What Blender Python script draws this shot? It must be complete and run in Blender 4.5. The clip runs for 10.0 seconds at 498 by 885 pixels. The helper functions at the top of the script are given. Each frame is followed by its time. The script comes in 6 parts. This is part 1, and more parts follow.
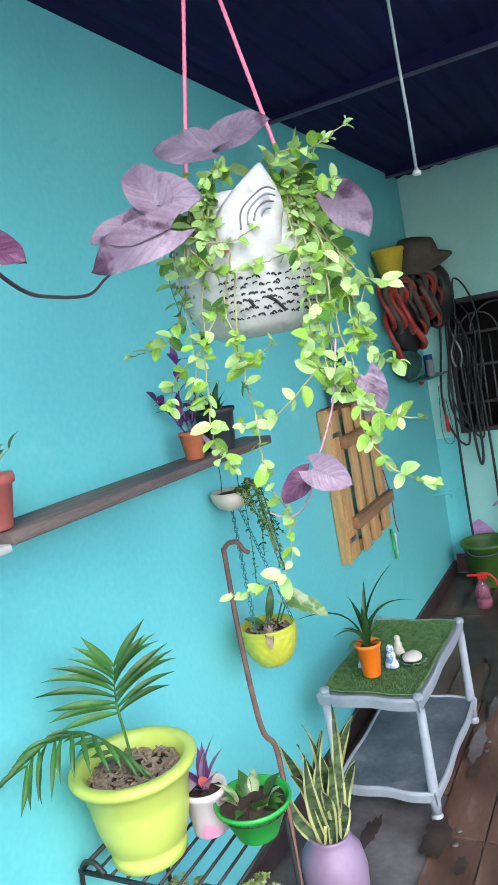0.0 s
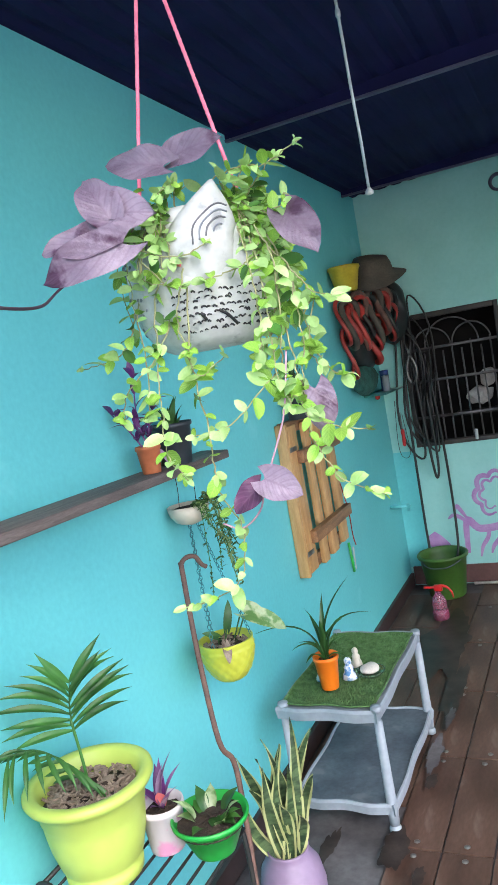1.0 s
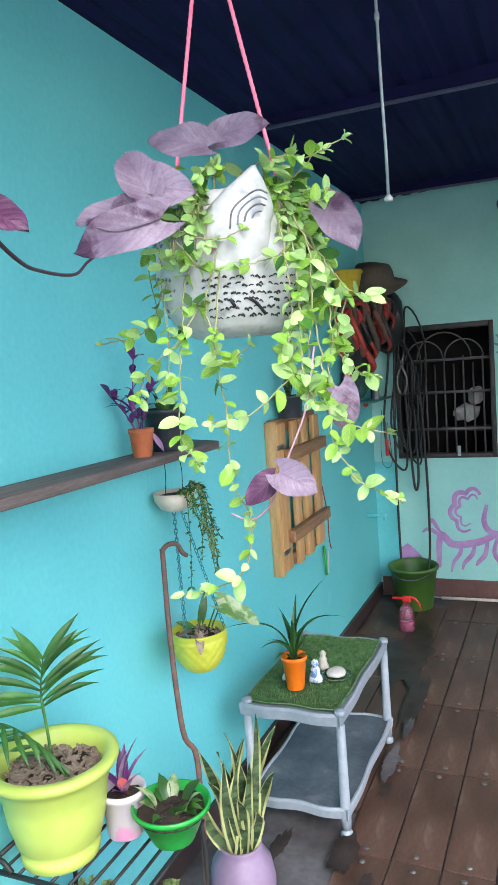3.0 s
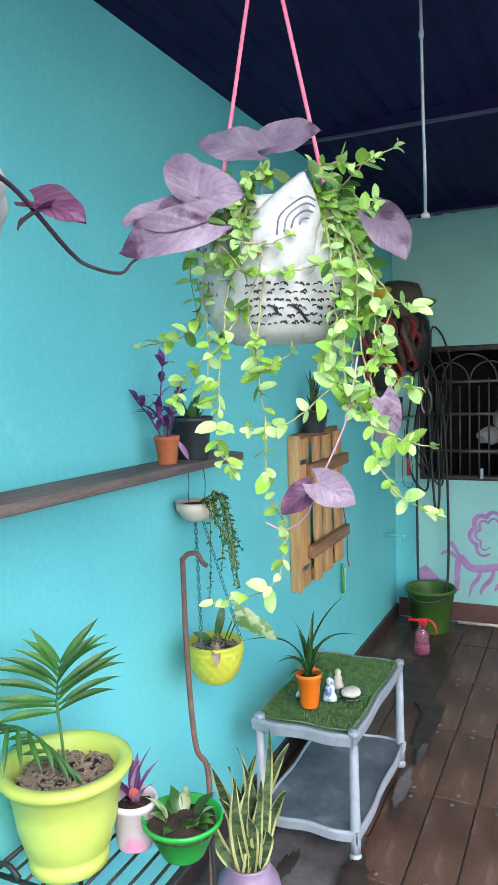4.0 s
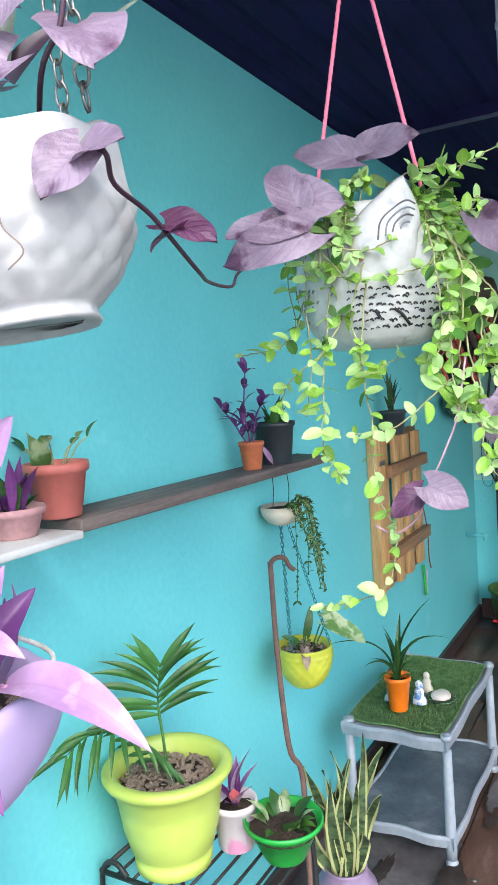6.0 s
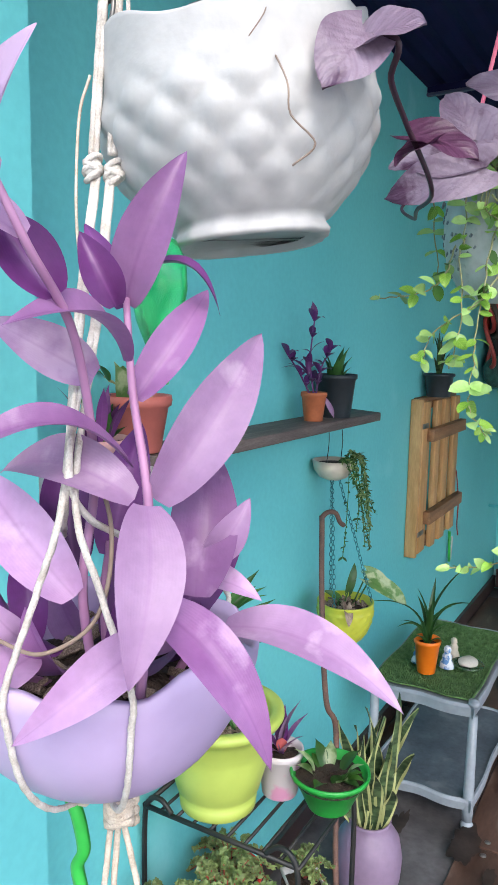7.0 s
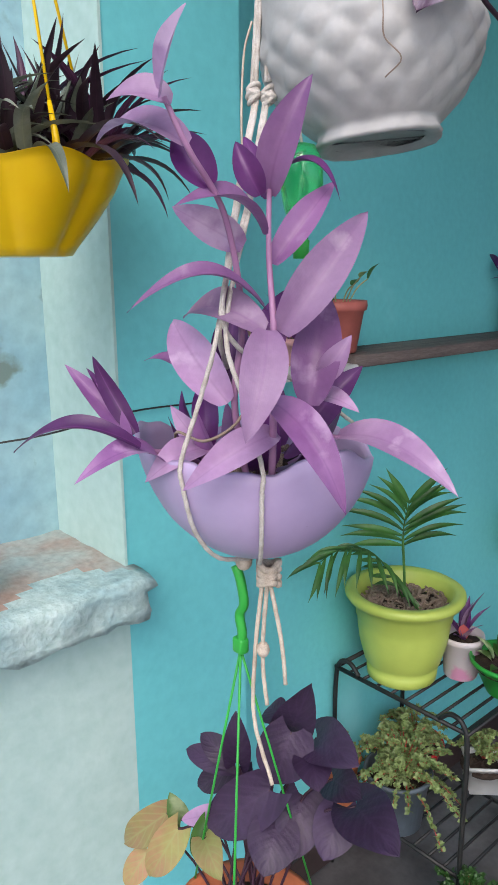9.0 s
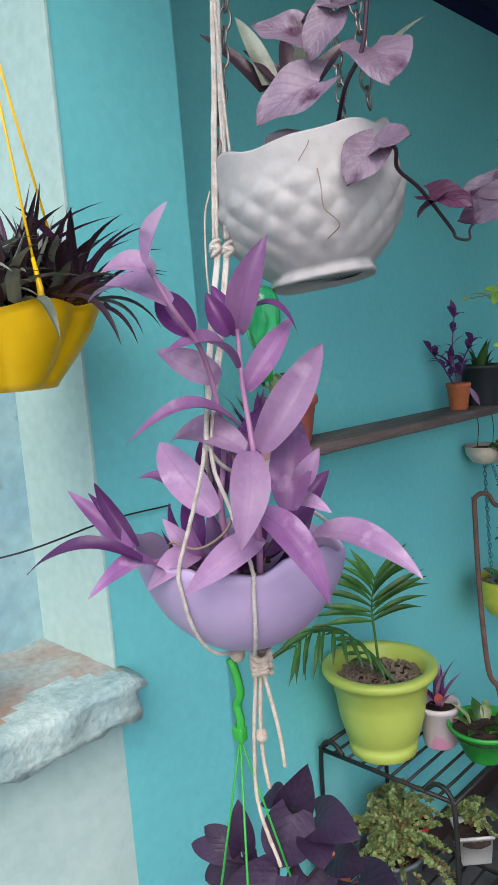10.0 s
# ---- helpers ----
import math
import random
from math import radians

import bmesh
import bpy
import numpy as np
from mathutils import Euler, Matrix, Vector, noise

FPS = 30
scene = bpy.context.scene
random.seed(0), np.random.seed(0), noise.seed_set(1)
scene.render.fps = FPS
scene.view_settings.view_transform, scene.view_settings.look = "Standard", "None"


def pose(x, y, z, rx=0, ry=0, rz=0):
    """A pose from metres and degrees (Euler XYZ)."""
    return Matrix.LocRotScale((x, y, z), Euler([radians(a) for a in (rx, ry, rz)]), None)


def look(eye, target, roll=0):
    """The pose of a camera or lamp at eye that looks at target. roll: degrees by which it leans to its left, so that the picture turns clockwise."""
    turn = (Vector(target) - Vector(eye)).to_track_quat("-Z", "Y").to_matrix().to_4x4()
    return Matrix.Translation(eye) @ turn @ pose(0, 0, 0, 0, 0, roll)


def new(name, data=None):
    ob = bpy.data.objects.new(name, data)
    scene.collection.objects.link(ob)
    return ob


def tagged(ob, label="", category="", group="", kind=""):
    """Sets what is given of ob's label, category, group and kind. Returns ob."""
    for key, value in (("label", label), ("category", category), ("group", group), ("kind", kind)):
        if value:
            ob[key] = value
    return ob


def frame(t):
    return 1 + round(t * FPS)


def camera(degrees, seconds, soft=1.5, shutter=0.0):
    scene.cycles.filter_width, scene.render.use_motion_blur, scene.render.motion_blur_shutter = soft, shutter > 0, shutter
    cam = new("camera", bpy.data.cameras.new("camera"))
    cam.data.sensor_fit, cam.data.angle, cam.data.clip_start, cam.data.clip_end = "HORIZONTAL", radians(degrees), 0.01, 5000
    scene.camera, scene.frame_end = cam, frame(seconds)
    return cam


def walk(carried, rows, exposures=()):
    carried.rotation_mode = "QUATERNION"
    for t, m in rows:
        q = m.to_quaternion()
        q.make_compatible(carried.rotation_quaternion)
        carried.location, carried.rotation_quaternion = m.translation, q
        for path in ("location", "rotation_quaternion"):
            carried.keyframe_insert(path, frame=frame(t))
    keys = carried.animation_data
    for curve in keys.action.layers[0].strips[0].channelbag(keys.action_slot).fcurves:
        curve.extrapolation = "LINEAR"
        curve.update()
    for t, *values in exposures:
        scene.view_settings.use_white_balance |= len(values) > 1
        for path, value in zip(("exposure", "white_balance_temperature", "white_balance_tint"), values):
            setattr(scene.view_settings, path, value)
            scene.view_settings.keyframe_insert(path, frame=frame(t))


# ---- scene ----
cam = camera(37.3, 10.0)
PATH = [
    (0, (1.245, -0.355, 1.652), (0.296, 1.392, 1.436), -10.2),
    (0.5, (1.248, -0.351, 1.649), (0.39, 1.442, 1.423), -10.1),
    (1, (1.258, -0.361, 1.646), (0.409, 1.439, 1.453), -10.1),
    (1.5, (1.26, -0.364, 1.646), (0.426, 1.442, 1.438), -10.0),
    (2, (1.256, -0.377, 1.645), (0.457, 1.449, 1.474), -8.9),
    (2.5, (1.22, -0.369, 1.644), (0.49, 1.48, 1.425), -5.0),
    (3, (1.208, -0.373, 1.646), (0.416, 1.451, 1.433), -4.1),
    (4.3, (1.176, -0.37, 1.636), (0.354, 1.446, 1.473), -1.1),
    (4.5, (1.206, -0.363, 1.641), (0.444, 1.479, 1.478), -1.9),
    (5, (1.224, -0.367, 1.636), (0.416, 1.454, 1.453), -3.4),
    (5.5, (1.213, -0.379, 1.643), (0.197, 1.338, 1.506), -5.3),
    (5.7, (1.19, -0.389, 1.646), (0.172, 1.327, 1.506), -4.8),
    (6.8, (0.995, -0.445, 1.635), (0.055, 1.305, 1.4), -0.7),
    (7, (0.972, -0.448, 1.633), (-0.022, 1.264, 1.35), 1.0),
    (7.5, (0.963, -0.448, 1.655), (-0.202, 1.159, 1.408), -2.1),
    (8, (0.982, -0.499, 1.658), (-0.217, 1.095, 1.517), -0.8),
    (8.5, (1.015, -0.543, 1.612), (-0.346, 0.895, 1.327), 5.1),
    (9, (1.153, -0.536, 1.593), (-0.305, 0.751, 1.127), -0.5),
    (9.5, (1.211, -0.573, 1.618), (-0.314, 0.667, 1.25), -3.6),
    (10, (1.195, -0.614, 1.636), (-0.196, 0.801, 1.383), -4.5),
]
walk(cam, [(t, look(eye, target, roll)) for t, eye, target, roll in PATH], [(0.0, 2.0, 6350, 11), (5.7, 2.0, 6350, 11), (6.8, 1.6, 6450, 11), (7.5, 1.18, 6550, 12), (8.5, 0.88, 6650, 14), (10.0, 0.80, 6650, 14)])

# ---- light ----
world = bpy.data.worlds.new("sky")
scene.world = world
world.use_nodes = True
wn = world.node_tree
sky = wn.nodes.new("ShaderNodeTexSky")
sky.sky_type = "NISHITA"
sky.sun_disc = False
sky.sun_elevation = radians(45)
sky.sun_rotation = radians(139)
sky.dust_density = 2.0
wn.nodes["Background"].inputs["Strength"].default_value = 0.15
wn.links.new(sky.outputs["Color"], wn.nodes["Background"].inputs["Color"])
sun_data = bpy.data.lights.new("sun", "SUN")
sun_data.energy = 0.9
sun_data.angle = radians(40)
sun_data.color = (1.0, 0.97, 0.93)
sun = new("sun", sun_data)
sun.matrix_world = look((4.0, -3.8, 6.5), (0.2, 0.6, 0.8))


# ---- materials ----
def mat(name, a, b=None, rough=0.6, metal=0.0, scale=8.0, fine=0.0, bump=0.0, spots=None, spec=0.5, trans=0.0, stretch=(1, 1, 1), lo=0.35, hi=0.65, coat=0.0, bscale=None, vein=None):
    """A surface between two colours, varied at two scales, with fine relief; spots: colour, scale, threshold."""
    m = bpy.data.materials.new(name)
    m.use_nodes = True
    n, l = m.node_tree.nodes, m.node_tree.links
    bs = n["Principled BSDF"]
    b = b or tuple(c * 0.8 for c in a)
    tc = n.new("ShaderNodeTexCoord")
    mp = n.new("ShaderNodeMapping")
    mp.inputs["Scale"].default_value = stretch
    l.new(tc.outputs["Object"], mp.inputs["Vector"])
    n1 = n.new("ShaderNodeTexNoise")
    n1.inputs["Scale"].default_value, n1.inputs["Detail"].default_value = scale, 6
    l.new(mp.outputs["Vector"], n1.inputs["Vector"])
    cr = n.new("ShaderNodeValToRGB")
    cr.color_ramp.elements[0].position, cr.color_ramp.elements[1].position = lo, hi
    cr.color_ramp.elements[0].color, cr.color_ramp.elements[1].color = (*b, 1), (*a, 1)
    l.new(n1.outputs["Fac"], cr.inputs["Fac"])
    col = cr.outputs["Color"]
    n2 = n.new("ShaderNodeTexNoise")
    n2.inputs["Scale"].default_value, n2.inputs["Detail"].default_value = bscale or scale * 9, 4
    l.new(mp.outputs["Vector"], n2.inputs["Vector"])
    if fine:
        mx = n.new("ShaderNodeMix")
        mx.data_type, mx.blend_type = "RGBA", "OVERLAY"
        mx.inputs["Factor"].default_value = fine
        l.new(col, mx.inputs["A"])
        l.new(n2.outputs["Fac"], mx.inputs["B"])
        col = mx.outputs["Result"]
    if spots:
        c3, s3, th = spots
        n3 = n.new("ShaderNodeTexNoise")
        n3.inputs["Scale"].default_value, n3.inputs["Detail"].default_value = s3, 8
        l.new(mp.outputs["Vector"], n3.inputs["Vector"])
        r3 = n.new("ShaderNodeValToRGB")
        r3.color_ramp.elements[0].position, r3.color_ramp.elements[1].position = th, min(1, th + 0.08)
        l.new(n3.outputs["Fac"], r3.inputs["Fac"])
        m3 = n.new("ShaderNodeMix")
        m3.data_type = "RGBA"
        l.new(r3.outputs["Color"], m3.inputs["Factor"])
        l.new(col, m3.inputs["A"])
        m3.inputs["B"].default_value = (*c3, 1)
        col = m3.outputs["Result"]
    if "leaf" in name:
        oi, hs_ = n.new("ShaderNodeObjectInfo"), n.new("ShaderNodeHueSaturation")
        mr = n.new("ShaderNodeMapRange")
        mr.inputs["To Min"].default_value, mr.inputs["To Max"].default_value = 0.68, 1.22
        l.new(oi.outputs["Random"], mr.inputs["Value"])
        l.new(mr.outputs["Result"], hs_.inputs["Value"])
        l.new(col, hs_.inputs["Color"])
        col = hs_.outputs["Color"]
    vh = None
    if vein:
        style, vcol, amount = vein
        at, al = n.new("ShaderNodeAttribute"), n.new("ShaderNodeAttribute")
        at.attribute_name, al.attribute_name = "across", "along"

        def calc(op, a, b=0.0):
            q = n.new("ShaderNodeMath")
            q.operation = op
            for sock, val in zip(q.inputs, (a, b)):
                if isinstance(val, (int, float)):
                    sock.default_value = val
                else:
                    l.new(val, sock)
            return q.outputs[0]

        ab = calc("ABSOLUTE", at.outputs["Fac"])
        mid = calc("SUBTRACT", 1.0, calc("MINIMUM", calc("MULTIPLY", ab, 9.0), 1.0))
        if style == "long":
            vh = calc("SINE", calc("MULTIPLY", ab, 64.0))
            lines = calc("MULTIPLY", calc("MAXIMUM", vh, 0.0), 0.03)
        else:
            ph = calc("SUBTRACT", calc("MULTIPLY", al.outputs["Fac"], 17.0), calc("MULTIPLY", ab, 7.0))
            vh = calc("POWER", calc("ABSOLUTE", calc("SINE", ph)), 6.0)
            lines = calc("MULTIPLY", calc("POWER", calc("ABSOLUTE", calc("COSINE", ph)), 14.0), 0.7)
        fac = calc("MULTIPLY", calc("MAXIMUM", mid, lines), amount)
        mv = n.new("ShaderNodeMix")
        mv.data_type = "RGBA"
        l.new(fac, mv.inputs["Factor"])
        l.new(col, mv.inputs["A"])
        mv.inputs["B"].default_value = (*vcol, 1)
        col = mv.outputs["Result"]
    l.new(col, bs.inputs["Base Color"])
    bs.inputs["Roughness"].default_value, bs.inputs["Metallic"].default_value = rough, metal
    bs.inputs["Specular IOR Level"].default_value = spec
    bs.inputs["Coat Weight"].default_value = coat
    if bump:
        bp = n.new("ShaderNodeBump")
        bp.inputs["Strength"].default_value, bp.inputs["Distance"].default_value = bump, 0.004
        hgt = n2.outputs["Fac"]
        if vh is not None:
            hgt = calc("ADD", calc("MULTIPLY", vh, 0.025 if style == "long" else 0.22), hgt)
        l.new(hgt, bp.inputs["Height"])
        l.new(bp.outputs["Normal"], bs.inputs["Normal"])
    if trans:
        tr = n.new("ShaderNodeBsdfTranslucent")
        l.new(col, tr.inputs["Color"])
        ms = n.new("ShaderNodeMixShader")
        ms.inputs[0].default_value = trans
        l.new(bs.outputs[0], ms.inputs[1])
        l.new(tr.outputs[0], ms.inputs[2])
        l.new(ms.outputs[0], n["Material Output"].inputs["Surface"])
    return m


TEAL = mat("teal_wall_paint", (0.160, 0.62, 0.655), (0.128, 0.545, 0.585), 0.5, scale=1.1, fine=0.14, bump=0.18, bscale=60, spots=((0.22, 0.66, 0.70), 1.9, 0.64))
MINT = mat("pale_mint_paint", (0.47, 0.65, 0.61), (0.38, 0.56, 0.53), 0.7, scale=3, fine=0.2, bump=0.25, bscale=45)
BLUE = mat("weathered_blue_paint", (0.23, 0.43, 0.52), (0.36, 0.55, 0.58), 0.75, scale=4, fine=0.3, bump=0.4, bscale=40, spots=((0.17, 0.24, 0.22), 11, 0.60))
FARMINT = mat("mint_far_wall_paint", (0.36, 0.70, 0.66), (0.30, 0.62, 0.585), 0.6, scale=2, fine=0.1, bump=0.1, bscale=50)
LEDGE = mat("worn_painted_concrete", (0.28, 0.44, 0.46), (0.44, 0.58, 0.56), 0.85, scale=14, fine=0.45, bump=0.9, bscale=90)
LEDGETOP = mat("dusty_ledge_top", (0.38, 0.27, 0.22), (0.38, 0.46, 0.44), 0.9, scale=9, fine=0.4, bump=0.5, bscale=70)
ROOF = mat("dark_blue_roof_sheet", (0.012, 0.012, 0.062), (0.0085, 0.0088, 0.045), 0.75, scale=3, fine=0.1, spec=0.15)
STEEL = mat("grey_painted_steel", (0.075, 0.078, 0.135), (0.050, 0.052, 0.10), 0.5, scale=6, fine=0.2)
RODM = mat("pale_metal_rod", (0.50, 0.56, 0.58), (0.38, 0.42, 0.44), 0.4, 0.3, scale=20)
PLANK = mat("dark_wood_plank", (0.110, 0.063, 0.046), (0.048, 0.027, 0.020), 0.45, spec=0.35, scale=2.4, fine=0.35, bump=0.2, stretch=(3, 1.0, 1), bscale=30, spots=((0.150, 0.105, 0.086), 3.5, 0.60))
CEMENT = mat("bare_cement", (0.125, 0.118, 0.125), (0.055, 0.05, 0.052), 0.65, scale=5, fine=0.4, bump=0.3)
WET = mat("wet_dirt", (0.045, 0.032, 0.027), (0.018, 0.013, 0.011), 0.40, scale=12, fine=0.3, spec=0.3)
SKIRT = mat("red_brown_skirting", (0.16, 0.075, 0.065), (0.10, 0.05, 0.045), 0.5, scale=5, fine=0.3)
DARKSKIRT = mat("dark_stone_skirting", (0.055, 0.035, 0.035), (0.03, 0.02, 0.02), 0.5, scale=5, fine=0.3)
# ground out of view, made pale to throw light up at wall and roof
GROUNDM = mat("unseen_bounce_terrace", (0.42, 0.40, 0.38), (0.33, 0.32, 0.31), 0.85, scale=1.2, fine=0.3)
SHELFW = mat("weathered_grey_board", (0.17, 0.135, 0.125), (0.10, 0.08, 0.075), 0.7, scale=7, fine=0.5, bump=0.3, stretch=(8, 0.8, 8))
PINE = mat("pine_wood", (0.62, 0.37, 0.16), (0.46, 0.25, 0.095), 0.5, scale=6, fine=0.3, bump=0.1, stretch=(5, 5, 0.6), spots=((0.22, 0.10, 0.04), 7, 0.72))
RAILW = mat("brown_wood_rail", (0.34, 0.18, 0.085), (0.21, 0.11, 0.055), 0.55, scale=8, fine=0.4, stretch=(5, 0.6, 5))
GREYPL = mat("grey_blue_plastic", (0.30, 0.34, 0.39), (0.24, 0.28, 0.32), 0.4, scale=5, fine=0.2, bump=0.05, spots=((0.20, 0.24, 0.28), 6, 0.66))
DARKPL = mat("dark_blotched_grey_shelf", (0.105, 0.125, 0.15), (0.05, 0.065, 0.085), 0.6, scale=7, fine=0.4, spots=((0.15, 0.165, 0.185), 9, 0.62))
TURF = mat("green_turf_mat", (0.13, 0.25, 0.085), (0.06, 0.14, 0.04), 0.95, scale=40, fine=0.5, bump=1.0, bscale=300)
LIME = mat("lime_green_plastic", (0.45, 0.56, 0.115), (0.405, 0.51, 0.095), 0.4, scale=4, fine=0.06, bump=0.02)
YELLIME = mat("yellow_green_plastic", (0.54, 0.56, 0.06), (0.44, 0.48, 0.045), 0.4, scale=6, fine=0.1)
YELLOW = mat("bright_yellow_plastic", (0.90, 0.58, 0.004), (0.80, 0.48, 0.003), 0.3, scale=5, fine=0.08, spots=((0.40, 0.20, 0.02), 14, 0.70))
LILAC = mat("lilac_painted_plastic", (0.44, 0.35, 0.56), (0.38, 0.295, 0.49), 0.42, scale=7, fine=0.06, bump=0.03)
VASEL = mat("mauve_painted_pot", (0.26, 0.19, 0.29), (0.21, 0.15, 0.24), 0.45, scale=5, fine=0.15)
CURLP = mat("dark_grey_brush_line", (0.10, 0.10, 0.11), (0.16, 0.16, 0.17), 0.6, scale=40)
CATW = mat("grey_white_glazed_clay", (0.52, 0.53, 0.52), (0.42, 0.43, 0.42), 0.5, scale=8, fine=0.3, bump=0.1, spots=((0.26, 0.27, 0.27), 28, 0.60))
WHITEC = mat("white_painted_plaster", (0.455, 0.455, 0.45), (0.36, 0.36, 0.355), 0.65, scale=7, fine=0.2, bump=0.2)
WHITEPL = mat("white_plastic", (0.60, 0.61, 0.61), (0.50, 0.52, 0.52), 0.45, scale=8, fine=0.1)
PINKMIX = mat("white_cup_pink_blotches", (0.60, 0.56, 0.58), (0.58, 0.52, 0.55), 0.45, scale=8, spots=((0.66, 0.30, 0.48), 16, 0.52))
TERRA = mat("terracotta", (0.50, 0.15, 0.06), (0.38, 0.11, 0.045), 0.65, scale=9, fine=0.2)
REDPL = mat("brick_red_plastic", (0.47, 0.135, 0.115), (0.39, 0.11, 0.09), 0.5, scale=7, fine=0.15, spots=((0.42, 0.30, 0.24), 10, 0.70))
MAUVE = mat("dusty_mauve_clay", (0.46, 0.26, 0.27), (0.36, 0.19, 0.20), 0.7, scale=9, fine=0.3)
BEIGEPL = mat("pinkish_beige_pot", (0.56, 0.36, 0.29), (0.48, 0.30, 0.24), 0.6, scale=8, fine=0.2)
ORANGE = mat("orange_plastic", (0.85, 0.20, 0.012), (0.75, 0.16, 0.01), 0.4, scale=8, fine=0.1)
BLACKPL = mat("black_plastic", (0.035, 0.045, 0.055), (0.022, 0.03, 0.035), 0.4, scale=8, fine=0.2)
GREENPL = mat("green_plastic", (0.02, 0.34, 0.05), (0.015, 0.26, 0.04), 0.35, scale=6, fine=0.1)
BUCKET = mat("olive_green_plastic", (0.06, 0.15, 0.025), (0.045, 0.11, 0.02), 0.45, scale=6, fine=0.2)
REDP = mat("bright_red_plastic", (0.65, 0.02, 0.02), (0.5, 0.015, 0.015), 0.35, scale=8)
SOIL = mat("potting_soil", (0.055, 0.035, 0.025), (0.02, 0.013, 0.010), 0.95, scale=30, fine=0.6, bump=1.0)
CHIPS = mat("coir_chips", (0.36, 0.28, 0.22), (0.085, 0.055, 0.04), 0.9, scale=25, fine=0.4, bump=0.4)
IRON = mat("black_iron_wire", (0.015, 0.018, 0.020), (0.03, 0.03, 0.03), 0.5, 0.3, scale=20)
RUST = mat("rusty_brown_rod", (0.19, 0.10, 0.075), (0.11, 0.065, 0.055), 0.7, 0.1, scale=25, fine=0.4, bump=0.3)
PINKROPE = mat("pink_nylon_rope", (0.85, 0.20, 0.30), (0.75, 0.14, 0.24), 0.55, scale=60, fine=0.3)
CORD = mat("white_cotton_cord", (0.62, 0.59, 0.55), (0.46, 0.42, 0.37), 0.8, scale=90, fine=0.4, bump=0.4)
JUTE = mat("dirty_cream_cord", (0.62, 0.54, 0.45), (0.46, 0.38, 0.30), 0.85, scale=80, fine=0.4, bump=0.4)
GREENTAPE = mat("green_plastic_strap", (0.04, 0.55, 0.08), (0.03, 0.42, 0.06), 0.35, scale=20, trans=0.2)
CHAINM = mat("dull_chain_metal", (0.25, 0.25, 0.24), (0.14, 0.13, 0.12), 0.4, 0.8, scale=30)
TEALCH = mat("teal_plastic_chain", (0.03, 0.22, 0.25), (0.02, 0.15, 0.18), 0.5, scale=20)
JENNY = mat("bright_lime_leaf", (0.31, 0.55, 0.085), (0.18, 0.38, 0.045), 0.4, scale=30, fine=0.2, trans=0.3, spec=0.4, vein=("side", (0.50, 0.70, 0.16), 0.35), bump=0.12)
JENNYL = mat("pale_lime_leaf", (0.47, 0.68, 0.28), (0.33, 0.55, 0.16), 0.4, scale=30, fine=0.2, trans=0.3, spec=0.4)
# dark copy of the lime leaf with shade put into its colour
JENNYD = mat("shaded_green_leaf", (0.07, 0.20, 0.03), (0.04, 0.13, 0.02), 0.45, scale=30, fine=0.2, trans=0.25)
JSTEM = mat("pale_olive_stem", (0.34, 0.35, 0.16), (0.24, 0.22, 0.11), 0.6, scale=30)
PLEAF = mat("dusky_violet_leaf", (0.27, 0.205, 0.275), (0.175, 0.125, 0.18), 0.42, scale=18, fine=0.2, trans=0.2, spots=((0.06, 0.020, 0.052), 20, 0.57), bump=0.4, vein=("side", (0.12, 0.06, 0.12), 0.4))
PLEAFD = mat("deep_maroon_leaf", (0.11, 0.035, 0.09), (0.06, 0.018, 0.05), 0.4, scale=18, fine=0.3, trans=0.2, bump=0.25, vein=("side", (0.20, 0.10, 0.17), 0.4))
SPLEAF = mat("dark_purple_heart_leaf", (0.050, 0.026, 0.068), (0.030, 0.015, 0.042), 0.5, scale=14, fine=0.2, trans=0.15, bump=0.25, vein=("side", (0.075, 0.04, 0.095), 0.4))
VSTEM = mat("dark_purple_stem", (0.045, 0.015, 0.035), (0.03, 0.01, 0.02), 0.5, scale=20)
PINKSTEM = mat("pink_stem", (0.44, 0.27, 0.33), (0.34, 0.20, 0.25), 0.5, scale=20)
TRAD = mat("purple_heart_leaf", (0.36, 0.175, 0.385), (0.235, 0.090, 0.265), 0.42, scale=16, fine=0.15, trans=0.22, bump=0.14, spots=((0.46, 0.28, 0.48), 22, 0.58), stretch=(1, 1, 1), vein=("long", (0.15, 0.045, 0.18), 0.30))
TRADL = mat("pale_purple_heart_leaf", (0.44, 0.280, 0.465), (0.325, 0.175, 0.35), 0.45, scale=16, fine=0.15, trans=0.22, bump=0.14, spots=((0.53, 0.37, 0.54), 22, 0.57), vein=("long", (0.24, 0.11, 0.27), 0.30))
TRADD = mat("deep_purple_heart_leaf", (0.17, 0.040, 0.20), (0.11, 0.028, 0.14), 0.4, scale=16, fine=0.2, trans=0.2, vein=("long", (0.24, 0.08, 0.27), 0.4), bump=0.12)
TSTEM = mat("mauve_stem", (0.36, 0.18, 0.32), (0.28, 0.13, 0.25), 0.5, scale=25)
RHOEO = mat("dark_bronze_leaf", (0.062, 0.036, 0.050), (0.032, 0.017, 0.028), 0.35, scale=14, fine=0.2, trans=0.12, vein=("long", (0.09, 0.04, 0.07), 0.4), bump=0.12)
RHOEOG = mat("grey_green_leaf", (0.27, 0.31, 0.25), (0.15, 0.18, 0.135), 0.4, scale=10, fine=0.2, trans=0.15, stretch=(3, 3, 3), vein=("long", (0.27, 0.33, 0.22), 0.4), bump=0.12)
PALM = mat("palm_leaf", (0.065, 0.20, 0.04), (0.03, 0.11, 0.025), 0.4, scale=12, fine=0.2, trans=0.25)
GRNLEAF = mat("green_leaf", (0.05, 0.15, 0.035), (0.03, 0.09, 0.02), 0.4, scale=14, fine=0.2, trans=0.2)
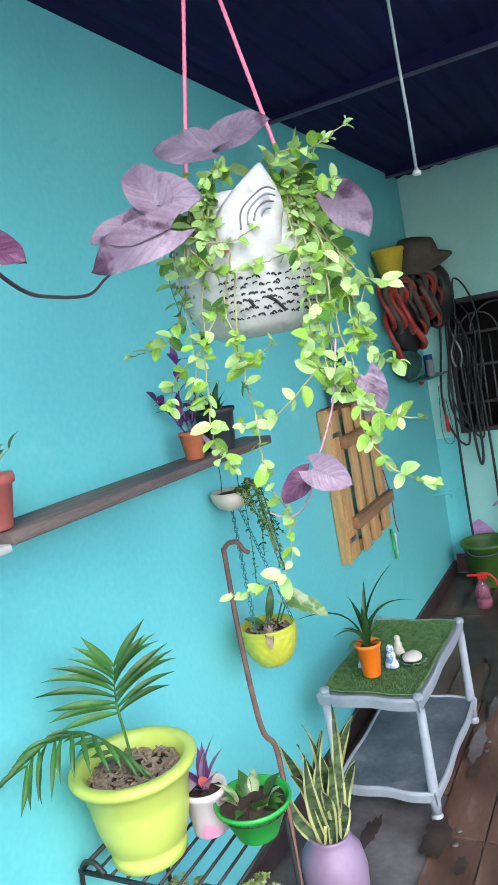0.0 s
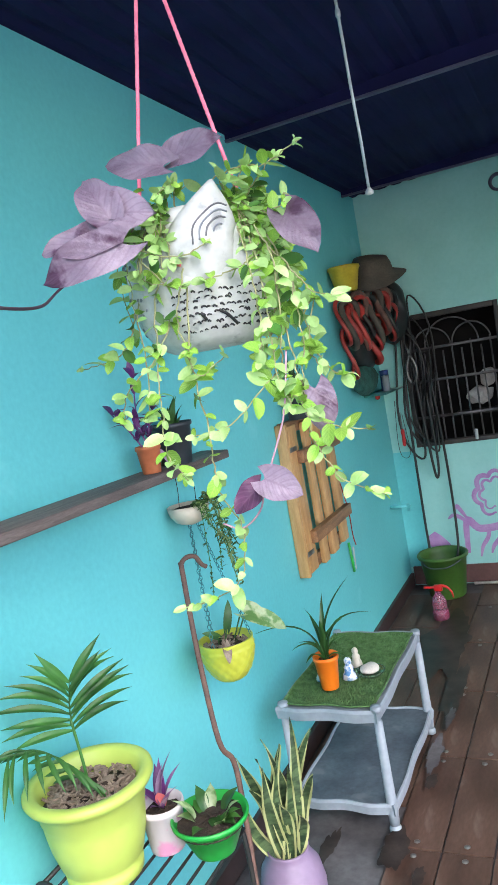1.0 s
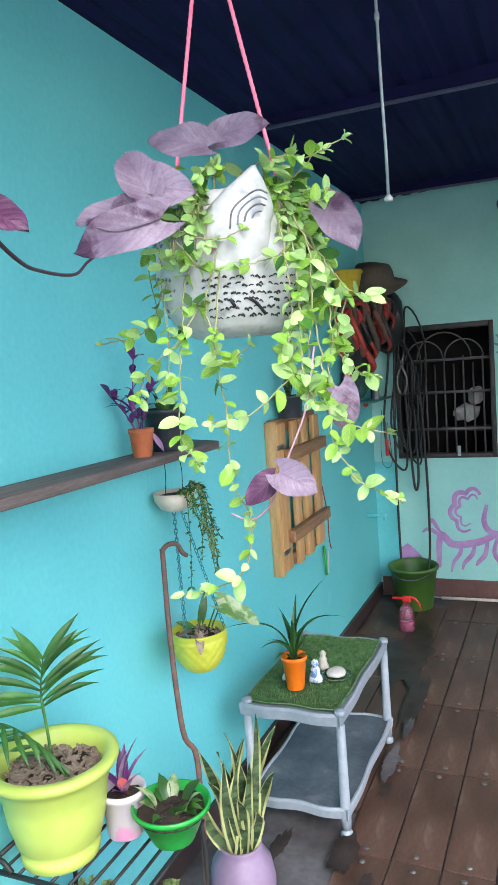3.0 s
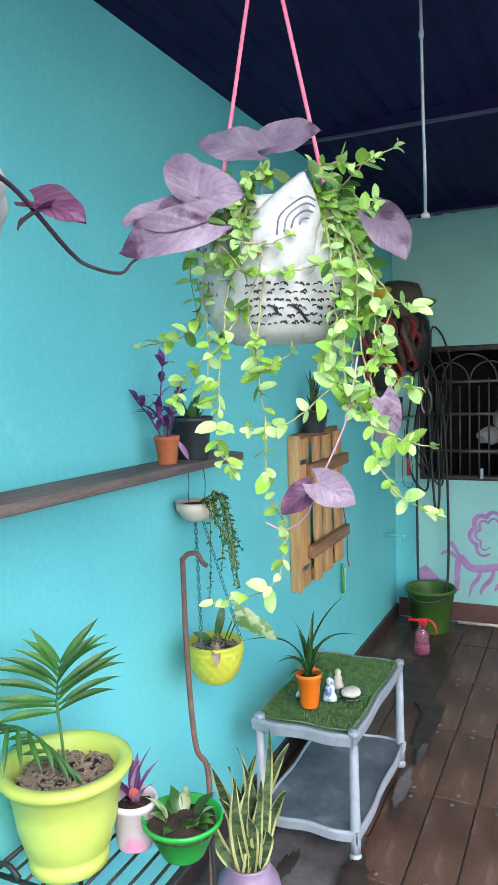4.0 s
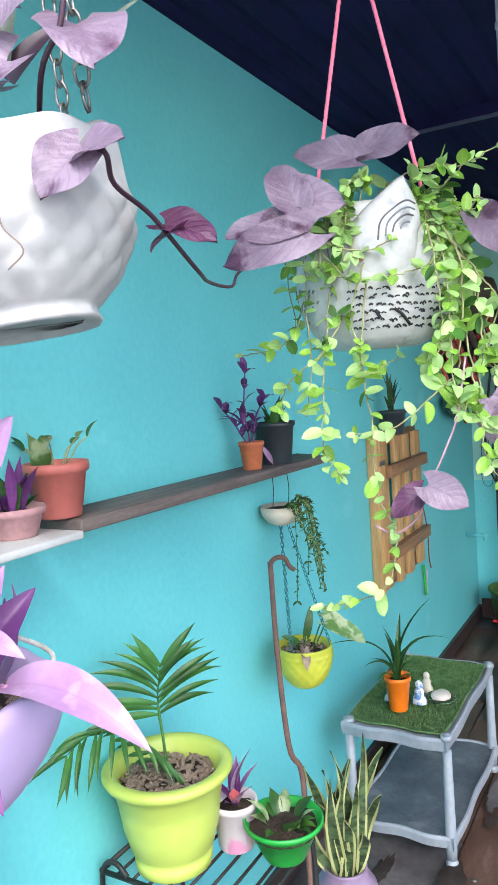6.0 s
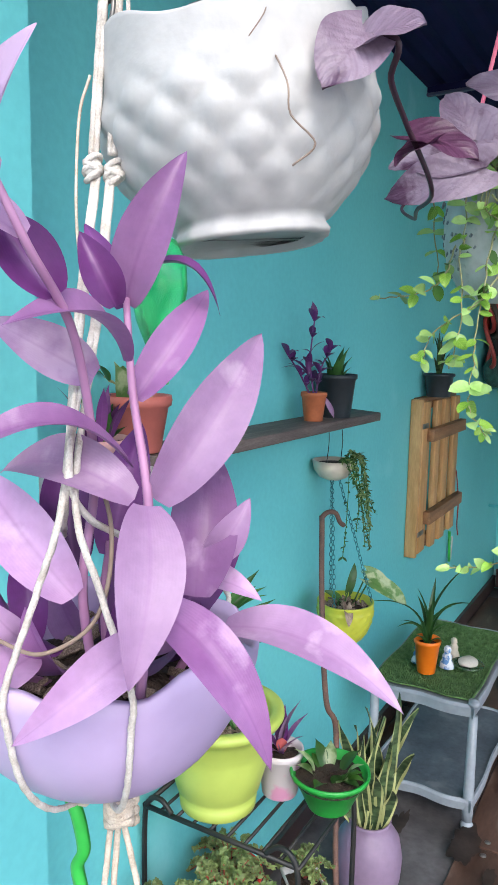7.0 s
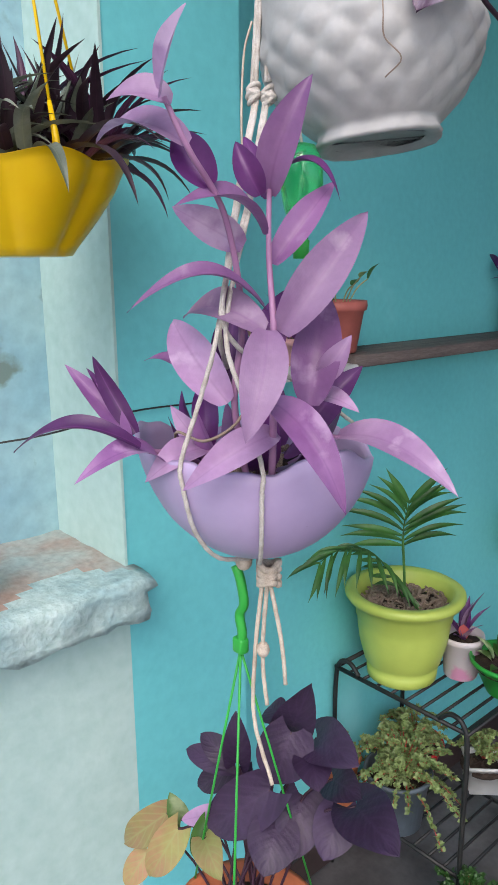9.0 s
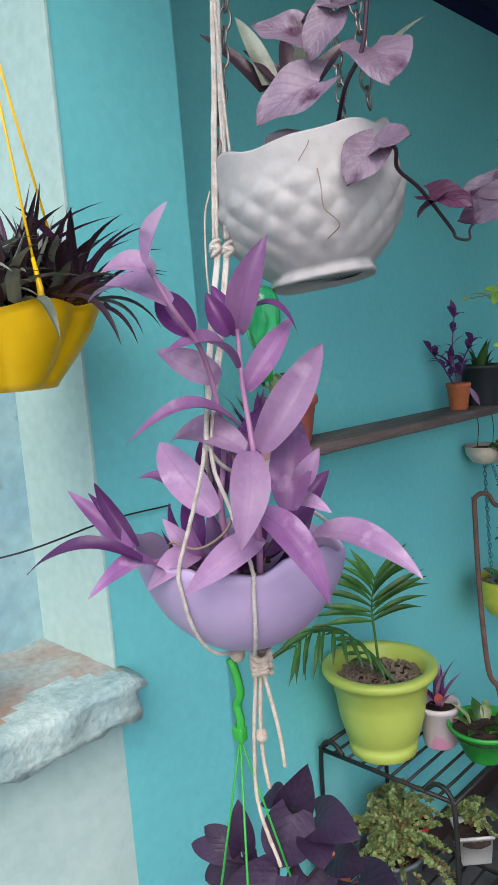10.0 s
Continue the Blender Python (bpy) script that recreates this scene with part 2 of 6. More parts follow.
VARIEG = mat("variegated_pothos_leaf", (0.36, 0.44, 0.24), (0.12, 0.24, 0.07), 0.4, scale=24, fine=0.2, trans=0.2, lo=0.45, hi=0.55)
SNAKE = mat("snake_plant_leaf", (0.085, 0.14, 0.06), (0.020, 0.048, 0.02), 0.45, scale=14, fine=0.3, stretch=(1, 1, 4), lo=0.42, hi=0.58)
SNAKEE = mat("snake_plant_yellow_edge", (0.42, 0.43, 0.20), (0.33, 0.36, 0.15), 0.45, scale=20)
SYNG = mat("pink_green_arrow_leaf", (0.46, 0.24, 0.15), (0.34, 0.38, 0.12), 0.45, scale=12, fine=0.15, trans=0.2, vein=("side", (0.36, 0.40, 0.16), 0.6), bump=0.12)
PORTU = mat("small_pale_green_leaf", (0.30, 0.38, 0.15), (0.16, 0.24, 0.08), 0.45, scale=20, fine=0.3, trans=0.15)
DRYR = mat("dry_root", (0.30, 0.23, 0.18), (0.17, 0.12, 0.09), 0.8, scale=30)
MURAL = mat("pink_mural_paint", (0.40, 0.19, 0.46), (0.50, 0.29, 0.55), 0.6, scale=12, fine=0.2)
MURALG = mat("grey_green_mural_paint", (0.17, 0.34, 0.34), (0.13, 0.28, 0.28), 0.6, scale=12, fine=0.2)
BLACKP = mat("black_paint_mark", (0.015, 0.015, 0.018), (0.02, 0.02, 0.025), 0.5)
PINKP = mat("coral_paint_mark", (0.80, 0.20, 0.20), (0.7, 0.16, 0.16), 0.5)
GREYP = mat("grey_paint_line", (0.22, 0.24, 0.28), (0.16, 0.18, 0.2), 0.5)
# darkness of the room behind the window, put into the colour
DARKROOM = mat("unlit_interior_black", (0.025, 0.022, 0.022), (0.015, 0.013, 0.013), 0.8, scale=4)
RUBBER = mat("black_rubber", (0.020, 0.022, 0.022), (0.012, 0.013, 0.013), 0.45, scale=20)
DARKRED = mat("dark_red_plastic", (0.42, 0.045, 0.035), (0.26, 0.03, 0.025), 0.4, scale=10, fine=0.3)
CANVAS = mat("dusty_brown_canvas", (0.10, 0.085, 0.065), (0.06, 0.05, 0.04), 0.85, scale=10, fine=0.4)
CERAM = mat("blue_white_glaze", (0.60, 0.66, 0.72), (0.10, 0.24, 0.50), 0.25, scale=45, lo=0.42, hi=0.50)
CREAM = mat("cream_ceramic", (0.62, 0.56, 0.46), (0.5, 0.44, 0.36), 0.4, scale=20)
STONE = mat("white_stone", (0.66, 0.62, 0.56), (0.5, 0.46, 0.42), 0.6, scale=25, fine=0.3)


def glass(name, colour, rough=0.05):
    m = bpy.data.materials.new(name)
    m.use_nodes = True
    bs = m.node_tree.nodes["Principled BSDF"]
    bs.inputs["Base Color"].default_value = (*colour, 1)
    bs.inputs["Transmission Weight"].default_value = 0.8
    bs.inputs["Roughness"].default_value = rough
    return m


GREENGL = glass("green_translucent_plastic", (0.06, 0.75, 0.28), 0.15)
DISHGL = glass("green_glass", (0.25, 0.45, 0.25), 0.05)
PINKGL = glass("pink_clear_plastic", (0.75, 0.30, 0.45), 0.1)


# ---- mesh helpers ----
def thing(name, at, label, category, group="", kind=""):
    ob = new(name)
    ob.location = at
    return tagged(ob, label, category, group, kind)


def root(ob):
    while ob.parent:
        ob = ob.parent
    return ob


def part(name, bm, material, parent=None, label="", smooth=True):
    me = bpy.data.meshes.new(name)
    if parent is not None:
        o = root(parent).location
        bmesh.ops.translate(bm, verts=bm.verts, vec=(-o[0], -o[1], -o[2]))
    bmesh.ops.recalc_face_normals(bm, faces=bm.faces) if name != "leaf" else None
    bm.to_mesh(me)
    bm.free()
    for p in me.polygons:
        p.use_smooth = smooth
    for m in (material if isinstance(material, (list, tuple)) else (material,)):
        me.materials.append(m)
    ob = new(name, me)
    if parent is not None:
        ob.parent = parent
    return tagged(ob, label)


def setting(name, bm, material, label, category, smooth=False):
    return tagged(part(name, bm, material, None, "", smooth), label, category, "", "structure")


def B():
    return bmesh.new()


def box(bm, lo, hi, bevel=0.0, turn=None):
    r = bmesh.ops.create_cube(bm, size=1)
    c = [(lo[i] + hi[i]) / 2 for i in range(3)]
    s = [abs(hi[i] - lo[i]) for i in range(3)]
    bmesh.ops.scale(bm, vec=s, verts=r["verts"])
    if bevel:
        es = list({e for v in r["verts"] for e in v.link_edges})
        r2 = bmesh.ops.bevel(bm, geom=es, offset=bevel, segments=2, affect="EDGES", profile=0.5)
        vs = list({v for f in r2["faces"] for v in f.verts} | {v for v in r["verts"] if v.is_valid})
    else:
        vs = r["verts"]
    if turn is not None:
        bmesh.ops.transform(bm, matrix=turn, verts=vs)
    bmesh.ops.translate(bm, vec=c, verts=vs)
    return bm


def lathe(bm, prof, at=(0, 0, 0), seg=32, wobble=None, tilt=None):
    """A turned shape: profile of (radius, height); wobble(angle, i) scales the radius and adds to the height."""
    rings = []
    vs = []
    for i, (r, z) in enumerate(prof):
        ring = []
        for k in range(seg):
            a = 2 * math.pi * k / seg
            f, dz = wobble(a, i) if wobble else (1, 0)
            p = Vector((r * f * math.cos(a), r * f * math.sin(a), z + dz))
            if tilt is not None:
                p = tilt @ p
            ring.append(bm.verts.new(p + Vector(at)))
        rings.append(ring)
        vs += ring
    for i in range(len(rings) - 1):
        for k in range(seg):
            a, b = rings[i], rings[i + 1]
            bm.faces.new((a[k], a[(k + 1) % seg], b[(k + 1) % seg], b[k]))
    if prof[0][0] > 1e-4:
        bm.faces.new(list(reversed(rings[0])))
    if prof[-1][0] > 1e-4:
        bm.faces.new(rings[-1])
    return bm


def smooth_path(pts, n=6):
    """A Catmull-Rom line through the points."""
    p = [Vector(q) for q in pts]
    if len(p) < 3:
        return [p[0].lerp(p[-1], i / n) for i in range(n + 1)]
    p = [2 * p[0] - p[1]] + p + [2 * p[-1] - p[-2]]
    out = []
    for i in range(1, len(p) - 2):
        for k in range(n):
            t = k / n
            a, b, c, d = p[i - 1], p[i], p[i + 1], p[i + 2]
            out.append(0.5 * ((2 * b) + (c - a) * t + (2 * a - 5 * b + 4 * c - d) * t * t + (3 * b - a - 3 * c + d) * t ** 3))
    out.append(p[-2])
    return out


def tube(bm, pts, r, seg=8, r2=None, twist=0.0):
    """A round bar along the points, tapering from r to r2; twist: strands of a laid rope."""
    n = len(pts)
    up = Vector((0.31, 0.17, 0.93))
    rings = []
    for i, p in enumerate(pts):
        p = Vector(p)
        d = (Vector(pts[min(i + 1, n - 1)]) - Vector(pts[max(i - 1, 0)])).normalized()
        if abs(d.dot(up)) > 0.98:
            up = Vector((0.95, 0.1, 0.2))
        s = d.cross(up).normalized()
        u = s.cross(d).normalized()
        up = u
        rr = r + ((r2 if r2 is not None else r) - r) * i / max(1, n - 1)
        ring = []
        for k in range(seg):
            a = 2 * math.pi * k / seg
            q = rr * (1 + (0.11 * math.cos(3 * a + twist * i) if twist else 0))
            ring.append(bm.verts.new(p + s * (q * math.cos(a)) + u * (q * math.sin(a))))
        rings.append(ring)
    for i in range(n - 1):
        for k in range(seg):
            bm.faces.new((rings[i][k], rings[i][(k + 1) % seg], rings[i + 1][(k + 1) % seg], rings[i + 1][k]))
    bm.faces.new(list(reversed(rings[0])))
    bm.faces.new(rings[-1])
    return bm


def ball(bm, at, r, squash=(1, 1, 1), sub=2):
    q = bmesh.ops.create_icosphere(bm, subdivisions=sub, radius=r)
    bmesh.ops.scale(bm, vec=squash, verts=q["verts"])
    bmesh.ops.translate(bm, vec=at, verts=q["verts"])
    return bm


def leaf(bm, base, tip, width, up=(0, 0, 1), kind="lance", bend=0.1, fold=0.25, curl=0.0, n=9, wave=0.0, cup=0.0):
    """A leaf blade from base to tip. bend: how far it arches towards up; fold: the trough along its midrib; curl: sideways sweep."""
    base, tip = Vector(base), Vector(tip)
    ax = tip - base
    L = ax.length
    ax.normalize()
    side = ax.cross(Vector(up))
    if side.length < 1e-3:
        side = ax.cross(Vector((0.3, 0.9, 0.1)))
    side.normalize()
    nrm = side.cross(ax).normalized()
    cols = (-1, -0.66, -0.33, 0, 0.33, 0.66, 1)
    la = bm.verts.layers.float.get("across") or bm.verts.layers.float.new("across")
    lb = bm.verts.layers.float.get("along") or bm.verts.layers.float.new("along")
    rows = []
    for i in range(n + 1):
        s = i / n
        if kind == "lance":
            w = (0.10 * (1 - s) ** 4 + 1.0 * math.sin(math.pi * min(1, s * 0.95 + 0.03)) ** 0.85) * (1 - s ** 6)
        elif kind == "channel":
            w = (0.30 * (1 - s) ** 3 + math.sin(math.pi * min(1, 0.02 + 0.98 * s ** 0.90)) ** 0.78) * (1 - 0.15 * s ** 2)
        elif kind == "strap":
            w = (1 - s ** 2.2) * (0.75 + 0.25 * s)
        elif kind == "drop":
            w = 1.25 * (s + 0.02) ** 0.45 * max(0.0, 1 - s) ** 0.62
        elif kind == "oval":
            w = 1.0 * math.sin(math.pi * min(1, 0.08 + s * 0.92)) ** 0.6 * (1 - s ** 3.5)
        else:
            w = 1.62 * (s + 0.03) ** 0.42 * max(0.0, 1 - s) ** 0.78
        w *= width / 2
        mid = base + ax * (L * s) + nrm * (bend * L * 4 * s * (1 - s)) + side * (curl * L * 4 * s * (1 - s))
        row = []
        for v in cols:
            p = mid + side * (v * w) + nrm * (abs(v) ** 1.3 * w * fold - cup * L * s * s)
            if kind == "heart":
                p -= ax * (0.26 * L * abs(v) ** 1.6 * (1 - s) ** 5)
            if wave:
                p += nrm * (wave * L * math.sin(9 * s + 2.5 * v + base.x * 90) * abs(v))
            q = bm.verts.new(p)
            q[la], q[lb] = v, s
            row.append(q)
        rows.append(row)
    for i in range(n):
        for k in range(len(cols) - 1):
            bm.faces.new((rows[i][k], rows[i][k + 1], rows[i + 1][k + 1], rows[i + 1][k]))
    return bm


def leaf_part(parent, material, *args, **kw):
    return part("leaf", leaf(B(), *args, **kw), material, parent)


def rnd(a, b):
    return random.uniform(a, b)


def pot(name, at, r_top, r_bot, h, material, label, category="flower pot", rim=0.006, lip=0.012, soil=True, soil_mat=None, wall=0.004, seg=36, group="plants in pots"):
    """A plain tapered pot with a rolled rim, hollow, with soil in it."""
    th = thing(name, at, label, category, group)
    x, y, z = at
    p = [(r_bot * 0.96, 0), (r_bot, 0.003), (r_bot + (r_top - r_bot) * 0.85, h - lip - 0.002), (r_top + rim * 0.6, h - lip), (r_top + rim, h - lip * 0.5), (r_top + rim * 0.6, h), (r_top - wall * 0.5, h - 0.001), (r_top - wall, h - lip), (r_bot, h * 0.5)]
    part("body", lathe(B(), p, at, seg), material, th)
    if soil:
        rs = r_bot + (r_top - r_bot) * 0.86 - wall
        part("soil", lathe(B(), [(rs, h * 0.70), (rs, h * 0.80), (rs * 0.6, h * 0.83), (0.001, h * 0.85)], at, 20, lambda a, i: (1, 0.004 * math.sin(5 * a + i * 2) if i else 0)), soil_mat or SOIL, th, "dark potting soil")
    return th


chip_meshes = []
for k in range(5):
    b_ = box(B(), (-0.5, -0.2, -0.12), (0.5, 0.2, 0.12), 0.05)
    for v in b_.verts:
        v.co += Vector((0, 0.10 * math.sin(v.co.x * 3 + k), 0.12 * math.cos(v.co.x * 4 + k)))
    m_ = bpy.data.meshes.new("chip")
    b_.to_mesh(m_)
    b_.free()
    m_.materials.append(CHIPS)
    chip_meshes.append(m_)


def chips(parent, centre, radius, z, n, size):
    """Bark and coir chips scattered over the soil of a pot."""
    o = root(parent).location
    for k in range(n):
        a, r = rnd(0, 6.28), radius * math.sqrt(random.random())
        c = new("bark_chip", chip_meshes[k % 5])
        c.parent = parent
        c.location = (centre[0] + r * math.cos(a) - o[0], centre[1] + r * math.sin(a) - o[1], z + rnd(0, 0.3 * size) - o[2])
        c.rotation_euler = (rnd(-0.7, 0.7), rnd(-0.6, 0.6), rnd(0, 6.28))
        s = size * rnd(0.5, 1.2)
        c.scale = (s, s * rnd(0.7, 1.3), s)


# ---- the place ----
H = 2.63      # eaves height along the long wall
YF = 4.53     # far wall
XR = 2.6      # added side wall, out of sight
RISE = 0.035   # roof slope across
setting("wall_long", box(B(), (-0.15, 0.30, -0.05), (0, YF + 0.15, 2.75)), TEAL, "long bright teal painted plaster wall", "wall")
bm = B()
box(bm, (-0.15, 0.05, -0.05), (0.19, 0.30, 2.75))
setting("wall_pier", bm, TEAL, "teal painted plaster pier standing proud of the long wall", "wall")
setting("wall_niche_back", box(B(), (-0.15, -2.2, 1.0), (-0.03, 0.0501, 2.75)), BLUE, "weathered pale blue niche wall with damp stains", "wall")
setting("trim_niche_jamb", box(B(), (-0.03, 0.045, 1.10), (0.1925, 0.0497, 2.75)), MINT, "pale mint painted niche jamb with chipped edge", "wall trim")
setting("wall_below_niche", box(B(), (-0.15, -2.2, -0.05), (0.19, 0.0499, 1.07)), MINT, "pale mint painted wall below the ledge", "wall")
setting("wall_entrance", box(B(), (-0.15, -2.35, -0.05), (0.19, -2.2, 2.75)), MINT, "pale mint painted wall end", "wall")

# rough concrete ledge
bm = B()
nx, ny = 14, 70
for side in range(1):
    grid = []
    for i in range(nx + 1):
        row = []
        for j in range(ny + 1):
            x = -0.03 + 0.285 * i / nx
            y = -1.9 + 1.965 * j / ny
            q = noise.noise((x * 22, y * 22, 0.3)) * 0.004
            edge = max(0, (x - 0.243) / 0.012) ** 2 * 0.004 + max(0, (y - 0.055) / 0.01) ** 2 * 0.004
            wob = noise.noise((y * 16, 3.1, x * 4)) * 0.010 if i == nx else 0
            woby = noise.noise((x * 30, 7.7, 0)) * 0.010 if j == ny else 0
            row.append(bm.verts.new((x + wob, y + woby, 1.128 + q - edge)))
        grid.append(row)
    for i in range(nx):
        for j in range(ny):
            bm.faces.new((grid[i][j], grid[i + 1][j], grid[i + 1][j + 1], grid[i][j + 1]))
    rim = [grid[nx][j] for j in range(ny + 1)] + [grid[i][ny] for i in range(nx - 1, -1, -1)]
    prev = rim
    for lev, (dz, jit) in enumerate(((-0.012, 0.010), (-0.026, 0.016), (-0.040, 0.016), (-0.054, 0.014), (-0.066, 0.010))):
        cur = []
        for v in rim:
            c = v.co
            k = noise.noise((c.x * 55, c.y * 55, lev * 3.3)) * jit
            cur.append(bm.verts.new((c.x + k - 0.002 * lev, c.y + k * 0.6 - 0.002 * lev, 1.122 + dz + noise.noise((c.x * 25, c.y * 25, 9)) * 0.016 * (lev == 4))))
        for a in range(len(rim) - 1):
            bm.faces.new((prev[a], cur[a], cur[a + 1], prev[a + 1]))
        prev = cur
    back = [bm.verts.new((-0.03, v.co.y, 1.055)) for v in prev]
    for a in range(len(rim) - 1):
        bm.faces.new((prev[a], back[a], back[a + 1], prev[a + 1]))
ledge = setting("window_ledge", bm, [LEDGE, LEDGETOP], "rough chipped concrete ledge with worn mint paint", "ledge", True)
for p in ledge.data.polygons:
    if p.normal.z > 0.9 and p.center.x < 0.18 + 0.03 * math.sin(p.center.y * 25):
        p.material_index = 1

# unseen wall, added to keep side light off the far end
setting("wall_side", box(B(), (XR, 2.5, -0.05), (XR + 0.15, YF + 0.15, 2.85)), TEAL, "unseen teal wall added to block side light from the far end", "wall")

# far wall with its window opening (x 0.17..0.80, z 0.94..1.81)
bm = B()
box(bm, (0, YF, -0.05), (0.17, YF + 0.15, 2.85))
box(bm, (0.80, YF, -0.05), (XR, YF + 0.15, 2.85))
box(bm, (0.17, YF, -0.05), (0.80, YF + 0.15, 0.94))
box(bm, (0.17, YF, 1.81), (0.80, YF + 0.15, 2.85))
setting("wall_far", bm, FARMINT, "mint green far wall with a painted pink mural", "wall")
setting("trim_far_teal_strip", box(B(), (0, YF - 0.003, 0.12), (0.145, YF, 0.92)), TEAL, "teal painted strip of the far wall in the corner", "wall trim")
setting("baseboard_far", box(B(), (0.02, YF - 0.018, 0), (XR, YF - 0.0035, 0.125), 0.003), SKIRT, "red brown tiled skirting along the far wall", "skirting")
setting("baseboard_long", box(B(), (0, 0.31, 0), (0.02, YF - 0.02, 0.085), 0.003), DARKSKIRT, "dark stone skirting along the teal wall", "skirting")

# closed box behind the window, its near-black colour standing for an unlit room
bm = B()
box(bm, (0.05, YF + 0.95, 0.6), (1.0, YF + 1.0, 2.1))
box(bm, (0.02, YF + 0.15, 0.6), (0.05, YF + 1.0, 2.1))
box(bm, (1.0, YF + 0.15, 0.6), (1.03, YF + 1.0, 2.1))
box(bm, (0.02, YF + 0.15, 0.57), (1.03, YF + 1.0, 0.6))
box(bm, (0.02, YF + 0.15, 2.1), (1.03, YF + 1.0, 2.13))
setting("wall_room_behind", bm, DARKROOM, "near-black box standing for the unlit room behind the barred window", "room")

# window: frame, sill and bars
win = thing("window_1", (0.485, YF, 0.94), "dark steel window with ornamental vertical bars", "window", "", "structure")
WINM = mat("dark_window_steel", (0.035, 0.033, 0.035), (0.06, 0.05, 0.045), 0.5, 0.3, scale=14, fine=0.3)
BARM = mat("grey_window_bar", (0.16, 0.15, 0.16), (0.09, 0.08, 0.085), 0.45, 0.4, scale=14, fine=0.3)
bm = B()
box(bm, (0.17, YF - 0.012, 0.94), (0.20, YF + 0.05, 1.81), 0.004)
box(bm, (0.77, YF - 0.012, 0.94), (0.80, YF + 0.05, 1.81), 0.004)
box(bm, (0.20, YF - 0.012, 1.775), (0.77, YF + 0.05, 1.81), 0.004)
box(bm, (0.20, YF - 0.012, 0.94), (0.77, YF + 0.05, 0.97), 0.004)
part("window_frame", bm, WINM, win)
for i in range(9):
    x = 0.245 + i * 0.06
    part("bar", tube(B(), [(x, YF + 0.02, 0.97), (x, YF + 0.02, 1.55 if i % 2 else 1.60)], 0.0055, 6), BARM, win)
for z in (1.12, 1.36, 1.57):
    part("crossbar", box(B(), (0.20, YF + 0.012, z), (0.77, YF + 0.018, z + 0.018)), BARM, win)
for cx, rr in ((0.36, 0.12), (0.61, 0.12), (0.485, 0.17)):
    part("scroll", tube(B(), [(cx + rr * math.cos(a), YF + 0.02, 1.585 + rr * math.sin(a)) for a in [math.pi * k / 14 for k in range(15)]], 0.005, 6), BARM, win)
part("latch", box(B(), (0.555, YF - 0.03, 0.955), (0.575, YF - 0.012, 1.02), 0.004), RODM, win, "pale metal window latch")
cloth = thing("cloth_bundle", (0.62, YF + 0.20, 1.12), "crumpled pale cloth on the shelf behind the window bars", "cloth")
bm = ball(B(), (0.60, YF + 0.16, 1.22), 0.07, (1.2, 0.6, 0.8), 3)
ball(bm, (0.66, YF + 0.18, 1.33), 0.06, (0.9, 0.6, 1.0), 3)
for v in bm.verts:
    v.co += Vector((1, 1, 1)) * noise.noise(v.co * 22) * 0.022
part("fabric", bm, mat("pale_cloth", (0.50, 0.45, 0.44), (0.36, 0.32, 0.32), 0.9, scale=20, fine=0.3), cloth)
# board takes the room's near-black too, as if unlit
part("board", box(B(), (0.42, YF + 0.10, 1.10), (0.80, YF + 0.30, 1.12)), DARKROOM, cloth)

# mural on the far wall
mural = thing("mural", (0.9, YF - 0.004, 0.5), "pink painted flowers, scrolls and leaves", "mural", "", "structure")


def stroke(pts, w, material=None, name="scroll", n=7, taper=True):
    w *= 1.15
    path = smooth_path([(x, 0, z) for x, z in pts], n)
    bm = B()
    vs = []
    m = len(path)
    for i, p in enumerate(path):
        d = (path[min(i + 1, m - 1)] - path[max(i - 1, 0)]).normalized()
        s = Vector((-d.z, 0, d.x))
        k = w * (0.35 + 0.65 * math.sin(math.pi * min(1, 0.12 + 0.88 * i / (m - 1)))) if taper else w
        vs.append([bm.verts.new((p.x + s.x * q * k, YF - 0.0025 - 0.0015 * (abs(q) < 0.5), p.z + s.z * q * k)) for q in (-1, 0, 1)])
    for i in range(m - 1):
        for k in range(2):
            bm.faces.new((vs[i][k], vs[i][k + 1], vs[i + 1][k + 1], vs[i + 1][k]))
    return part(name, bm, material or MURAL, mural)


stroke([(0.40, 0.20), (0.42, 0.42), (0.50, 0.36), (0.66, 0.38), (0.80, 0.44), (0.93, 0.42)], 0.022, name="stem")
stroke([(0.42, 0.44), (0.37, 0.52), (0.36, 0.50)], 0.012, name="tendril")
stroke([(0.44, 0.40), (0.35, 0.46), (0.30, 0.44)], 0.012, name="tendril")
for k0, rr_, w_ in ((0.0, 0.105, 0.014), (0.15, 0.070, 0.008)):
    stroke([(0.62 + (rr_ + 0.028 * abs(math.sin(3.4 * q + k0))) * math.cos(q), 0.585 + 1.15 * (rr_ + 0.028 * abs(math.sin(3.4 * q + k0))) * math.sin(q)) for q in [1.0 + 0.105 * k for k in range(36)]], w_, name="petal", n=2)
stroke([(0.72, 0.63), (0.70, 0.52), (0.74, 0.45), (0.84, 0.45), (0.90, 0.52)], 0.016)
stroke([(0.56, 0.38), (0.54, 0.30), (0.50, 0.24), (0.48, 0.17)], 0.012)
stroke([(0.64, 0.38), (0.62, 0.30), (0.57, 0.24), (0.55, 0.19)], 0.013)
stroke([(0.72, 0.40), (0.70, 0.30), (0.66, 0.25), (0.64, 0.22)], 0.014)
stroke([(0.80, 0.42), (0.84, 0.30), (0.95, 0.28), (0.99, 0.36), (0.93, 0.40), (0.89, 0.36)], 0.014)
stroke([(0.78, 0.42), (0.76, 0.30), (0.85, 0.20), (0.95, 0.20), (0.96, 0.16)], 0.013)
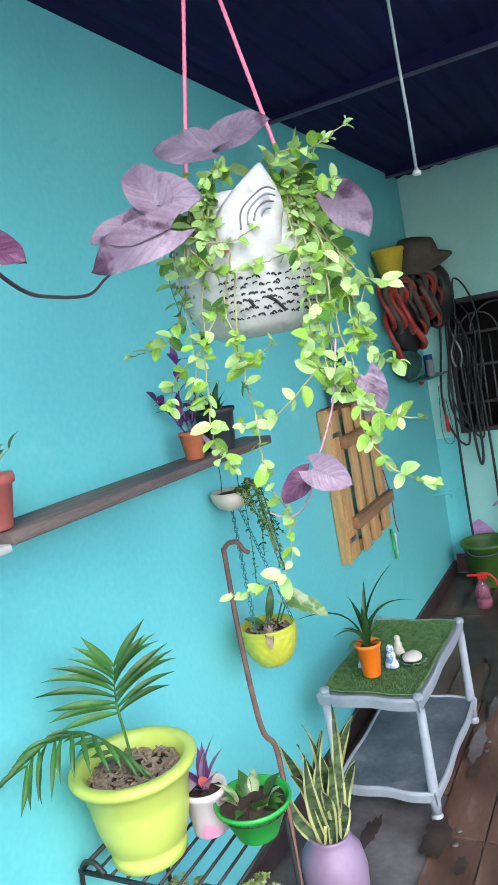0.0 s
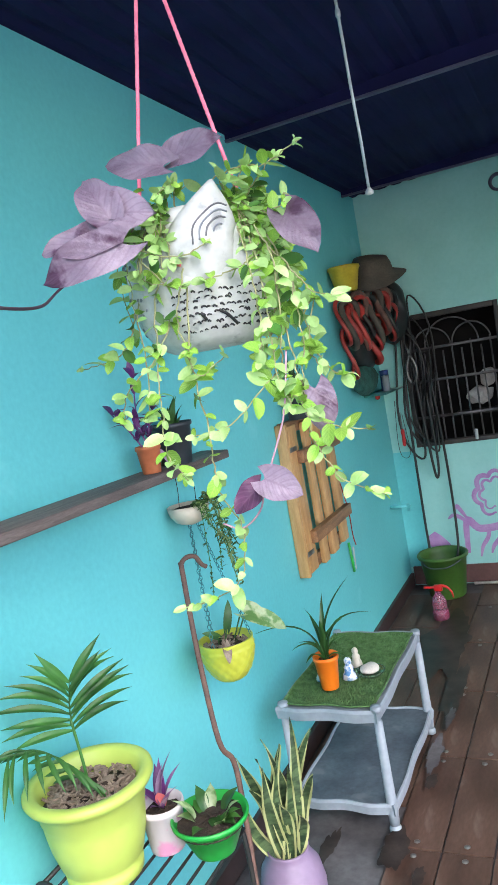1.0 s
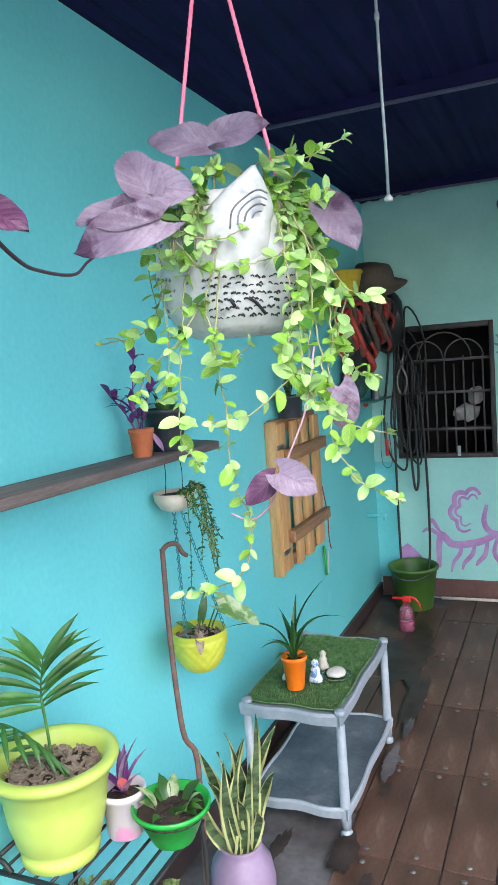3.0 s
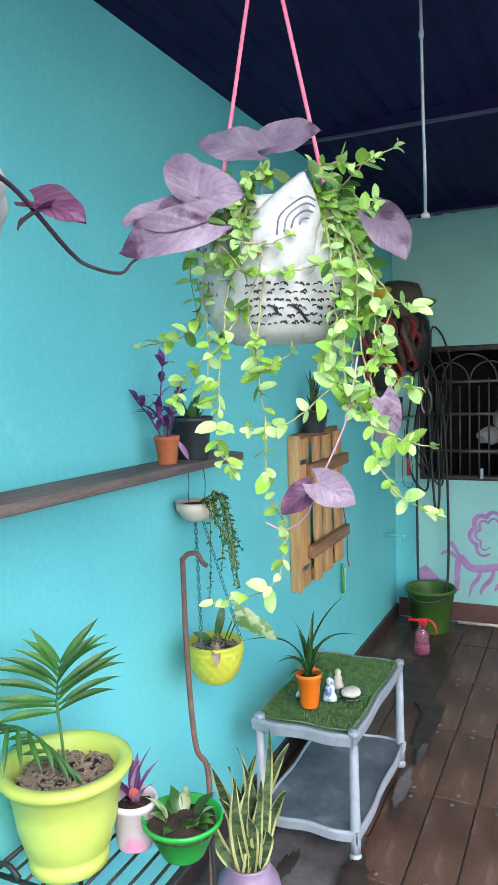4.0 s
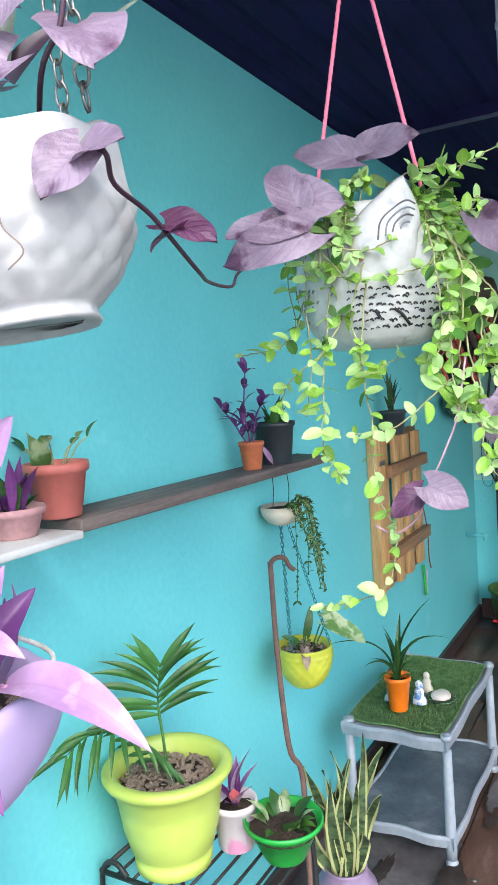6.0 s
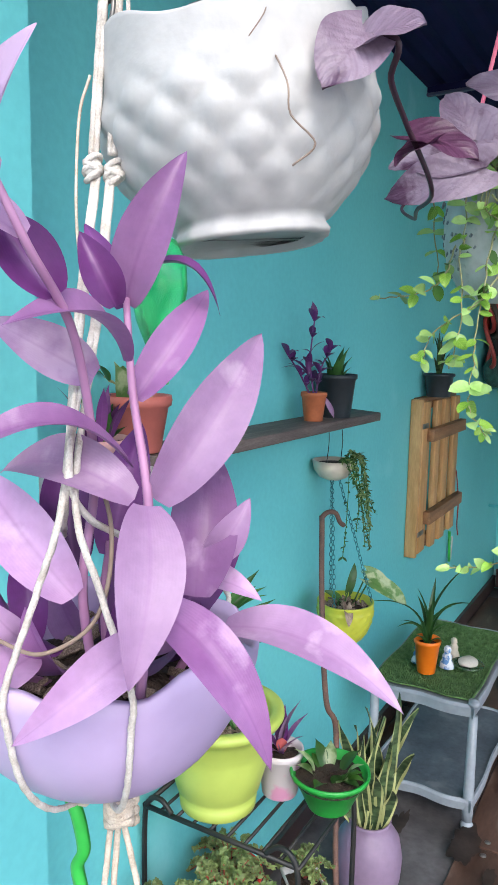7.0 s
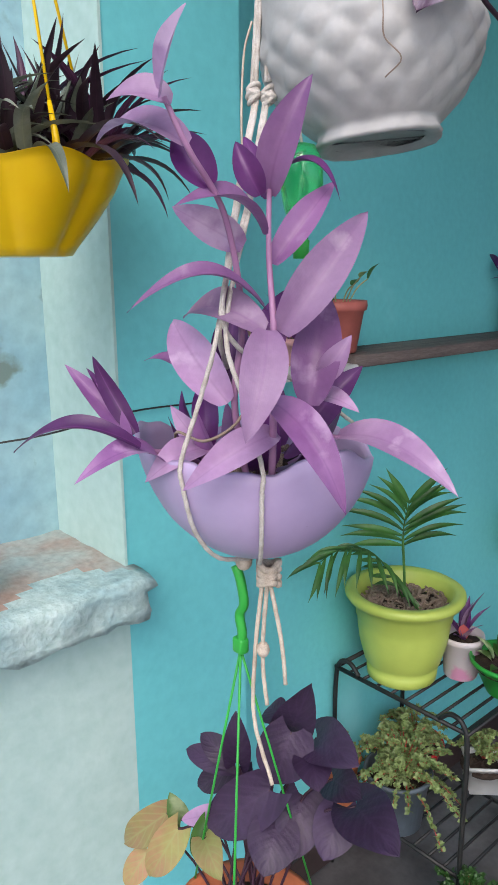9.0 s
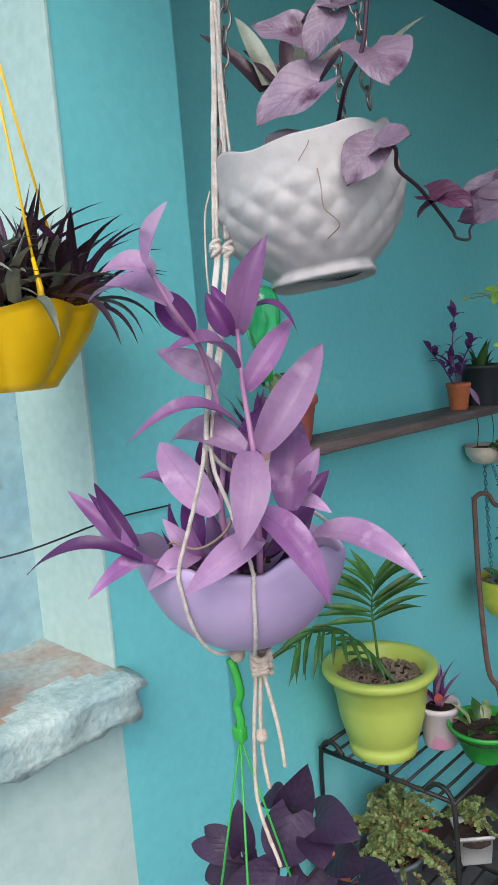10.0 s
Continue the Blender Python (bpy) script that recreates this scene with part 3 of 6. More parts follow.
stroke([(0.90, 0.44), (1.02, 0.50), (1.08, 0.62), (1.00, 0.70), (0.93, 0.64), (0.97, 0.58), (1.01, 0.62)], 0.016)
stroke([(0.93, 0.62), (0.86, 0.70), (0.88, 0.62), (0.84, 0.58)], 0.012)
stroke([(1.02, 0.74), (0.92, 0.86), (0.90, 0.98), (1.00, 1.06), (1.06, 1.00)], 0.020)
stroke([(0.92, 0.98), (0.88, 1.10), (0.96, 1.20), (1.04, 1.16)], 0.018)
for dx, dz, w in ((-0.07, 0.02, 0.028), (0.0, 0.07, 0.034), (0.07, 0.02, 0.028)):
    stroke([(0.94, 1.26), (0.94 + dx * 0.7, 1.32 + dz), (0.94 + dx, 1.38 + dz * 1.4)], w, name="petal")
stroke([(0.17, 0.34), (0.24, 0.24), (0.34, 0.15)], 0.05, name="leaf_shape")
for i in range(14):
    a = 2 * math.pi * i / 14
    stroke([(0.93 + 0.03 * math.cos(a), 1.66 + 0.03 * math.sin(a)), (0.93 + 0.09 * math.cos(a + 0.12), 1.66 + 0.09 * math.sin(a + 0.12)), (0.93 + 0.13 * math.cos(a), 1.66 + 0.13 * math.sin(a))], 0.009, MURALG, "sun_ray")

# roof: corrugated sheet, purlins
bm = B()
ny_ = 2
# sheet runs on past the visible part, widened to shade the far end
xs = [(-0.02 + i * 0.0125) for i in range(int(2.75 / 0.0125))]
cols = []
for i, x in enumerate(xs):
    ph = (x % 0.10) / 0.10
    dz = 0.008 if 0.3 < ph < 0.6 else (0.004 if 0.2 < ph < 0.7 else 0.0)
    cols.append([bm.verts.new((x, y, H + 0.006 + RISE * x + dz)) for y in (-0.22, YF + 0.1)])
for i in range(len(cols) - 1):
    bm.faces.new((cols[i][0], cols[i + 1][0], cols[i + 1][1], cols[i][1]))
top = setting("ceiling", bm, ROOF, "dark navy corrugated metal roof sheet", "roof")
top.modifiers.new("thick", "SOLIDIFY").thickness = 0.004
for y in (-0.07, 0.58, 2.60, 4.27):
    beam = thing("roof_beam", (0.0, y, H), "dark steel purlin with a paler lower lip under the roof sheet", "roof beam", "", "structure")
    bm = box(B(), (0.0, y - 0.005, -0.026), (2.58, y + 0.010, 0.0), 0.002)
    for v in bm.verts:
        v.co.z += H + 0.005 + (RISE * v.co.x if v.co.z > -0.02 else 0)
    part("web", bm, ROOF, beam, "", False)
    # lip is a paler steel colour than the web above it
    part("lip", box(B(), (0.0, y - 0.012, H - 0.032), (2.58, y + 0.010, H - 0.0208), 0.002), STEEL, beam, "paler steel edge along the bottom", False)

# rod hanging from the roof
rod = thing("hanging_rod", (0.754, 1.80, 2.086), "thin pale metal rod hanging from the roof", "rod")
part("shaft", tube(B(), [(0.765, 1.700, H + 0.03), (0.763, 1.720, 2.56), (0.758, 1.758, 2.36), (0.757, 1.782, 2.22), (0.754, 1.80, 2.094)], 0.0044, 8), RODM, rod)
part("end_cap", lathe(B(), [(0.005, -0.010), (0.012, -0.008), (0.013, 0.0), (0.008, 0.005), (0.005, 0.010)], (0.754, 1.80, 2.088), 14), WHITEPL, rod)
part("joint", lathe(B(), [(0.005, -0.012), (0.0075, -0.006), (0.0075, 0.006), (0.005, 0.012)], (0.7625, 1.722, 2.55), 12), RODM, rod)

# round vent fan on the far wall
fan = thing("wall_vent", (0.90, YF, 2.50), "small round grey vent high on the far wall", "vent")
part("ring", lathe(B(), [(0.052, -0.01), (0.055, 0.012), (0.040, 0.018), (0.036, 0.004), (0.036, -0.01)], (0.90, YF - 0.006, 2.50), 24, None, Matrix.Rotation(radians(90), 3, "X")), STEEL, fan)

# ---- floor ----
# unseen ground all round, serves as a pale reflector
setting("ground", box(B(), (-60, -80, -0.30), (60, 80, -0.05)), GROUNDM, "unseen terrace ground, kept pale to bounce light under the roof", "ground")
setting("floor", box(B(), (-0.1, -2.3, -0.05), (XR + 0.1, YF + 0.1, -0.012)), CEMENT, "bare grey cement floor", "floor")


# ---- wall side: shelf and what stands on it ----
shelf = thing("wall_shelf", (0.06, 1.3, 1.375), "weathered grey brown plank shelf on the teal wall", "shelf")
bm = box(B(), (0.001, 0.66, 1.375), (0.14, 1.90, 1.402), 0.004)
for v in bm.verts:
    if v.co.y > 1.8 and v.co.x > 0.1:
        v.co.y -= 0.06
    v.co.z += 0.002 * math.sin(v.co.y * 7) - 0.010 * (v.co.y - 1.3)
part("board", bm, SHELFW, shelf)
wb = thing("white_board", (0.10, 0.52, 1.385), "short white board laid beside the shelf plank", "board")
part("board", box(B(), (0.001, 0.31, 1.385), (0.20, 0.60, 1.400), 0.003), WHITEPL, wb)
part("cleat", box(B(), (0.001, 0.32, 1.35), (0.015, 0.60, 1.385), 0.002), WHITEPL, wb)

rp = pot("plant_pot", (0.072, 0.672, 1.409), 0.062, 0.045, 0.110, REDPL, "brick red plastic pot with pale sprouts on the shelf", lip=0.02, rim=0.005)
for i in range(7):
    a = i * 0.9
    b0 = Vector((0.072 + 0.02 * math.cos(a), 0.672 + 0.02 * math.sin(a), 1.500))
    t0 = b0 + Vector((0.045 * math.cos(a), 0.05 * math.sin(a), rnd(0.03, 0.075)))
    part("stem", tube(B(), smooth_path([b0, b0.lerp(t0, 0.5) + Vector((0, 0, 0.012)), t0], 4), 0.0016, 5), JSTEM, rp)
    leaf_part(rp, VARIEG if i % 3 == 0 else GRNLEAF, t0, t0 + Vector((0.018 * math.cos(a), 0.03 * math.sin(a), 0.012 + 0.02 * (i % 2))), 0.022, kind="oval", bend=0.1)
leaf_part(rp, VARIEG, (0.06, 0.65, 1.50), (0.075, 0.60, 1.585), 0.05, up=(1, -0.5, 0.3), kind="oval", bend=0.1)

mp_ = pot("clay_bowl", (0.105, 0.525, 1.400), 0.052, 0.040, 0.055, MAUVE, "dusty mauve clay pot with a dark trailing plant", lip=0.014)
for i in range(16):
    a = rnd(0, 6.28)
    r = rnd(0.0, 0.03)
    b0 = Vector((0.105 + r * math.cos(a), 0.525 + r * math.sin(a), 1.445))
    t0 = b0 + Vector((rnd(0.01, 0.06) * math.cos(a), rnd(0.01, 0.05) * math.sin(a), rnd(0.02, 0.11)))
    leaf_part(mp_, TRADD if i % 3 else GRNLEAF, b0, t0, 0.02, up=(math.cos(a), math.sin(a), 0.4), bend=-0.12)

tp = pot("terracotta_pot", (0.080, 1.450, 1.400), 0.036, 0.027, 0.082, TERRA, "small terracotta pot with a purple trailing plant on the shelf", lip=0.012, rim=0.002)
st = [((0.080, 1.45, 1.47), (0.070, 1.44, 1.57), (0.075, 1.45, 1.68)), ((0.085, 1.45, 1.47), (0.095, 1.46, 1.55), (0.115, 1.48, 1.60)), ((0.075, 1.44, 1.47), (0.05, 1.41, 1.54), (0.03, 1.38, 1.585))]
for pts in st:
    path = smooth_path(pts, 5)
    part("stem", tube(B(), path, 0.003, 6, 0.002), TRADD, tp)
    for k in range(2, len(path), 2):
        for sgn in (1, -1):
            a = k * 1.1 + (0 if sgn > 0 else math.pi)
            b0 = path[k]
            t0 = b0 + Vector((0.030 * math.cos(a) + 0.008, 0.055 * math.sin(a), 0.022 + 0.012 * sgn))
            leaf_part(tp, TRADD, b0, t0, 0.020, bend=0.12)
leaf_part(tp, TRADD, st[0][2], (0.072, 1.44, 1.735), 0.022, up=(1, -1, 0), bend=0.05)
for q in ((0.03, 1.35, 1.575), (0.02, 1.36, 1.55), (0.09, 1.40, 1.60)):
    leaf_part(tp, TRADD, (0.07, 1.43, 1.53), q, 0.020, bend=0.15)
leaf_part(tp, TRADL, (0.10, 1.47, 1.47), (0.12, 1.505, 1.405), 0.016, up=(1, -1, 0), bend=0.15)

dp = pot("nursery_pot", (0.080, 1.600, 1.396), 0.062, 0.047, 0.132, BLACKPL, "black plastic nursery pot with small green leaves", lip=0.014, rim=0.004)
for i in range(9):
    a = i * 0.75
    b0 = Vector((0.08 + 0.02 * math.cos(a), 1.60 + 0.02 * math.sin(a), 1.50))
    t0 = b0 + Vector((0.03 * math.cos(a), 0.03 * math.sin(a), 0.05 + 0.03 * (i % 3)))
    leaf_part(dp, GRNLEAF, b0, t0, 0.028, kind="oval", bend=0.12)

# small cream pot hung under the shelf, with a trailing plant
ip = thing("hanging_half_pot", (0.07, 1.63, 1.20), "cream half-round pot hung under the shelf with a trailing plant", "hanging planter", "plants in pots")
part("body", lathe(B(), [(0.020, 0), (0.044, 0.010), (0.062, 0.035), (0.067, 0.062), (0.062, 0.062), (0.052, 0.030), (0.02, 0.02)], (0.07, 1.63, 1.20), 28, lambda a, i: (1 + 0.02 * math.cos(10 * a) * (i < 4), 0)), CREAM, ip)
part("soil", lathe(B(), [(0.054, 0.045), (0.050, 0.052), (0.001, 0.056)], (0.07, 1.63, 1.20), 18), SOIL, ip)
for dy in (-0.055, 0.055):
    part("wire", tube(B(), smooth_path([(0.07, 1.63 + dy, 1.258), (0.075, 1.63 + dy * 0.95, 1.32), (0.07, 1.63 + dy * 0.85, 1.378)], 4), 0.0013, 5), IRON, ip)
for s in range(15):
    a = rnd(-0.9, 1.6)
    p0 = Vector((0.07 + 0.045 * math.cos(a), 1.63 + 0.045 * math.sin(a), 1.262))
    drop = rnd(0.06, 0.24) if s > 3 else 0.30
    p1 = p0 + Vector((0.035 * math.cos(a) + 0.01, 0.035 * math.sin(a), 0.01))
    p2 = p1 + Vector((rnd(-0.005, 0.03), rnd(-0.02, 0.05), -drop * 0.6))
    p3 = p2 + Vector((rnd(-0.01, 0.025), rnd(-0.02, 0.04), -drop * 0.4))
    path = smooth_path([p0, p1, p2, p3], 7)
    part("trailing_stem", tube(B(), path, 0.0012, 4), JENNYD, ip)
    bm = B()
    for k in range(2, len(path)):
        for q in range(2):
            t = path[k] + Vector((rnd(-0.014, 0.016), rnd(-0.016, 0.016), rnd(-0.014, 0.008)))
            leaf(bm, path[k], t, 0.009, kind="oval", n=3, up=(rnd(-1, 1), rnd(-1, 1), 1))
    tagged(part("foliage", bm, PORTU if s % 2 else GRNLEAF, ip), kind="stuff")

# yellow green pineapple pot on chains below it
yp = thing("hanging_pineapple_pot", (0.150, 1.57, 0.715), "yellow green hanging pot with a pineapple relief on thin chains", "hanging planter", "plants in pots")


def quilt(n, m, amp, rows, top):
    def f(a, i):
        u = i / rows
        if u > top:
            return 1, 0
        return 1 + amp * (abs(math.sin(n * a + math.pi * m * u)) * abs(math.sin(n * a - math.pi * m * u))) ** 0.6, 0
    return f


rows = 34
prof = [(0.030 + 0.055 * math.sin(math.pi / 2 * min(1, (i / rows) ** 0.62 * 1.02)), 0.130 * i / rows) for i in range(rows + 1)]
prof = [(r if i < 30 else r * (1 + 0.004 * (i - 30)), z) for i, (r, z) in enumerate(prof)]
part("body", lathe(B(), [(0.001, 0.002)] + prof + [(0.080, 0.130), (0.076, 0.10)], (0.150, 1.57, 0.715), 96, quilt(8, 3.5, 0.055, rows, 0.86)), YELLIME, yp)
part("soil", lathe(B(), [(0.078, 0.095), (0.074, 0.108), (0.001, 0.112)], (0.150, 1.57, 0.715), 20, lambda a, i: (1, 0.004 * math.sin(4 * a))), SOIL, yp)
chips(yp, (0.150, 1.57), 0.066, 0.826, 34, 0.026)


def chain(parent, a, b, material, link=0.016, wire=0.0013):
    a, b = Vector(a), Vector(b)
    d = b - a
    n = max(2, int(d.length / (link * 0.78)))
    q = d.to_track_quat("Z", "Y").to_matrix()
    bm = B()
    for k in range(n):
        c = a.lerp(b, (k + 0.5) / n)
        pts = []
        for j in range(13):
            t = 2 * math.pi * j / 12
            p = Vector((link * 0.26 * math.cos(t), 0, link * 0.5 * math.sin(t)))
            if k % 2:
                p = Vector((0, p.x, p.z))
            pts.append(c + q @ p)
        tube(bm, pts, wire, 5)
    return part("chain", bm, material, parent)


for k in range(3):
    a = 0.5 + k * 2.094
    chain(yp, (0.150 + 0.080 * math.cos(a), 1.57 + 0.080 * math.sin(a), 0.842), (0.078 + 0.015 * math.cos(a), 1.62 + 0.015 * math.sin(a), 1.205), TEALCH, 0.018, 0.0012)
for (b0, m0, t0, w, mt) in (((0.17, 1.60, 0.82), (0.20, 1.63, 0.90), (0.295, 1.715, 0.815), 0.075, VARIEG), ((0.16, 1.60, 0.82), (0.19, 1.64, 0.92), (0.255, 1.67, 0.870), 0.060, VARIEG), ((0.14, 1.58, 0.82), (0.15, 1.59, 0.87), (0.155, 1.62, 0.95), 0.035, GRNLEAF), ((0.13, 1.56, 0.82), (0.13, 1.56, 0.85), (0.10, 1.52, 0.88), 0.03, GRNLEAF), ((0.17, 1.53, 0.83), (0.18, 1.51, 0.85), (0.20, 1.48, 0.80), 0.035, CHIPS)):
    part("stem", tube(B(), smooth_path([b0, Vector(b0).lerp(Vector(m0), 0.6), m0], 4), 0.0025, 6), GRNLEAF, yp)
    leaf_part(yp, mt, m0, t0, w, up=(0.6, -0.6, 0.6), kind="heart", bend=0.12)

# rusty bent rod leaning on the wall
hk = thing("rusty_hook_rod", (0.33, 1.20, 0), "rusty brown bent metal rod with a hooked top", "metal rod")
part("shaft", tube(B(), smooth_path([(0.335, 1.163, 0.0), (0.262, 1.293, 0.196), (0.222, 1.371, 0.423), (0.205, 1.391, 0.546), (0.188, 1.360, 0.626), (0.150, 1.397, 0.873), (0.119, 1.447, 1.104), (0.117, 1.452, 1.122), (0.124, 1.474, 1.134), (0.136, 1.503, 1.128), (0.143, 1.522, 1.098), (0.151, 1.534, 1.086)], 6), 0.0085, 10, 0.007), RUST, hk)

# ---- wooden slatted rack on the wall ----
pal = thing("slatted_wood_rack", (0.04, 2.9, 0.69), "pine slatted rack with brown rails hung on the wall", "wall rack")
part("side_board", box(B(), (0.002, 2.575, 0.70), (0.052, 2.600, 1.385), 0.003), PINE, pal)
for y0, y1, x0 in ((2.601, 2.70, 0.032), (2.80, 2.87, 0.030), (2.93, 3.02, 0.030), (3.10, 3.19, 0.030)):
    part("slat", box(B(), (x0, y0, 0.695 + rnd(0, 0.02)), (x0 + 0.022, y1, 1.38 - rnd(0, 0.02)), 0.003), PINE, pal)
for z0 in (1.335, 1.20, 0.835, 0.70):
    part("rail", box(B(), (0.053 if z0 not in (1.335, 0.70) else 0.005, 2.66 if z0 not in (1.335, 0.70) else 2.601, z0), (0.085 if z0 not in (1.335, 0.70) else 0.029, 3.20, z0 + 0.055), 0.003), RAILW, pal)
for z0 in (1.26, 0.79):
    pl = part("bracket", box(B(), (0.0545, 2.585, z0), (0.057, 2.665, z0 + 0.022), 0.001), CHAINM, pal, "galvanised metal bracket")
part("cord", tube(B(), smooth_path([(0.06, 3.16, 1.0), (0.07, 3.19, 0.85), (0.065, 3.21, 0.72), (0.07, 3.22, 0.66)], 5), 0.003, 6), DARKRED, pal)
part("wall_screw", tube(B(), [(0.0, 2.62, 1.375), (0.03, 2.62, 1.375)], 0.003, 6), CHAINM, pal)

bp_ = pot("black_pot", (0.075, 2.72, 1.392), 0.062, 0.050, 0.10, BLACKPL, "black pot with a spiky green plant above the rack", lip=0.012)
for i in range(18):
    a = rnd(0, 6.28)
    q = rnd(0.03, 0.11)
    b0 = Vector((0.075, 2.72, 1.47))
    leaf_part(bp_, SNAKE if i % 3 else GRNLEAF, b0, b0 + Vector((q * math.cos(a) * 0.5, q * math.sin(a), rnd(0.08, 0.21))), 0.024, up=(math.cos(a), math.sin(a), 0.2), kind="strap", bend=-0.08)

# ---- table ----
tb = thing("plastic_side_table", (0.30, 2.25, 0), "grey blue plastic two-tier side table, scuffed, with a darker blotched lower shelf", "side table")
TX0, TX1, TY0, TY1 = 0.108, 0.490, 1.888, 2.60


def scallop_slab(x0, x1, y0, y1, z0, z1, amp):
    """A tray with wavy edges and rounded corners."""
    bm = B()
    out = []
    n = 22
    cx, cy, hx, hy = (x0 + x1) / 2, (y0 + y1) / 2, (x1 - x0) / 2, (y1 - y0) / 2
    for k in range(4 * n):
        s, f = divmod(k, n)
        f = f / n * 2 - 1
        w = 1 - amp * (0.5 + 0.5 * math.cos(math.pi * f * 2))
        out.append(((f * hx, -hy * w), (hx * w, f * hy), (-f * hx, hy * w), (-hx * w, -f * hy))[s])
    lo = [bm.verts.new((cx + a * 0.985, cy + b * 0.985, z0)) for a, b in out]
    mid = [bm.verts.new((cx + a, cy + b, z0 + (z1 - z0) * 0.75)) for a, b in out]
    hi = [bm.verts.new((cx + a * 0.985, cy + b * 0.992, z1)) for a, b in out]
    inn = [bm.verts.new((cx + a * 0.95, cy + b * 0.975, z1)) for a, b in out]
    pan = [bm.verts.new((cx + a * 0.94, cy + b * 0.97, z1 - 0.008)) for a, b in out]
    m = len(out)
    for a, b in ((lo, mid), (mid, hi), (hi, inn), (inn, pan)):
        for k in range(m):
            bm.faces.new((a[k], a[(k + 1) % m], b[(k + 1) % m], b[k]))
    bm.faces.new(pan)
    bm.faces.new(list(reversed(lo)))
    return bm


part("tabletop", scallop_slab(TX0, TX1, TY0, TY1, 0.402, 0.447, 0.03), GREYPL, tb, "", False)
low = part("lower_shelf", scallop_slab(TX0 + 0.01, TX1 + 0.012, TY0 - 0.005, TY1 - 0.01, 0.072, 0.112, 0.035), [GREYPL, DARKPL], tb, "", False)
# pan of the lower shelf gets a darker, blotched grey than its edge
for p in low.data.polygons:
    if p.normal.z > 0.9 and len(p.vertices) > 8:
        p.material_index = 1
for x, y in ((TX0 + 0.025, TY0 + 0.03), (TX1 - 0.012, TY0 + 0.025), (TX0 + 0.025, TY1 - 0.03), (TX1 - 0.012, TY1 - 0.03)):
    part("leg", lathe(B(), [(0.017, 0.030), (0.019, 0.075), (0.017, 0.20), (0.015, 0.405)], (x, y, 0), 18), GREYPL, tb)
    part("foot", lathe(B(), [(0.012, 0), (0.021, 0.004), (0.021, 0.018), (0.013, 0.032)], (x, y, 0), 16), GREYPL, tb)
    part("cap", lathe(B(), [(0.019, 0.440), (0.020, 0.450), (0.018, 0.459), (0.013, 0.458), (0.010, 0.462), (0.001, 0.463)], (x, y, 0), 18), GREYPL, tb)

# turf mat with raised tufts
tm = thing("turf_mat", (0.29, 2.26, 0.4485), "green artificial turf mat on the table top", "mat")
bm = scallop_slab(TX0 + 0.012, TX1 - 0.015, TY0 + 0.02, TY1 - 0.035, 0.4485, 0.4555, 0.03)
part("backing", bm, TURF, tm)
bm = B()
for i in range(5200):
    x, y = rnd(TX0 + 0.022, TX1 - 0.024), rnd(TY0 + 0.035, TY1 - 0.05)
    a = rnd(0, 6.28)
    d = Vector((0.0016 * math.cos(a), 0.0016 * math.sin(a), 0))
    z = 0.4505
    q = [bm.verts.new((x - d.x, y - d.y, z)), bm.verts.new((x + d.x, y + d.y, z)), bm.verts.new((x + rnd(-0.003, 0.003), y + rnd(-0.003, 0.003), z + rnd(0.006, 0.010)))]
    bm.faces.new(q)
tuft = part("turf", bm, TURF, tm)
tagged(tuft, kind="stuff")

TZ = 0.4565
og = pot("orange_pot", (0.275, 2.045, TZ), 0.046, 0.032, 0.125, ORANGE, "slim orange plastic pot with a long-leaved plant on the turf", lip=0.016, rim=0.002)
for (dx, dy, dz, bd, w) in ((-0.16, -0.16, 0.20, 0.12, 0.022), (-0.07, -0.10, 0.10, 0.12, 0.022), (-0.03, -0.10, 0.05, 0.1, 0.02), (0.0, 0.04, 0.24, 0.03, 0.024), (-0.02, -0.02, 0.22, 0.02, 0.026), (0.08, 0.07, 0.30, 0.05, 0.018), (0.14, 0.15, 0.14, 0.16, 0.018), (0.10, 0.05, 0.09, 0.13, 0.018), (0.05, 0.07, 0.14, 0.1, 0.02), (-0.05, 0.05, 0.16, 0.08, 0.02), (0.09, -0.02, 0.03, 0.13, 0.016), (0.02, -0.05, 0.19, 0.03, 0.024), (-0.10, 0.02, 0.07, 0.14, 0.018)):
    b0 = Vector((0.275 + dx * 0.05, 2.045 + dy * 0.05, TZ + 0.10))
    leaf_part(og, GRNLEAF, b0, b0 + Vector((dx, dy, dz)), w * 1.35, kind="strap", bend=bd * 1.7 + 0.03, up=(dx * 0.2, dy * 0.2, 1), n=12, fold=0.5, curl=rnd(-0.06, 0.06), cup=0.10)


def figurine(at, h, material, label):
    bm = lathe(B(), [(0.26 * h, 0), (0.30 * h, 0.05 * h), (0.26 * h, 0.22 * h), (0.18 * h, 0.38 * h), (0.20 * h, 0.52 * h), (0.14 * h, 0.64 * h), (0.11 * h, 0.68 * h), (0.15 * h, 0.78 * h), (0.14 * h, 0.90 * h), (0.06 * h, 0.99 * h), (0.001, h)], at, 20, lambda a, i: (1 + 0.10 * math.cos(2 * a) + 0.05 * math.cos(5 * a + i), 0))
    me = part("figurine", bm, material)
    return tagged(me, label, "figurine", "small figurines")


figurine((0.225, 2.10, TZ), 0.070, CERAM, "small blue and white glazed figurine on the turf")
figurine((0.330, 2.115, TZ), 0.085, CERAM, "small blue and white glazed figurine beside the orange pot")
figurine((0.325, 2.225, TZ), 0.075, CREAM, "small cream ceramic figurine on the turf mat")
dish = thing("glass_dish", (0.395, 2.16, TZ), "shallow green glass dish on the turf", "dish")
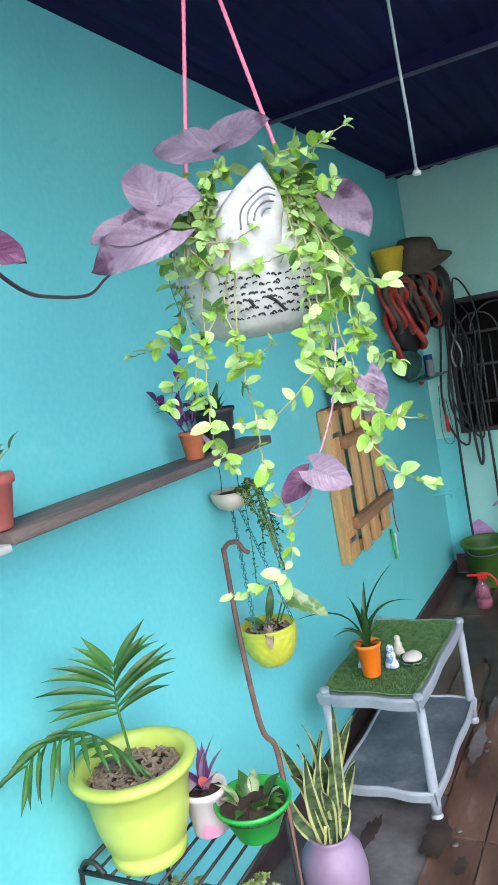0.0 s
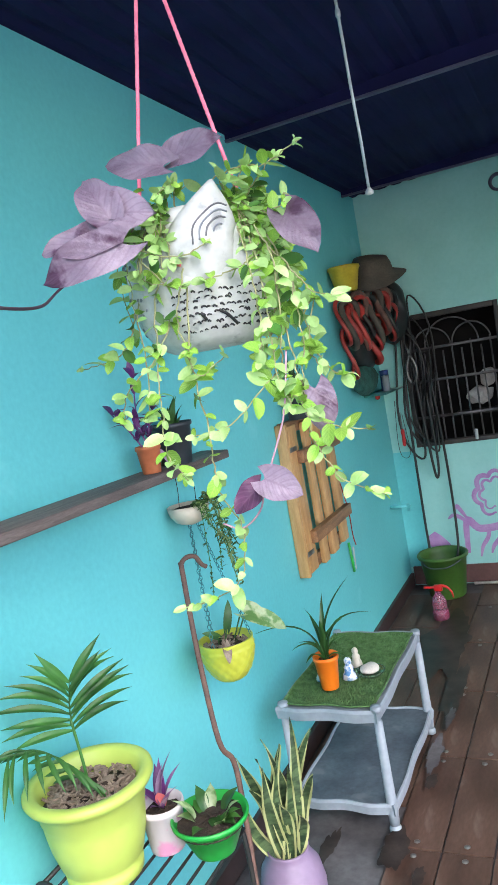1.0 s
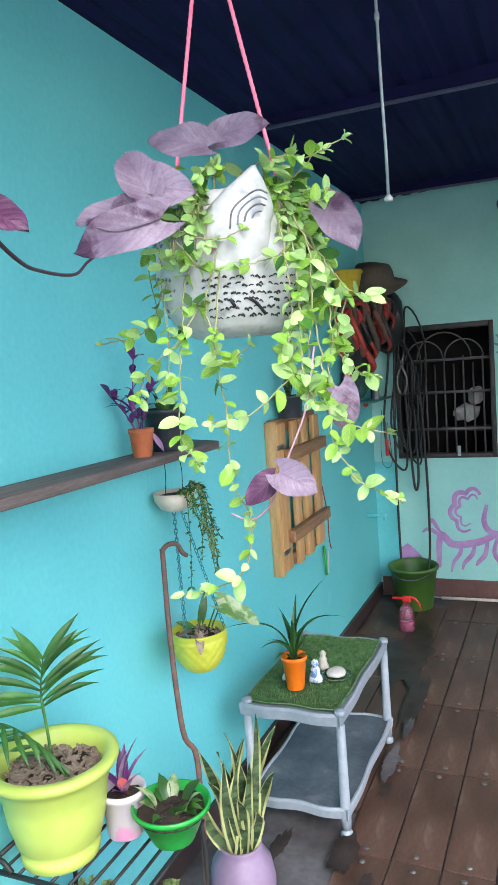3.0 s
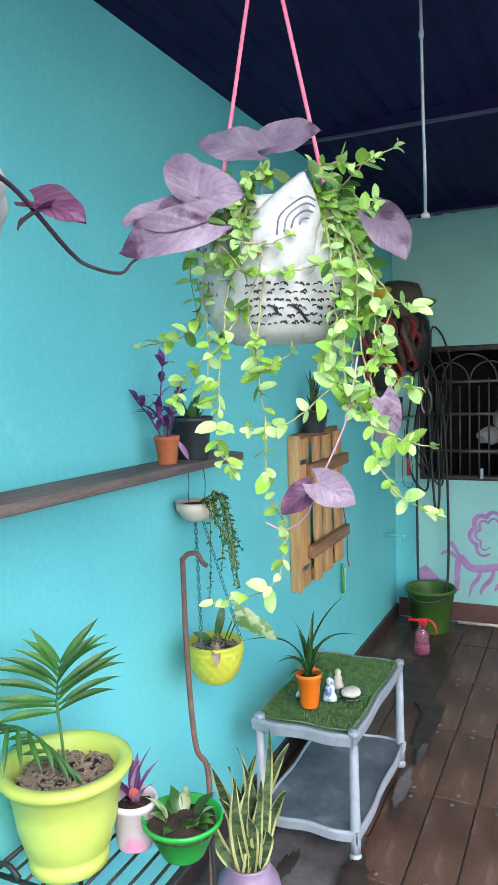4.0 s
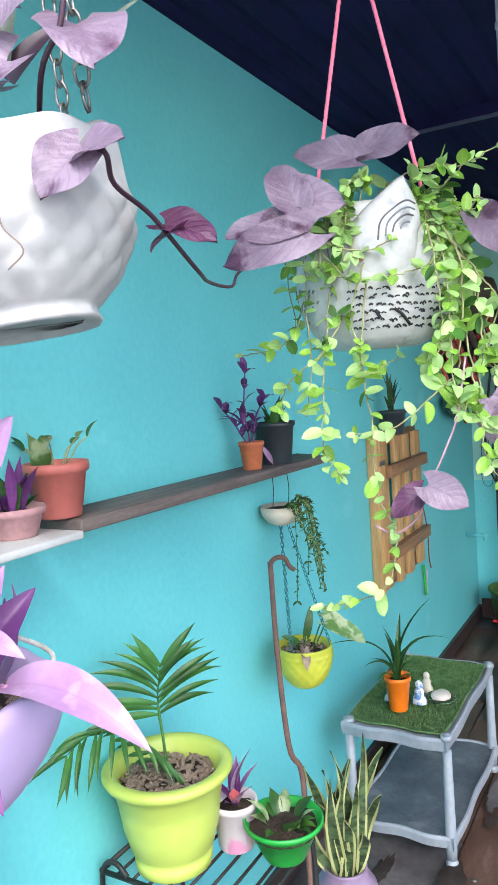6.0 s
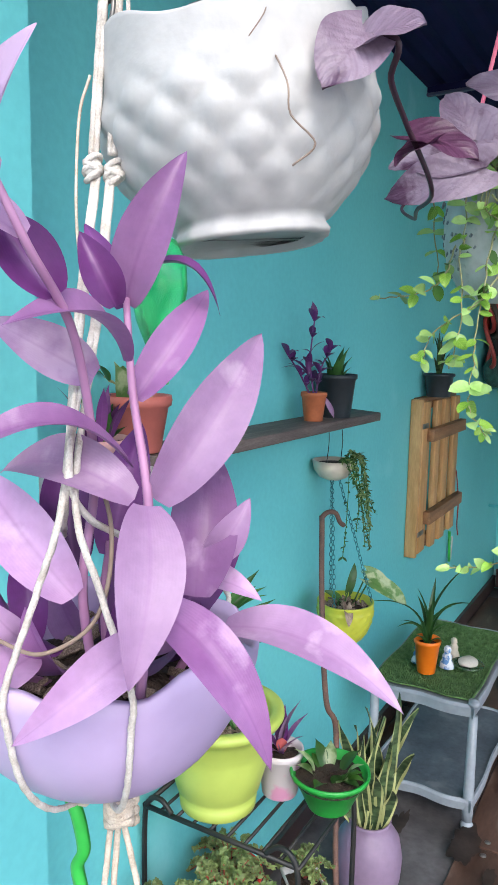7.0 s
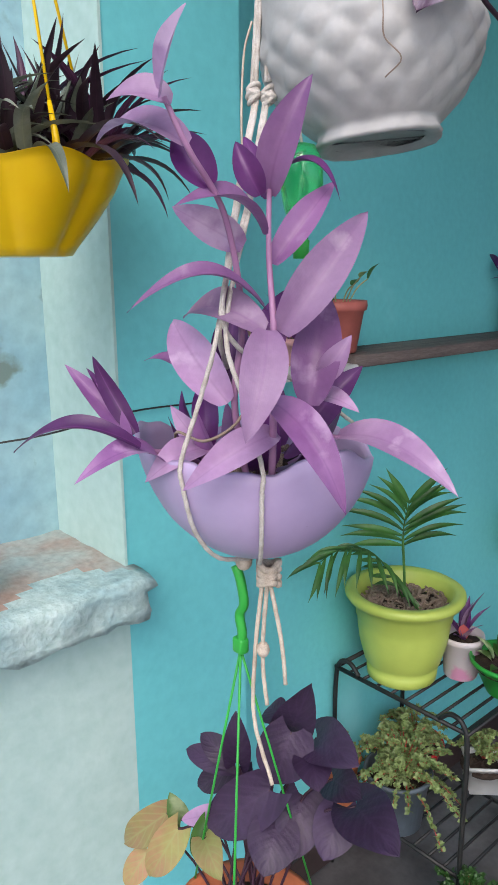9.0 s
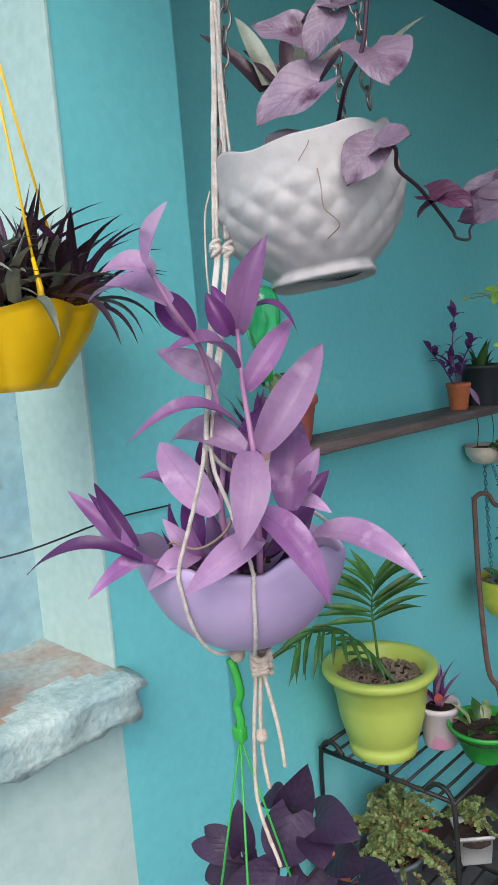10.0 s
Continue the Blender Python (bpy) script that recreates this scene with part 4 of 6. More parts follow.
part("bowl", lathe(B(), [(0.030, 0), (0.050, 0.006), (0.058, 0.016), (0.054, 0.016), (0.046, 0.009), (0.001, 0.005)], (0.395, 2.16, TZ), 28), DISHGL, dish)
bm = ball(B(), (0.395, 2.16, TZ + 0.021), 0.036, (1, 1.1, 0.45), 3)
for v in bm.verts:
    v.co += Vector((0, 0, 1)) * noise.noise(v.co * 40) * 0.005
tagged(part("white_stone", bm, STONE), "flat pale stone lying in the glass dish", "stone")

# ---- lilac floor pot with a snake plant ----
vs = thing("floor_vase", (0.305, 1.435, 0), "mauve painted floor vase with a variegated snake plant", "plant pot", "plants in pots")
part("body", lathe(B(), [(0.060, 0), (0.075, 0.012), (0.094, 0.09), (0.098, 0.15), (0.088, 0.205), (0.066, 0.238), (0.060, 0.252), (0.063, 0.262), (0.057, 0.262), (0.052, 0.24)], (0.305, 1.435, 0), 40), VASEL, vs)
part("soil", lathe(B(), [(0.053, 0.225), (0.050, 0.238), (0.001, 0.240)], (0.305, 1.435, 0), 18), SOIL, vs)
for (dx, dy, dz, w, bd) in ((-0.07, -0.03, 0.32, 0.036, -0.05), (-0.04, -0.05, 0.24, 0.04, -0.06), (-0.02, 0.0, 0.36, 0.04, 0.02), (0.04, 0.04, 0.40, 0.042, 0.03), (0.08, 0.05, 0.36, 0.040, -0.03), (0.09, 0.00, 0.26, 0.040, -0.10), (0.03, -0.06, 0.22, 0.038, -0.08), (-0.01, -0.03, 0.30, 0.042, 0.03), (-0.05, 0.02, 0.28, 0.036, 0.02), (0.02, 0.01, 0.34, 0.038, 0.03), (0.05, -0.03, 0.30, 0.036, -0.05), (-0.05, -0.05, 0.20, 0.036, -0.1), (0.06, -0.04, 0.17, 0.036, -0.12), (0.00, 0.05, 0.31, 0.036, 0.0)):
    b0 = Vector((0.305 + dx * 0.35, 1.435 + dy * 0.35, 0.235))
    t0 = b0 + Vector((dx, dy, dz))
    up = Vector((0.62 + rnd(-0.5, 0.5), -0.7 + rnd(-0.4, 0.4), 0.1))
    lf = leaf_part(vs, [SNAKE, SNAKEE], b0, t0, w * 1.4, up=up, kind="strap", bend=bd * 1.6, fold=0.25, n=16, wave=0.03, curl=rnd(-0.12, 0.12))
    for i, p in enumerate(lf.data.polygons):
        if i % 6 in (0, 5):
            p.material_index = 1

# ---- black wire rack with the lime pot ----
rk = thing("wire_plant_rack", (0.24, 0.95, 0), "black iron wire plant rack with two tiers", "plant rack")
RX0, RX1, RY0, RY1, RZ = 0.02, 0.405, 0.755, 1.045, 0.593
part("top_frame", tube(B(), [(RX0, RY0, RZ), (RX1, RY0, RZ), (RX1, RY1, RZ), (RX0, RY1, RZ), (RX0, RY0, RZ)], 0.006, 8), IRON, rk)
for k in range(8):
    x = RX0 + (RX1 - RX0) * (k + 1) / 9
    part("top_bar", tube(B(), [(x, RY0, RZ), (x, RY1, RZ)], 0.004, 6), IRON, rk)
part("low_frame", tube(B(), [(RX0, RY0, 0.22), (RX1, RY0, 0.22), (RX1, RY1, 0.22), (RX0, RY1, 0.22), (RX0, RY0, 0.22)], 0.006, 8), IRON, rk)
for k in range(8):
    x = RX0 + (RX1 - RX0) * (k + 1) / 9
    part("low_bar", tube(B(), [(x, RY0, 0.22), (x, RY1, 0.22)], 0.004, 6), IRON, rk)
for x in (RX0, RX1):
    for y in (RY0, RY1):
        sx = 1 if x == RX0 else -1
        part("leg", tube(B(), smooth_path([(x, y, 0.0), (x, y, 0.3), (x, y, 0.54), (x + sx * 0.012, y, 0.608), (x + sx * 0.045, y, 0.622), (x + sx * 0.075, y, 0.598)], 5), 0.006, 8), IRON, rk)

LX, LY, LZ = 0.157, 0.845, 0.600
lp = thing("lime_flower_pot", (LX, LY, LZ), "large lime green plastic pot with a young palm", "flower pot", "plants in pots")
part("body", lathe(B(), [(0.081, 0.000), (0.085, 0.003), (0.087, 0.026), (0.081, 0.031), (0.093, 0.047), (0.106, 0.095), (0.112, 0.138), (0.114, 0.159), (0.117, 0.163), (0.118, 0.184), (0.122, 0.188), (0.124, 0.200), (0.139, 0.206), (0.145, 0.216), (0.144, 0.225), (0.136, 0.230), (0.122, 0.229), (0.115, 0.222), (0.108, 0.172), (0.099, 0.129)], (LX, LY, LZ), 64), LIME, lp)
part("soil", lathe(B(), [(0.108, 0.170), (0.107, 0.180), (0.07, 0.188), (0.001, 0.192)], (LX, LY, LZ), 28, lambda a, i: (1, 0.006 * math.sin(5 * a + i))), SOIL, lp)
chips(lp, (LX, LY), 0.101, LZ + 0.192, 240, 0.023)
PZ = LZ - 0.038
palm_stem = smooth_path([(LX + 0.0, LY, LZ + 0.18), (LX - 0.004, LY, PZ + 0.30), (LX - 0.012, LY - 0.002, PZ + 0.40)], 6)
part("stem", tube(B(), palm_stem, 0.004, 7, 0.003), PALM, lp)


def frond(pts, n, ln, spread, droop, side, wid=0.010, shrink=0.5):
    """A feather leaf: rachis along pts, leaflets in pairs within the plane given by side."""
    path = smooth_path(pts, 10)
    fr = part("frond", tube(B(), path, 0.0024, 6, 0.001), PALM, lp)
    m = len(path)
    for k in range(n):
        i = int((0.15 + 0.85 * k / (n - 1)) * (m - 2))
        p, d = path[i], (path[i + 1] - path[i]).normalized()
        for sg in (1, -1):
            u = k / (n - 1)
            l = ln * (1 - shrink * abs(u - 0.35)) * rnd(0.85, 1.1)
            w = (d * (0.55 + 0.5 * u) + Vector(side) * (sg * spread * (1.1 - 0.5 * u))).normalized()
            leaf_part(fr, PALM, p, p + w * l + Vector((0, 0, -droop * l * (1.1 - 0.6 * u))), wid, up=(0.4 + rnd(-0.3, 0.3), -0.5 + rnd(-0.3, 0.3), 0.8), kind="lance", bend=0.14 + rnd(-0.03, 0.05), fold=0.5, n=8, curl=rnd(-0.05, 0.05))


frond([(LX - 0.012, LY, PZ + 0.36), (LX - 0.014, LY + 0.004, PZ + 0.42), (LX - 0.006, LY + 0.012, PZ + 0.485)], 9, 0.190, 1.35, 0.28, (0.60, 0.66, 0.1), 0.019)
frond([(LX, LY, LZ + 0.19), (LX - 0.025, LY - 0.03, PZ + 0.31), (LX - 0.05, LY - 0.09, PZ + 0.375), (LX - 0.075, LY - 0.16, PZ + 0.385), (LX - 0.085, LY - 0.22, PZ + 0.365)], 13, 0.095, 1.0, 0.75, (0.75, 0.2, -0.5), 0.012, 0.3)

sp = pot("white_cup_pot", (0.258, 0.950, 0.600), 0.050, 0.041, 0.110, PINKMIX, "white plastic cup pot with pink blotches and a magenta plant", lip=0.016, rim=0.004)
for i, (dx, dy, dz, mt) in enumerate(((-0.05, -0.02, 0.06, TRADD), (-0.03, 0.04, 0.07, TRADD), (0.02, 0.0, 0.10, TRADL), (0.04, 0.03, 0.085, TRAD), (0.01, -0.02, 0.05, PINKP), (0.05, -0.01, 0.06, TRAD), (-0.01, 0.03, 0.09, TRADD), (0.03, 0.02, 0.115, TRADL), (0.0, -0.04, 0.03, TRADD), (0.03, -0.01, 0.04, PINKSTEM))):
    b0 = Vector((0.258, 0.955, 0.685))
    leaf_part(sp, mt, b0, b0 + Vector((dx, dy, dz)) * 1.2, 0.026, bend=0.08, up=(dx, dy, 0.6))

gp = pot("green_bowl_pot", (0.376, 0.962, 0.600), 0.086, 0.048, 0.088, GREENPL, "round green plastic bowl pot with a young broad-leaved plant", lip=0.012, rim=0.004)
for i in range(15):
    a = rnd(0, 6.28)
    l = rnd(0.05, 0.10)
    b0 = Vector((0.376 + 0.035 * math.cos(a), 0.965 + 0.035 * math.sin(a), 0.668))
    leaf_part(gp, (VARIEG, GRNLEAF, JENNYD)[i % 3], b0, b0 + Vector((l * math.cos(a) * 0.6, l * math.sin(a) * 0.6, rnd(0.005, 0.075))), 0.030, kind="oval", bend=0.14)

# pots on the lower tier
kp = pot("slate_pot", (0.200, 0.790, 0.228), 0.080, 0.062, 0.150, mat("slate_blue_plastic", (0.10, 0.13, 0.16), (0.07, 0.09, 0.11), 0.45, fine=0.2), "slate grey pot overflowing with tiny pale green leaves", lip=0.012)


def bushy(parent, c, rx, ry, rz, stems, material, size, drop=0.0):
    c = Vector(c)
    for s in range(stems):
        a, e = rnd(0, 6.28), rnd(-0.1, 1.35)
        tipv = c + Vector((rx * math.cos(a) * math.cos(e), ry * math.sin(a) * math.cos(e), rz * math.sin(e) - drop * math.cos(e) * rnd(0.2, 1)))
        path = smooth_path([c, c.lerp(tipv, 0.55) + Vector((0, 0, 0.03)), tipv], 7)
        part("stem", tube(B(), path, 0.0016, 4), DARKRED, parent)
        bm = B()
        for k in range(2, len(path)):
            for q in range(4):
                t = path[k] + Vector((rnd(-1, 1), rnd(-1, 1), rnd(-0.4, 1))).normalized() * size
                leaf(bm, path[k], t, size * 0.85, kind="oval", n=3, up=(rnd(-1, 1), rnd(-1, 1), 1))
        tagged(part("foliage", bm, material, parent), kind="stuff")


bushy(kp, (0.215, 0.785, 0.37), 0.16, 0.14, 0.15, 60, PORTU, 0.0135, 0.14)
r1 = pot("red_pot", (0.110, 0.985, 0.228), 0.075, 0.055, 0.090, REDP, "red plastic pot with small dark leaves on the lower tier", lip=0.012)
bushy(r1, (0.11, 0.985, 0.31), 0.11, 0.09, 0.10, 30, PORTU, 0.012, 0.03)
r2 = pot("white_square_pot", (0.275, 1.06, 0.228), 0.062, 0.055, 0.085, WHITEPL, "white plastic pot with small green leaves on the lower tier", lip=0.010, seg=4)
bushy(r2, (0.275, 1.06, 0.31), 0.08, 0.08, 0.08, 20, PORTU, 0.012, 0.02)
r3 = pot("red_pot", (0.46, 0.72, 0.0), 0.095, 0.070, 0.14, REDP, "red plastic pot with dark small leaves on the floor", lip=0.012)
bushy(r3, (0.46, 0.72, 0.13), 0.15, 0.14, 0.13, 40, GRNLEAF, 0.014, 0.03)


# ---- hanging pot with the lime green trailer ----
CX, CY = 0.785, 0.590
cp = thing("hanging_cat_pot", (CX, CY, 1.683), "white clay pot with painted curls and black dashes, pink ropes", "hanging planter", "plants in pots")
prof = [(0.001, 0.0), (0.060, 0.002), (0.082, 0.014), (0.100, 0.045), (0.108, 0.085), (0.106, 0.125), (0.096, 0.160), (0.088, 0.180), (0.085, 0.186), (0.080, 0.184), (0.084, 0.165), (0.09, 0.12)]
part("body", lathe(B(), prof, (CX, CY, 1.683), 56), CATW, cp)
part("soil", lathe(B(), [(0.084, 0.150), (0.080, 0.158), (0.001, 0.165)], (CX, CY, 1.683), 20), SOIL, cp)
FRONT = math.atan2(-0.375 - CY, 1.22 - CX)


def on_pot(a, z, lift=0.0):
    """A place on the pot's skin at the angle a from its front and height z above its foot."""
    for (r0, z0), (r1, z1) in zip(prof, prof[1:]):
        if z0 <= z <= z1:
            r = r0 + (r1 - r0) * (z - z0) / (z1 - z0 + 1e-9)
            break
    else:
        r = 0.085
    r += lift
    return Vector((CX + r * math.cos(FRONT + a), CY + r * math.sin(FRONT + a), 1.683 + z))


# swelling on the front with a pointed corner that rises above the rim
def bulge(a, z, lift=0.0):
    """A place on the swelling: a is across (-1 to 1), z is up (0 to 1)."""
    half = 0.50 * (0.55 + 0.45 * math.sin(math.pi / 2 * min(1.0, z / 0.25))) * (1 - 0.93 * max(0.0, (z - 0.55) / 0.45) ** 1.3)
    ang = 0.06 + a * half + 0.55 * max(0.0, z - 0.45)
    h = 0.078 + 0.132 * z
    r = 0.097 + 0.020 * (1 - a * a) ** 0.6 * math.sin(math.pi * min(1.0, 0.12 + 0.80 * z)) - 0.008 * max(0.0, z - 0.6) + lift
    return Vector((CX + r * math.cos(FRONT + ang), CY + r * math.sin(FRONT + ang), 1.683 + h))


bm = B()
rows_ = [[bm.verts.new(bulge(k / 8 - 1, i / 18)) for k in range(17)] for i in range(19)]
for i in range(18):
    for k in range(16):
        bm.faces.new((rows_[i][k], rows_[i][k + 1], rows_[i + 1][k + 1], rows_[i + 1][k]))
part("front_panel", bm, CATW, cp).modifiers.new("thick", "SOLIDIFY").thickness = 0.004


def brush(pts, w, material, name):
    part(name, tube(B(), smooth_path([bulge(a, z, 0.0006) for a, z in pts], 6), w, 5), material, cp)


for k in range(4):
    q = 0.12 + 0.17 * k
    brush([(0.42 + q * math.cos(t), 0.50 + 0.40 * q * math.sin(t)) for t in (3.6, 2.9, 2.3, 1.7, 1.1)], 0.0012, (GREYP, CURLP)[k % 2], "painted_curl")
brush([(-0.66, 0.26), (-0.50, 0.24)], 0.0044, PINKP, "painted_patch")


def paint(pts, w, material, name):
    path = smooth_path([on_pot(a, z, 0.0002 if z < 0.12 else 0.0045 + 0.05 * max(0, z - 0.15)) for a, z in pts], 6)
    part(name, tube(B(), path, w, 5), material, cp)


for k in range(3):
    paint([(-0.52 - 0.07 * k, 0.165), (-0.50 - 0.06 * k, 0.13), (-0.44 - 0.06 * k, 0.095)], 0.0012, (GREYP, BLACKP, GREYP)[k], "painted_line")
paint([(0.16, 0.046), (0.28, 0.038), (0.42, 0.026)], 0.0022, BLACKP, "painted_stripe")
paint([(-0.08, 0.046), (-0.02, 0.036)], 0.0024, BLACKP, "painted_stripe")
for i in range(110):
    row = i % 6
    a, z = -0.42 + 1.5 * (i // 6) / 18 + rnd(-0.03, 0.03), 0.024 + 0.0095 * row + rnd(-0.002, 0.002)
    paint([(a, z), (a + 0.022, z + 0.0015), (a + rnd(0.04, 0.065), z + rnd(-0.002, 0.002))], rnd(0.0008, 0.0015), BLACKP, "painted_dash")
for i in range(60):
    a, z = rnd(-1.9, -0.62), rnd(0.03, 0.16)
    paint([(a, z), (a + 0.03, z + 0.003)], rnd(0.0012, 0.002), GREYP, "painted_dash")

APEX = Vector((0.782, 0.58, 2.262))
for q in ((0.702, 0.575, 1.850), (0.868, 0.585, 1.850)):
    part("rope", tube(B(), [Vector(q).lerp(APEX, k / 110) for k in range(111)], 0.0027, 12, None, 2.4), PINKROPE, cp, "twisted pink nylon rope")
part("rope", tube(B(), [APEX.lerp(Vector((0.782, 0.58, 2.60)), k / 90) for k in range(91)], 0.0027, 12, None, 2.4), PINKROPE, cp)
part("knot", ball(B(), APEX, 0.011, (1, 1, 1.3), 2), PINKROPE, cp)
for q in ((0.702, 0.575, 1.850), (0.868, 0.585, 1.850)):
    part("knot", ball(B(), q, 0.008, (1, 1, 1.6), 2), PINKROPE, cp)


def strand(pts, size=0.0225, dens=1.0, start=0.1):
    """A trailing stem with small pointed leaves, paired but uneven, crowded in places."""
    path = smooth_path(pts, 7)
    for p in path[2:-1]:
        p += Vector((rnd(-1, 1), rnd(-1, 1), rnd(-0.5, 0.5))) * 0.0022
    sm = part("trailing_stem", tube(B(), path, 0.0013, 5, 0.0008), JSTEM, cp)
    total = sum((path[i + 1] - path[i]).length for i in range(len(path) - 1))
    n = max(2, int(total / 0.0200 * dens))
    for k in range(n):
        u = min(0.999, start + (1 - start) * (k + 0.7 + rnd(-0.45, 0.3)) / n)
        f = u * (len(path) - 1)
        i = min(len(path) - 2, int(f))
        p, d = path[i].lerp(path[i + 1], f - i), (path[i + 1] - path[i]).normalized()
        roll = rnd(0, 6.28)
        s = d.cross(Vector((0.42, -0.88, 0.15))).normalized()
        v = s.cross(d).normalized()
        near = size * rnd(0.68, 1.28) * (1.0 if u < 0.9 else 0.8)
        for sg in ((1, -1) if k < n - 1 else (1, -1, 0)):
            if sg and random.random() < 0.10:
                continue
            q = s * math.cos(roll) + v * math.sin(roll)
            w = (q * sg * rnd(0.6, 1.0) + d * rnd(0.0, 0.8) + Vector((0.42, -0.88, 0.25)) * rnd(-0.15, 0.5)).normalized()
            l = near * rnd(0.8, 1.15)
            nrm = (Vector((0.38, -0.74, 0.62)) + Vector((rnd(-0.7, 0.7), rnd(-0.6, 0.6), rnd(-0.4, 0.6)))).normalized()
            # inner half of the stem mixes in leaves coloured as if in shade
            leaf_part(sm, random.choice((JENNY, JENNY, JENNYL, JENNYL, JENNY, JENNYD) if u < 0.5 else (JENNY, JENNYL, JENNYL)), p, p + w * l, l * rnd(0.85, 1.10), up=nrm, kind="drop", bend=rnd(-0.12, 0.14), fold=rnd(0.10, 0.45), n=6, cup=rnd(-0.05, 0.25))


strand([(0.778, 0.500, 1.754), (0.765, 0.470, 1.691), (0.702, 0.470, 1.641), (0.689, 0.470, 1.607)])
strand([(0.796, 0.500, 1.837), (0.767, 0.478, 1.754), (0.758, 0.470, 1.681), (0.755, 0.460, 1.605), (0.755, 0.460, 1.550), (0.776, 0.460, 1.519)])
strand([(0.815, 0.478, 1.762), (0.807, 0.470, 1.676), (0.815, 0.460, 1.623), (0.824, 0.450, 1.559), (0.822, 0.450, 1.505), (0.846, 0.450, 1.453), (0.834, 0.450, 1.391), (0.785, 0.450, 1.361), (0.736, 0.450, 1.351)])
strand([(0.902, 0.520, 1.824), (0.927, 0.500, 1.770), (0.923, 0.490, 1.666), (0.923, 0.480, 1.619), (0.946, 0.470, 1.593), (0.953, 0.470, 1.551), (0.971, 0.470, 1.509), (0.999, 0.480, 1.485), (1.023, 0.490, 1.472)])
strand([(0.925, 0.550, 1.776), (0.943, 0.540, 1.685), (0.954, 0.530, 1.651), (0.974, 0.530, 1.624), (0.998, 0.530, 1.620)])
strand([(0.928, 0.500, 1.696), (0.948, 0.480, 1.599), (0.973, 0.480, 1.564), (1.019, 0.480, 1.554)])
strand([(0.915, 0.520, 1.795), (0.947, 0.510, 1.757), (0.969, 0.500, 1.728), (1.005, 0.500, 1.711)])
strand([(0.808, 0.550, 1.879), (0.839, 0.540, 1.896), (0.897, 0.530, 1.901), (0.928, 0.520, 1.891), (0.979, 0.520, 1.907)])
strand([(0.867, 0.560, 1.857), (0.898, 0.550, 1.879), (0.933, 0.540, 1.903)])
strand([(0.921, 0.490, 1.641), (0.899, 0.470, 1.622), (0.848, 0.460, 1.583), (0.795, 0.460, 1.574)])
strand([(0.714, 0.520, 1.763), (0.701, 0.500, 1.711), (0.668, 0.500, 1.692), (0.617, 0.500, 1.687)])
strand([(0.909, 0.540, 1.812), (0.940, 0.510, 1.749), (0.947, 0.500, 1.666), (0.941, 0.480, 1.606), (0.923, 0.470, 1.608)])
strand([(0.901, 0.500, 1.808), (0.915, 0.485, 1.724), (0.919, 0.470, 1.642), (0.939, 0.460, 1.587)])
strand([(0.888, 0.500, 1.823), (0.902, 0.485, 1.759), (0.906, 0.478, 1.697), (0.897, 0.470, 1.644)])
strand([(0.742, 0.520, 1.819), (0.723, 0.500, 1.746), (0.732, 0.480, 1.657), (0.721, 0.480, 1.598)])
strand([(0.822, 0.490, 1.818), (0.796, 0.478, 1.737), (0.797, 0.475, 1.694), (0.819, 0.460, 1.650), (0.859, 0.460, 1.668)])
strand([(0.928, 0.560, 1.847), (0.940, 0.550, 1.858), (0.949, 0.540, 1.837)])
strand([(0.872, 0.550, 1.869), (0.915, 0.530, 1.837), (0.948, 0.520, 1.841)])
strand([(0.796, 0.520, 1.861), (0.779, 0.510, 1.883), (0.821, 0.510, 1.891)])
strand([(0.943, 0.520, 1.694), (0.964, 0.520, 1.720), (0.951, 0.510, 1.666), (0.960, 0.510, 1.637)])
# shoots across the face and up behind the ear
strand([on_pot(-0.75, 0.15, 0.016), on_pot(-0.45, 0.125, 0.018), on_pot(-0.10, 0.118, 0.018), on_pot(0.12, 0.128, 0.016)], 0.019, 0.9, 0.1)
strand([on_pot(0.85, 0.14, 0.016), on_pot(0.60, 0.105, 0.018), on_pot(0.30, 0.088, 0.018), on_pot(-0.05, 0.082, 0.016)], 0.019, 0.9, 0.1)
strand([on_pot(-0.60, 0.12, 0.018), on_pot(-0.35, 0.085, 0.018), on_pot(-0.15, 0.078, 0.016)], 0.019, 0.9, 0.1)
strand([on_pot(0.95, 0.16, 0.010), on_pot(0.75, 0.150, 0.020), on_pot(0.52, 0.140, 0.018)], 0.021, 1.0, 0.1)
for a in (-1.5, -1.1, -0.75, -0.45, -0.2, 0.6, 0.85, 1.1, 2.2, 3.1, 4.0):
    p0 = on_pot(a, 0.165, -0.025)
    p1 = on_pot(a + rnd(-0.2, 0.2), 0.18, 0.0) + Vector((0, 0, rnd(0.012, 0.03)))
    p2 = on_pot(a + rnd(-0.3, 0.3), 0.18, rnd(0.01, 0.03)) + Vector((0, 0, rnd(0.015, 0.045)))
    strand([p0, p1, p2], 0.023, 1.1, 0.2)
# short shoots that spill over the rim
for i in range(50):
    a = rnd(-0.8, 1.35) if i % 6 else rnd(1.5, 5.0)
    if -0.38 < a < 0.55 and i % 6:
        a = rnd(0.58, 1.3) if i % 5 else rnd(-0.75, -0.42)
    p0 = on_pot(a, 0.16, -0.02)
    p1 = on_pot(a + rnd(-0.1, 0.1), 0.185, 0.010)
    p2 = on_pot(a + rnd(-0.2, 0.2), rnd(0.10, 0.15), 0.016)
    p3 = on_pot(a + rnd(-0.3, 0.3), rnd(0.03, 0.09), 0.018)
    strand([p0, p1, p2, p3][: (4 if i % 3 == 0 else 3)], 0.0205, 1.0, 0.25)
